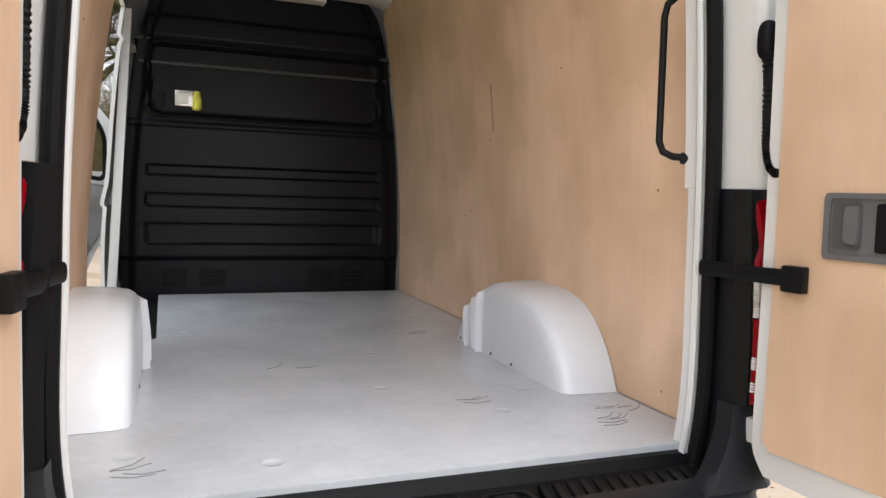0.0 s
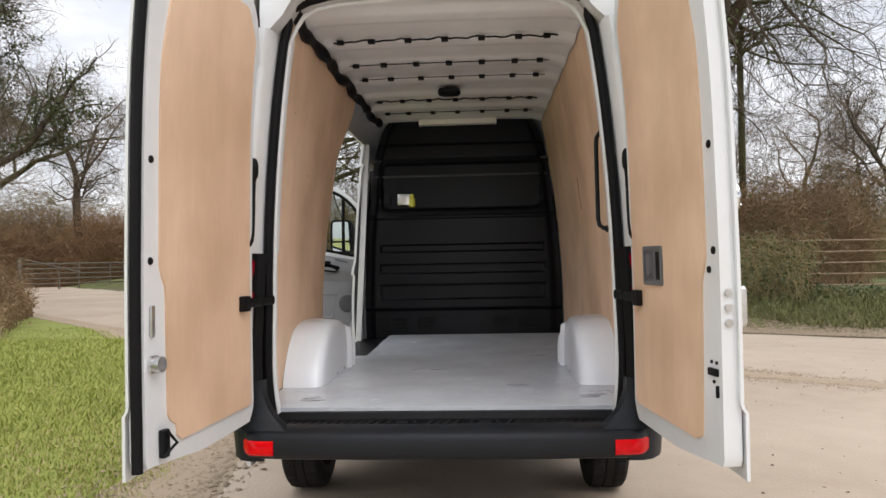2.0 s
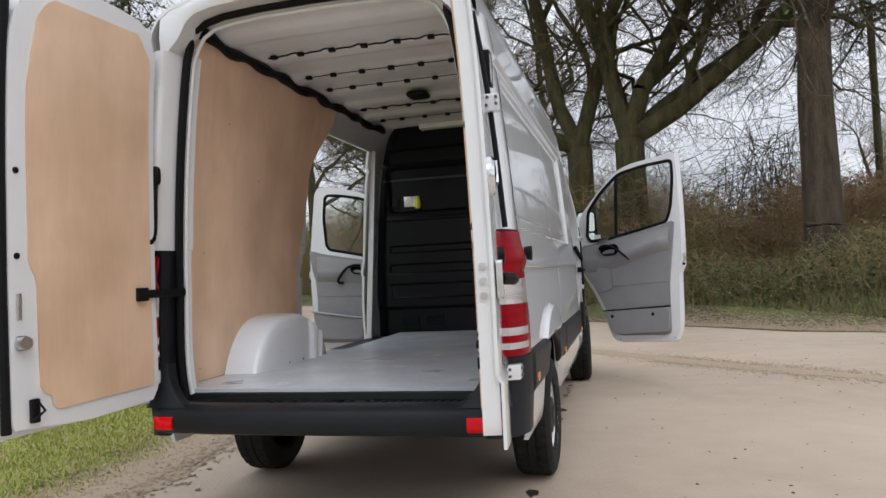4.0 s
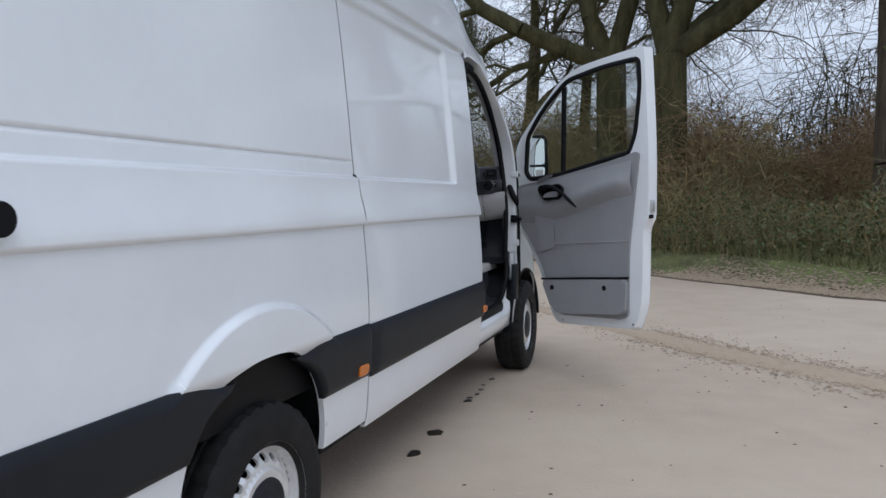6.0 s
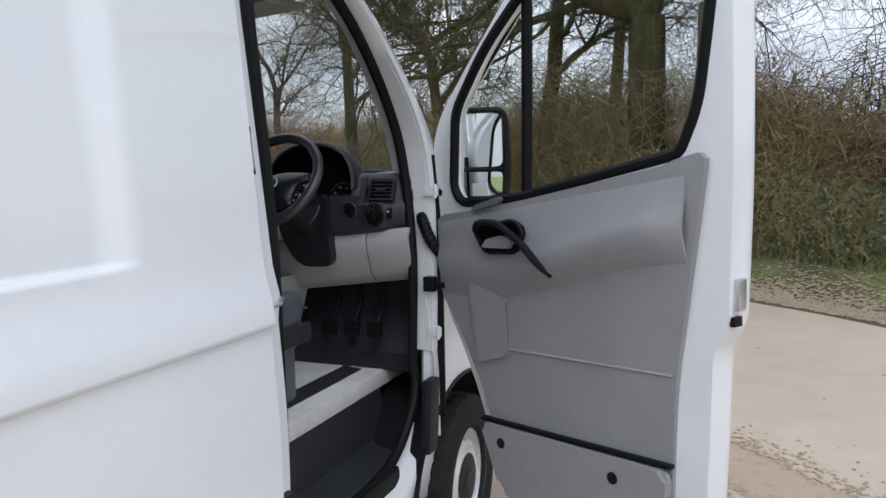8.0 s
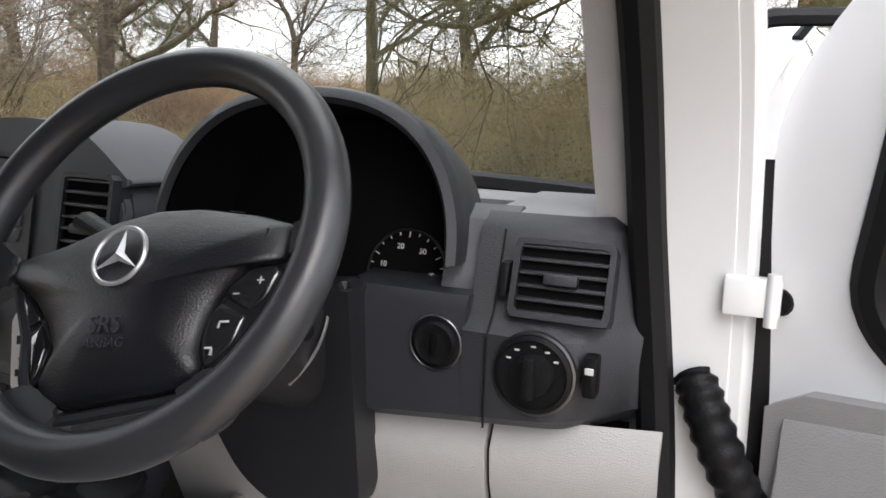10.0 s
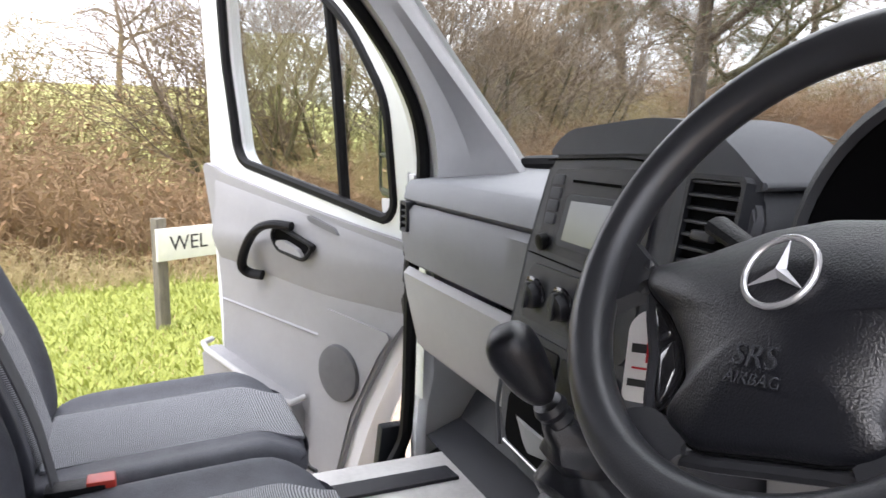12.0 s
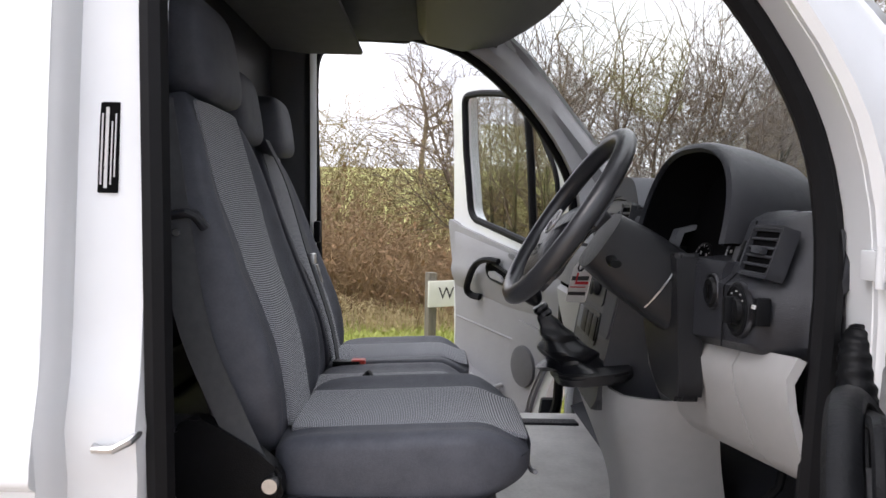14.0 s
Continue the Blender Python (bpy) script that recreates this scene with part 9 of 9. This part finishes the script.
rng = np.random.default_rng(31)
spots = []
for i in range(9000):
    j = rng.integers(1, 7)
    t = rng.random()
    x = NEAR[j][0] * (1 - t) + NEAR[j + 1][0] * t - rng.normal(0.24, 0.20)
    y = NEAR[j][1] * (1 - t) + NEAR[j + 1][1] * t
    spots.append((x, y, max(ground_z(x, y), 0.0) + 0.006))
scatter("edge_pebbles", 32, spots[::2], 0.016, GRAVEL, "small pebbles along the grass edge", "pebbles")
scatter("edge_leaves", 36, spots[1::2], 0.022, LITTER, "brown leaf scraps along the grass edge", "fallen leaves")
ridge = [(5.5, 3.3), (3.6, 4.65), (2.6, 5.5), (1.8, 6.3), (-1.0, 9.3)]
spots = []
for i in range(7000):
    j = rng.integers(0, 4)
    t = rng.random()
    w = rng.normal(0, 0.20)
    spots.append((ridge[j][0] * (1 - t) + ridge[j + 1][0] * t + w * 0.68, ridge[j][1] * (1 - t) + ridge[j + 1][1] * t + w * 0.74, 0.004))
scatter("ridge_grit", 33, spots, 0.014, GRAVEL, "grit along the low ridge on the tarmac", "grit")
for k, (x, y, r, s) in enumerate(((0.85, 2.58, 0.035, 1.6), (0.84, 2.93, 0.05, 1.2), (0.82, 3.62, 0.03, 1.5), (0.81, 3.70, 0.025, 1.0), (0.83, 3.80, 0.02, 1.6), (0.82, 3.92, 0.022, 1.2), (0.80, 4.05, 0.018, 1.0), (0.81, 4.24, 0.025, 1.7), (0.89, 0.62, 0.05, 1.5))):
    rr = random.Random(k)
    bm = prism(BM(), [(r * rr.uniform(0.6, 1.2) * math.cos(t), r * s * rr.uniform(0.6, 1.2) * math.sin(t)) for t in np.linspace(0, 2 * math.pi, 13)[:-1]], lambda u, w, v: (x + u, y + v, w), 0.0006, 0.002)
    solo("oil_stain", bm, OIL, "dark oil drip on the tarmac beside the van", "stain", group="oil stains", smooth=False)
spots = [(x, y, 0.0) for x, y in zip(rng.uniform(1.2, 9, 520), rng.uniform(-3.5, 9, 520))]
scatter("road_litter", 34, spots, 0.013, MUD, "dark leaf scraps lying on the tarmac", "leaf litter")
spots = []
for i in range(20000):
    j = rng.integers(2, 6)
    t = rng.random()
    w = rng.gamma(1.8, 0.32)
    a, b = FAR_NEAR[j % 6], FAR_NEAR[j % 6 + 1]
    x, y = a[0] * (1 - t) + b[0] * t + 0.70 * w, a[1] * (1 - t) + b[1] * t + 0.71 * w
    spots.append((x, y, max(ground_z(x, y), 0) + 0.012))
scatter("verge_leaves", 35, spots, 0.032, LITTER, "fallen brown leaves on the verge", "fallen leaves")


def grass(name, seed, n, place, height, mat, label):
    rng = np.random.default_rng(seed)
    pts = []
    while len(pts) < n:
        x, y = place(rng)
        if side_of(NEAR, x, y) > 0.25 or (-side_of(FAR, x, y) > 0.75 and y > 6):
            pts.append((x, y, ground_z(x, y) - 0.005))
    P = np.array(pts)
    h = height * rng.uniform(0.45, 1.25, (n, 1))
    az = rng.uniform(0, 2 * math.pi, n)
    lean = np.c_[np.cos(az), np.sin(az), np.zeros(n)] * h * rng.uniform(0.2, 0.9, (n, 1))
    w = np.c_[-np.sin(az), np.cos(az), np.zeros(n)] * 0.0045 * (1 + np.linalg.norm(P[:, :2], axis=1, keepdims=True) * 0.10)
    up = np.array([[0, 0, 1.0]])
    V = np.stack([P - w, P + w, P + lean * 0.45 + up * h * 0.7 + w * 0.6, P + lean + up * h], 1).reshape(-1, 3)
    k = np.arange(n)[:, None] * 4
    F = np.concatenate([k + [[0, 1, 2]], k + [[0, 2, 3]]])
    return soup(name, V.tolist(), F.tolist(), mat, label, "grass")


grass("grass", 41, 70000, lambda r: (-1.4 - r.gamma(1.5, 1.7), r.uniform(-1.5, 11.5)), 0.034, BLADE, "short bright green grass beside the van")
grass("grass", 42, 26000, lambda r: (r.uniform(-8.4, -3.0), r.uniform(1.5, 9)), 0.07, BLADE, "short bright green grass before the thicket")
grass("dry_grass", 44, 7000, lambda r: (-1.4 - r.gamma(1.3, 1.2), r.uniform(-1.5, 10)), 0.04, STRAW, "dry straw blades among the grass")
def far_spot(r):
    t = r.uniform(0, 22)
    w = r.uniform(0.75, 3.4)
    return 7.2 - t * 0.62 + 0.70 * w, 7.9 + max(0.0, t - 1.5) * 0.68 + 0.71 * w
grass("verge_grass", 43, 30000, far_spot, 0.16, VERGE_BLADE, "rough green grass on the far verge")

# ---- sign, gate and fence ----
sign = thing("wooden_sign", "pale name board on two dark wooden posts in the grass", "sign", (-5.55, 4.1, 0.03))
SP, SQ = Vector((-5.30, 3.86, 0.0)), Vector((-5.98, 5.12, 0.0))
sd = (SQ - SP).normalized()
sn = Vector((sd.y, -sd.x, 0))
if sn.x < 0:
    sn = -sn
for q in (SP, SQ):
    bm = BM()
    box(bm, (-0.045, -0.045, -0.15), (0.045, 0.045, 0.98), 0.008, f=lambda x, y, z: q + sd * x + sn * y + Vector((0, 0, z)))
    part("post", bm, OLDWOOD, sign, "dark weathered post")
bm = BM()
box(bm, (-0.06, 0.046, 0.64), ((SQ - SP).length + 0.06, 0.072, 0.90), 0.006, f=lambda x, y, z: SP + sd * x + sn * y + Vector((0, 0, z)))
board = part("board", bm, SIGNFACE, sign, "pale name board with dark letters")
text_part("lettering", "WEL", 0.17, facing(SP + sd * 0.22 + sn * 0.0735 + Vector((0, 0, 0.77)), sd, (0, 0, 1)), PRINT_BLACK, board, 0.001)
for k in range(6):
    bm = BM()
    box(bm, (0.46 + k * 0.14, 0.072, 0.715), (0.55 + k * 0.14, 0.0745, 0.825), 0, f=lambda x, y, z: SP + sd * x + sn * y + Vector((0, 0, z)))
    part("letter_bar", bm, PRINT_BLACK, board)
gate = thing("field_gate", "dark wooden five-bar gate across a field entrance", "gate", (-24, 38.4, 0.1))
g0, g1 = Vector((-26.6, 36.8, 0.1)), Vector((-21.4, 40.0, 0.1))
for k in range(5):
    bm = tube(BM(), [g0 + Vector((0, 0, 0.25 + 0.29 * k)), g1 + Vector((0, 0, 0.25 + 0.29 * k))], 0.05, 6)
    part("rail", bm, OLDWOOD, gate)
part("brace", tube(BM(), [g0 + Vector((0, 0, 1.75)), g0.lerp(g1, 0.5) + Vector((0, 0, 0.9))], 0.05, 6), OLDWOOD, gate)
for t in (0, 0.33, 0.5, 0.78, 1.0):
    bm = cyl(BM(), g0.lerp(g1, t) - Vector((0, 0, 0.2)), g0.lerp(g1, t) + Vector((0, 0, 1.75 if t in (0, 1.0) else 1.45)), 0.11 if t in (0, 1.0) else 0.05, 8)
    part("gate_post", bm, OLDWOOD, gate)
fence = thing("field_fence", "rusty metal rail fence in front of the field", "fence", (12, 13.2, 0.4))
for k in range(5):
    bm = tube(BM(), [(6.6, 13.4, 0.62 + 0.25 * k), (11, 13.0, 0.62 + 0.25 * k), (20, 12.4, 0.62 + 0.25 * k)], 0.020, 6)
    part("rail", bm, RUST, fence)
for x in (6.8, 9.2, 11.6, 14.0, 16.4, 18.8):
    bm = cyl(BM(), (x, 13.36 - (x - 6.8) * 0.07, 0.2), (x, 13.36 - (x - 6.8) * 0.07, 1.72), 0.03, 8)
    part("upright", bm, RUST, fence)
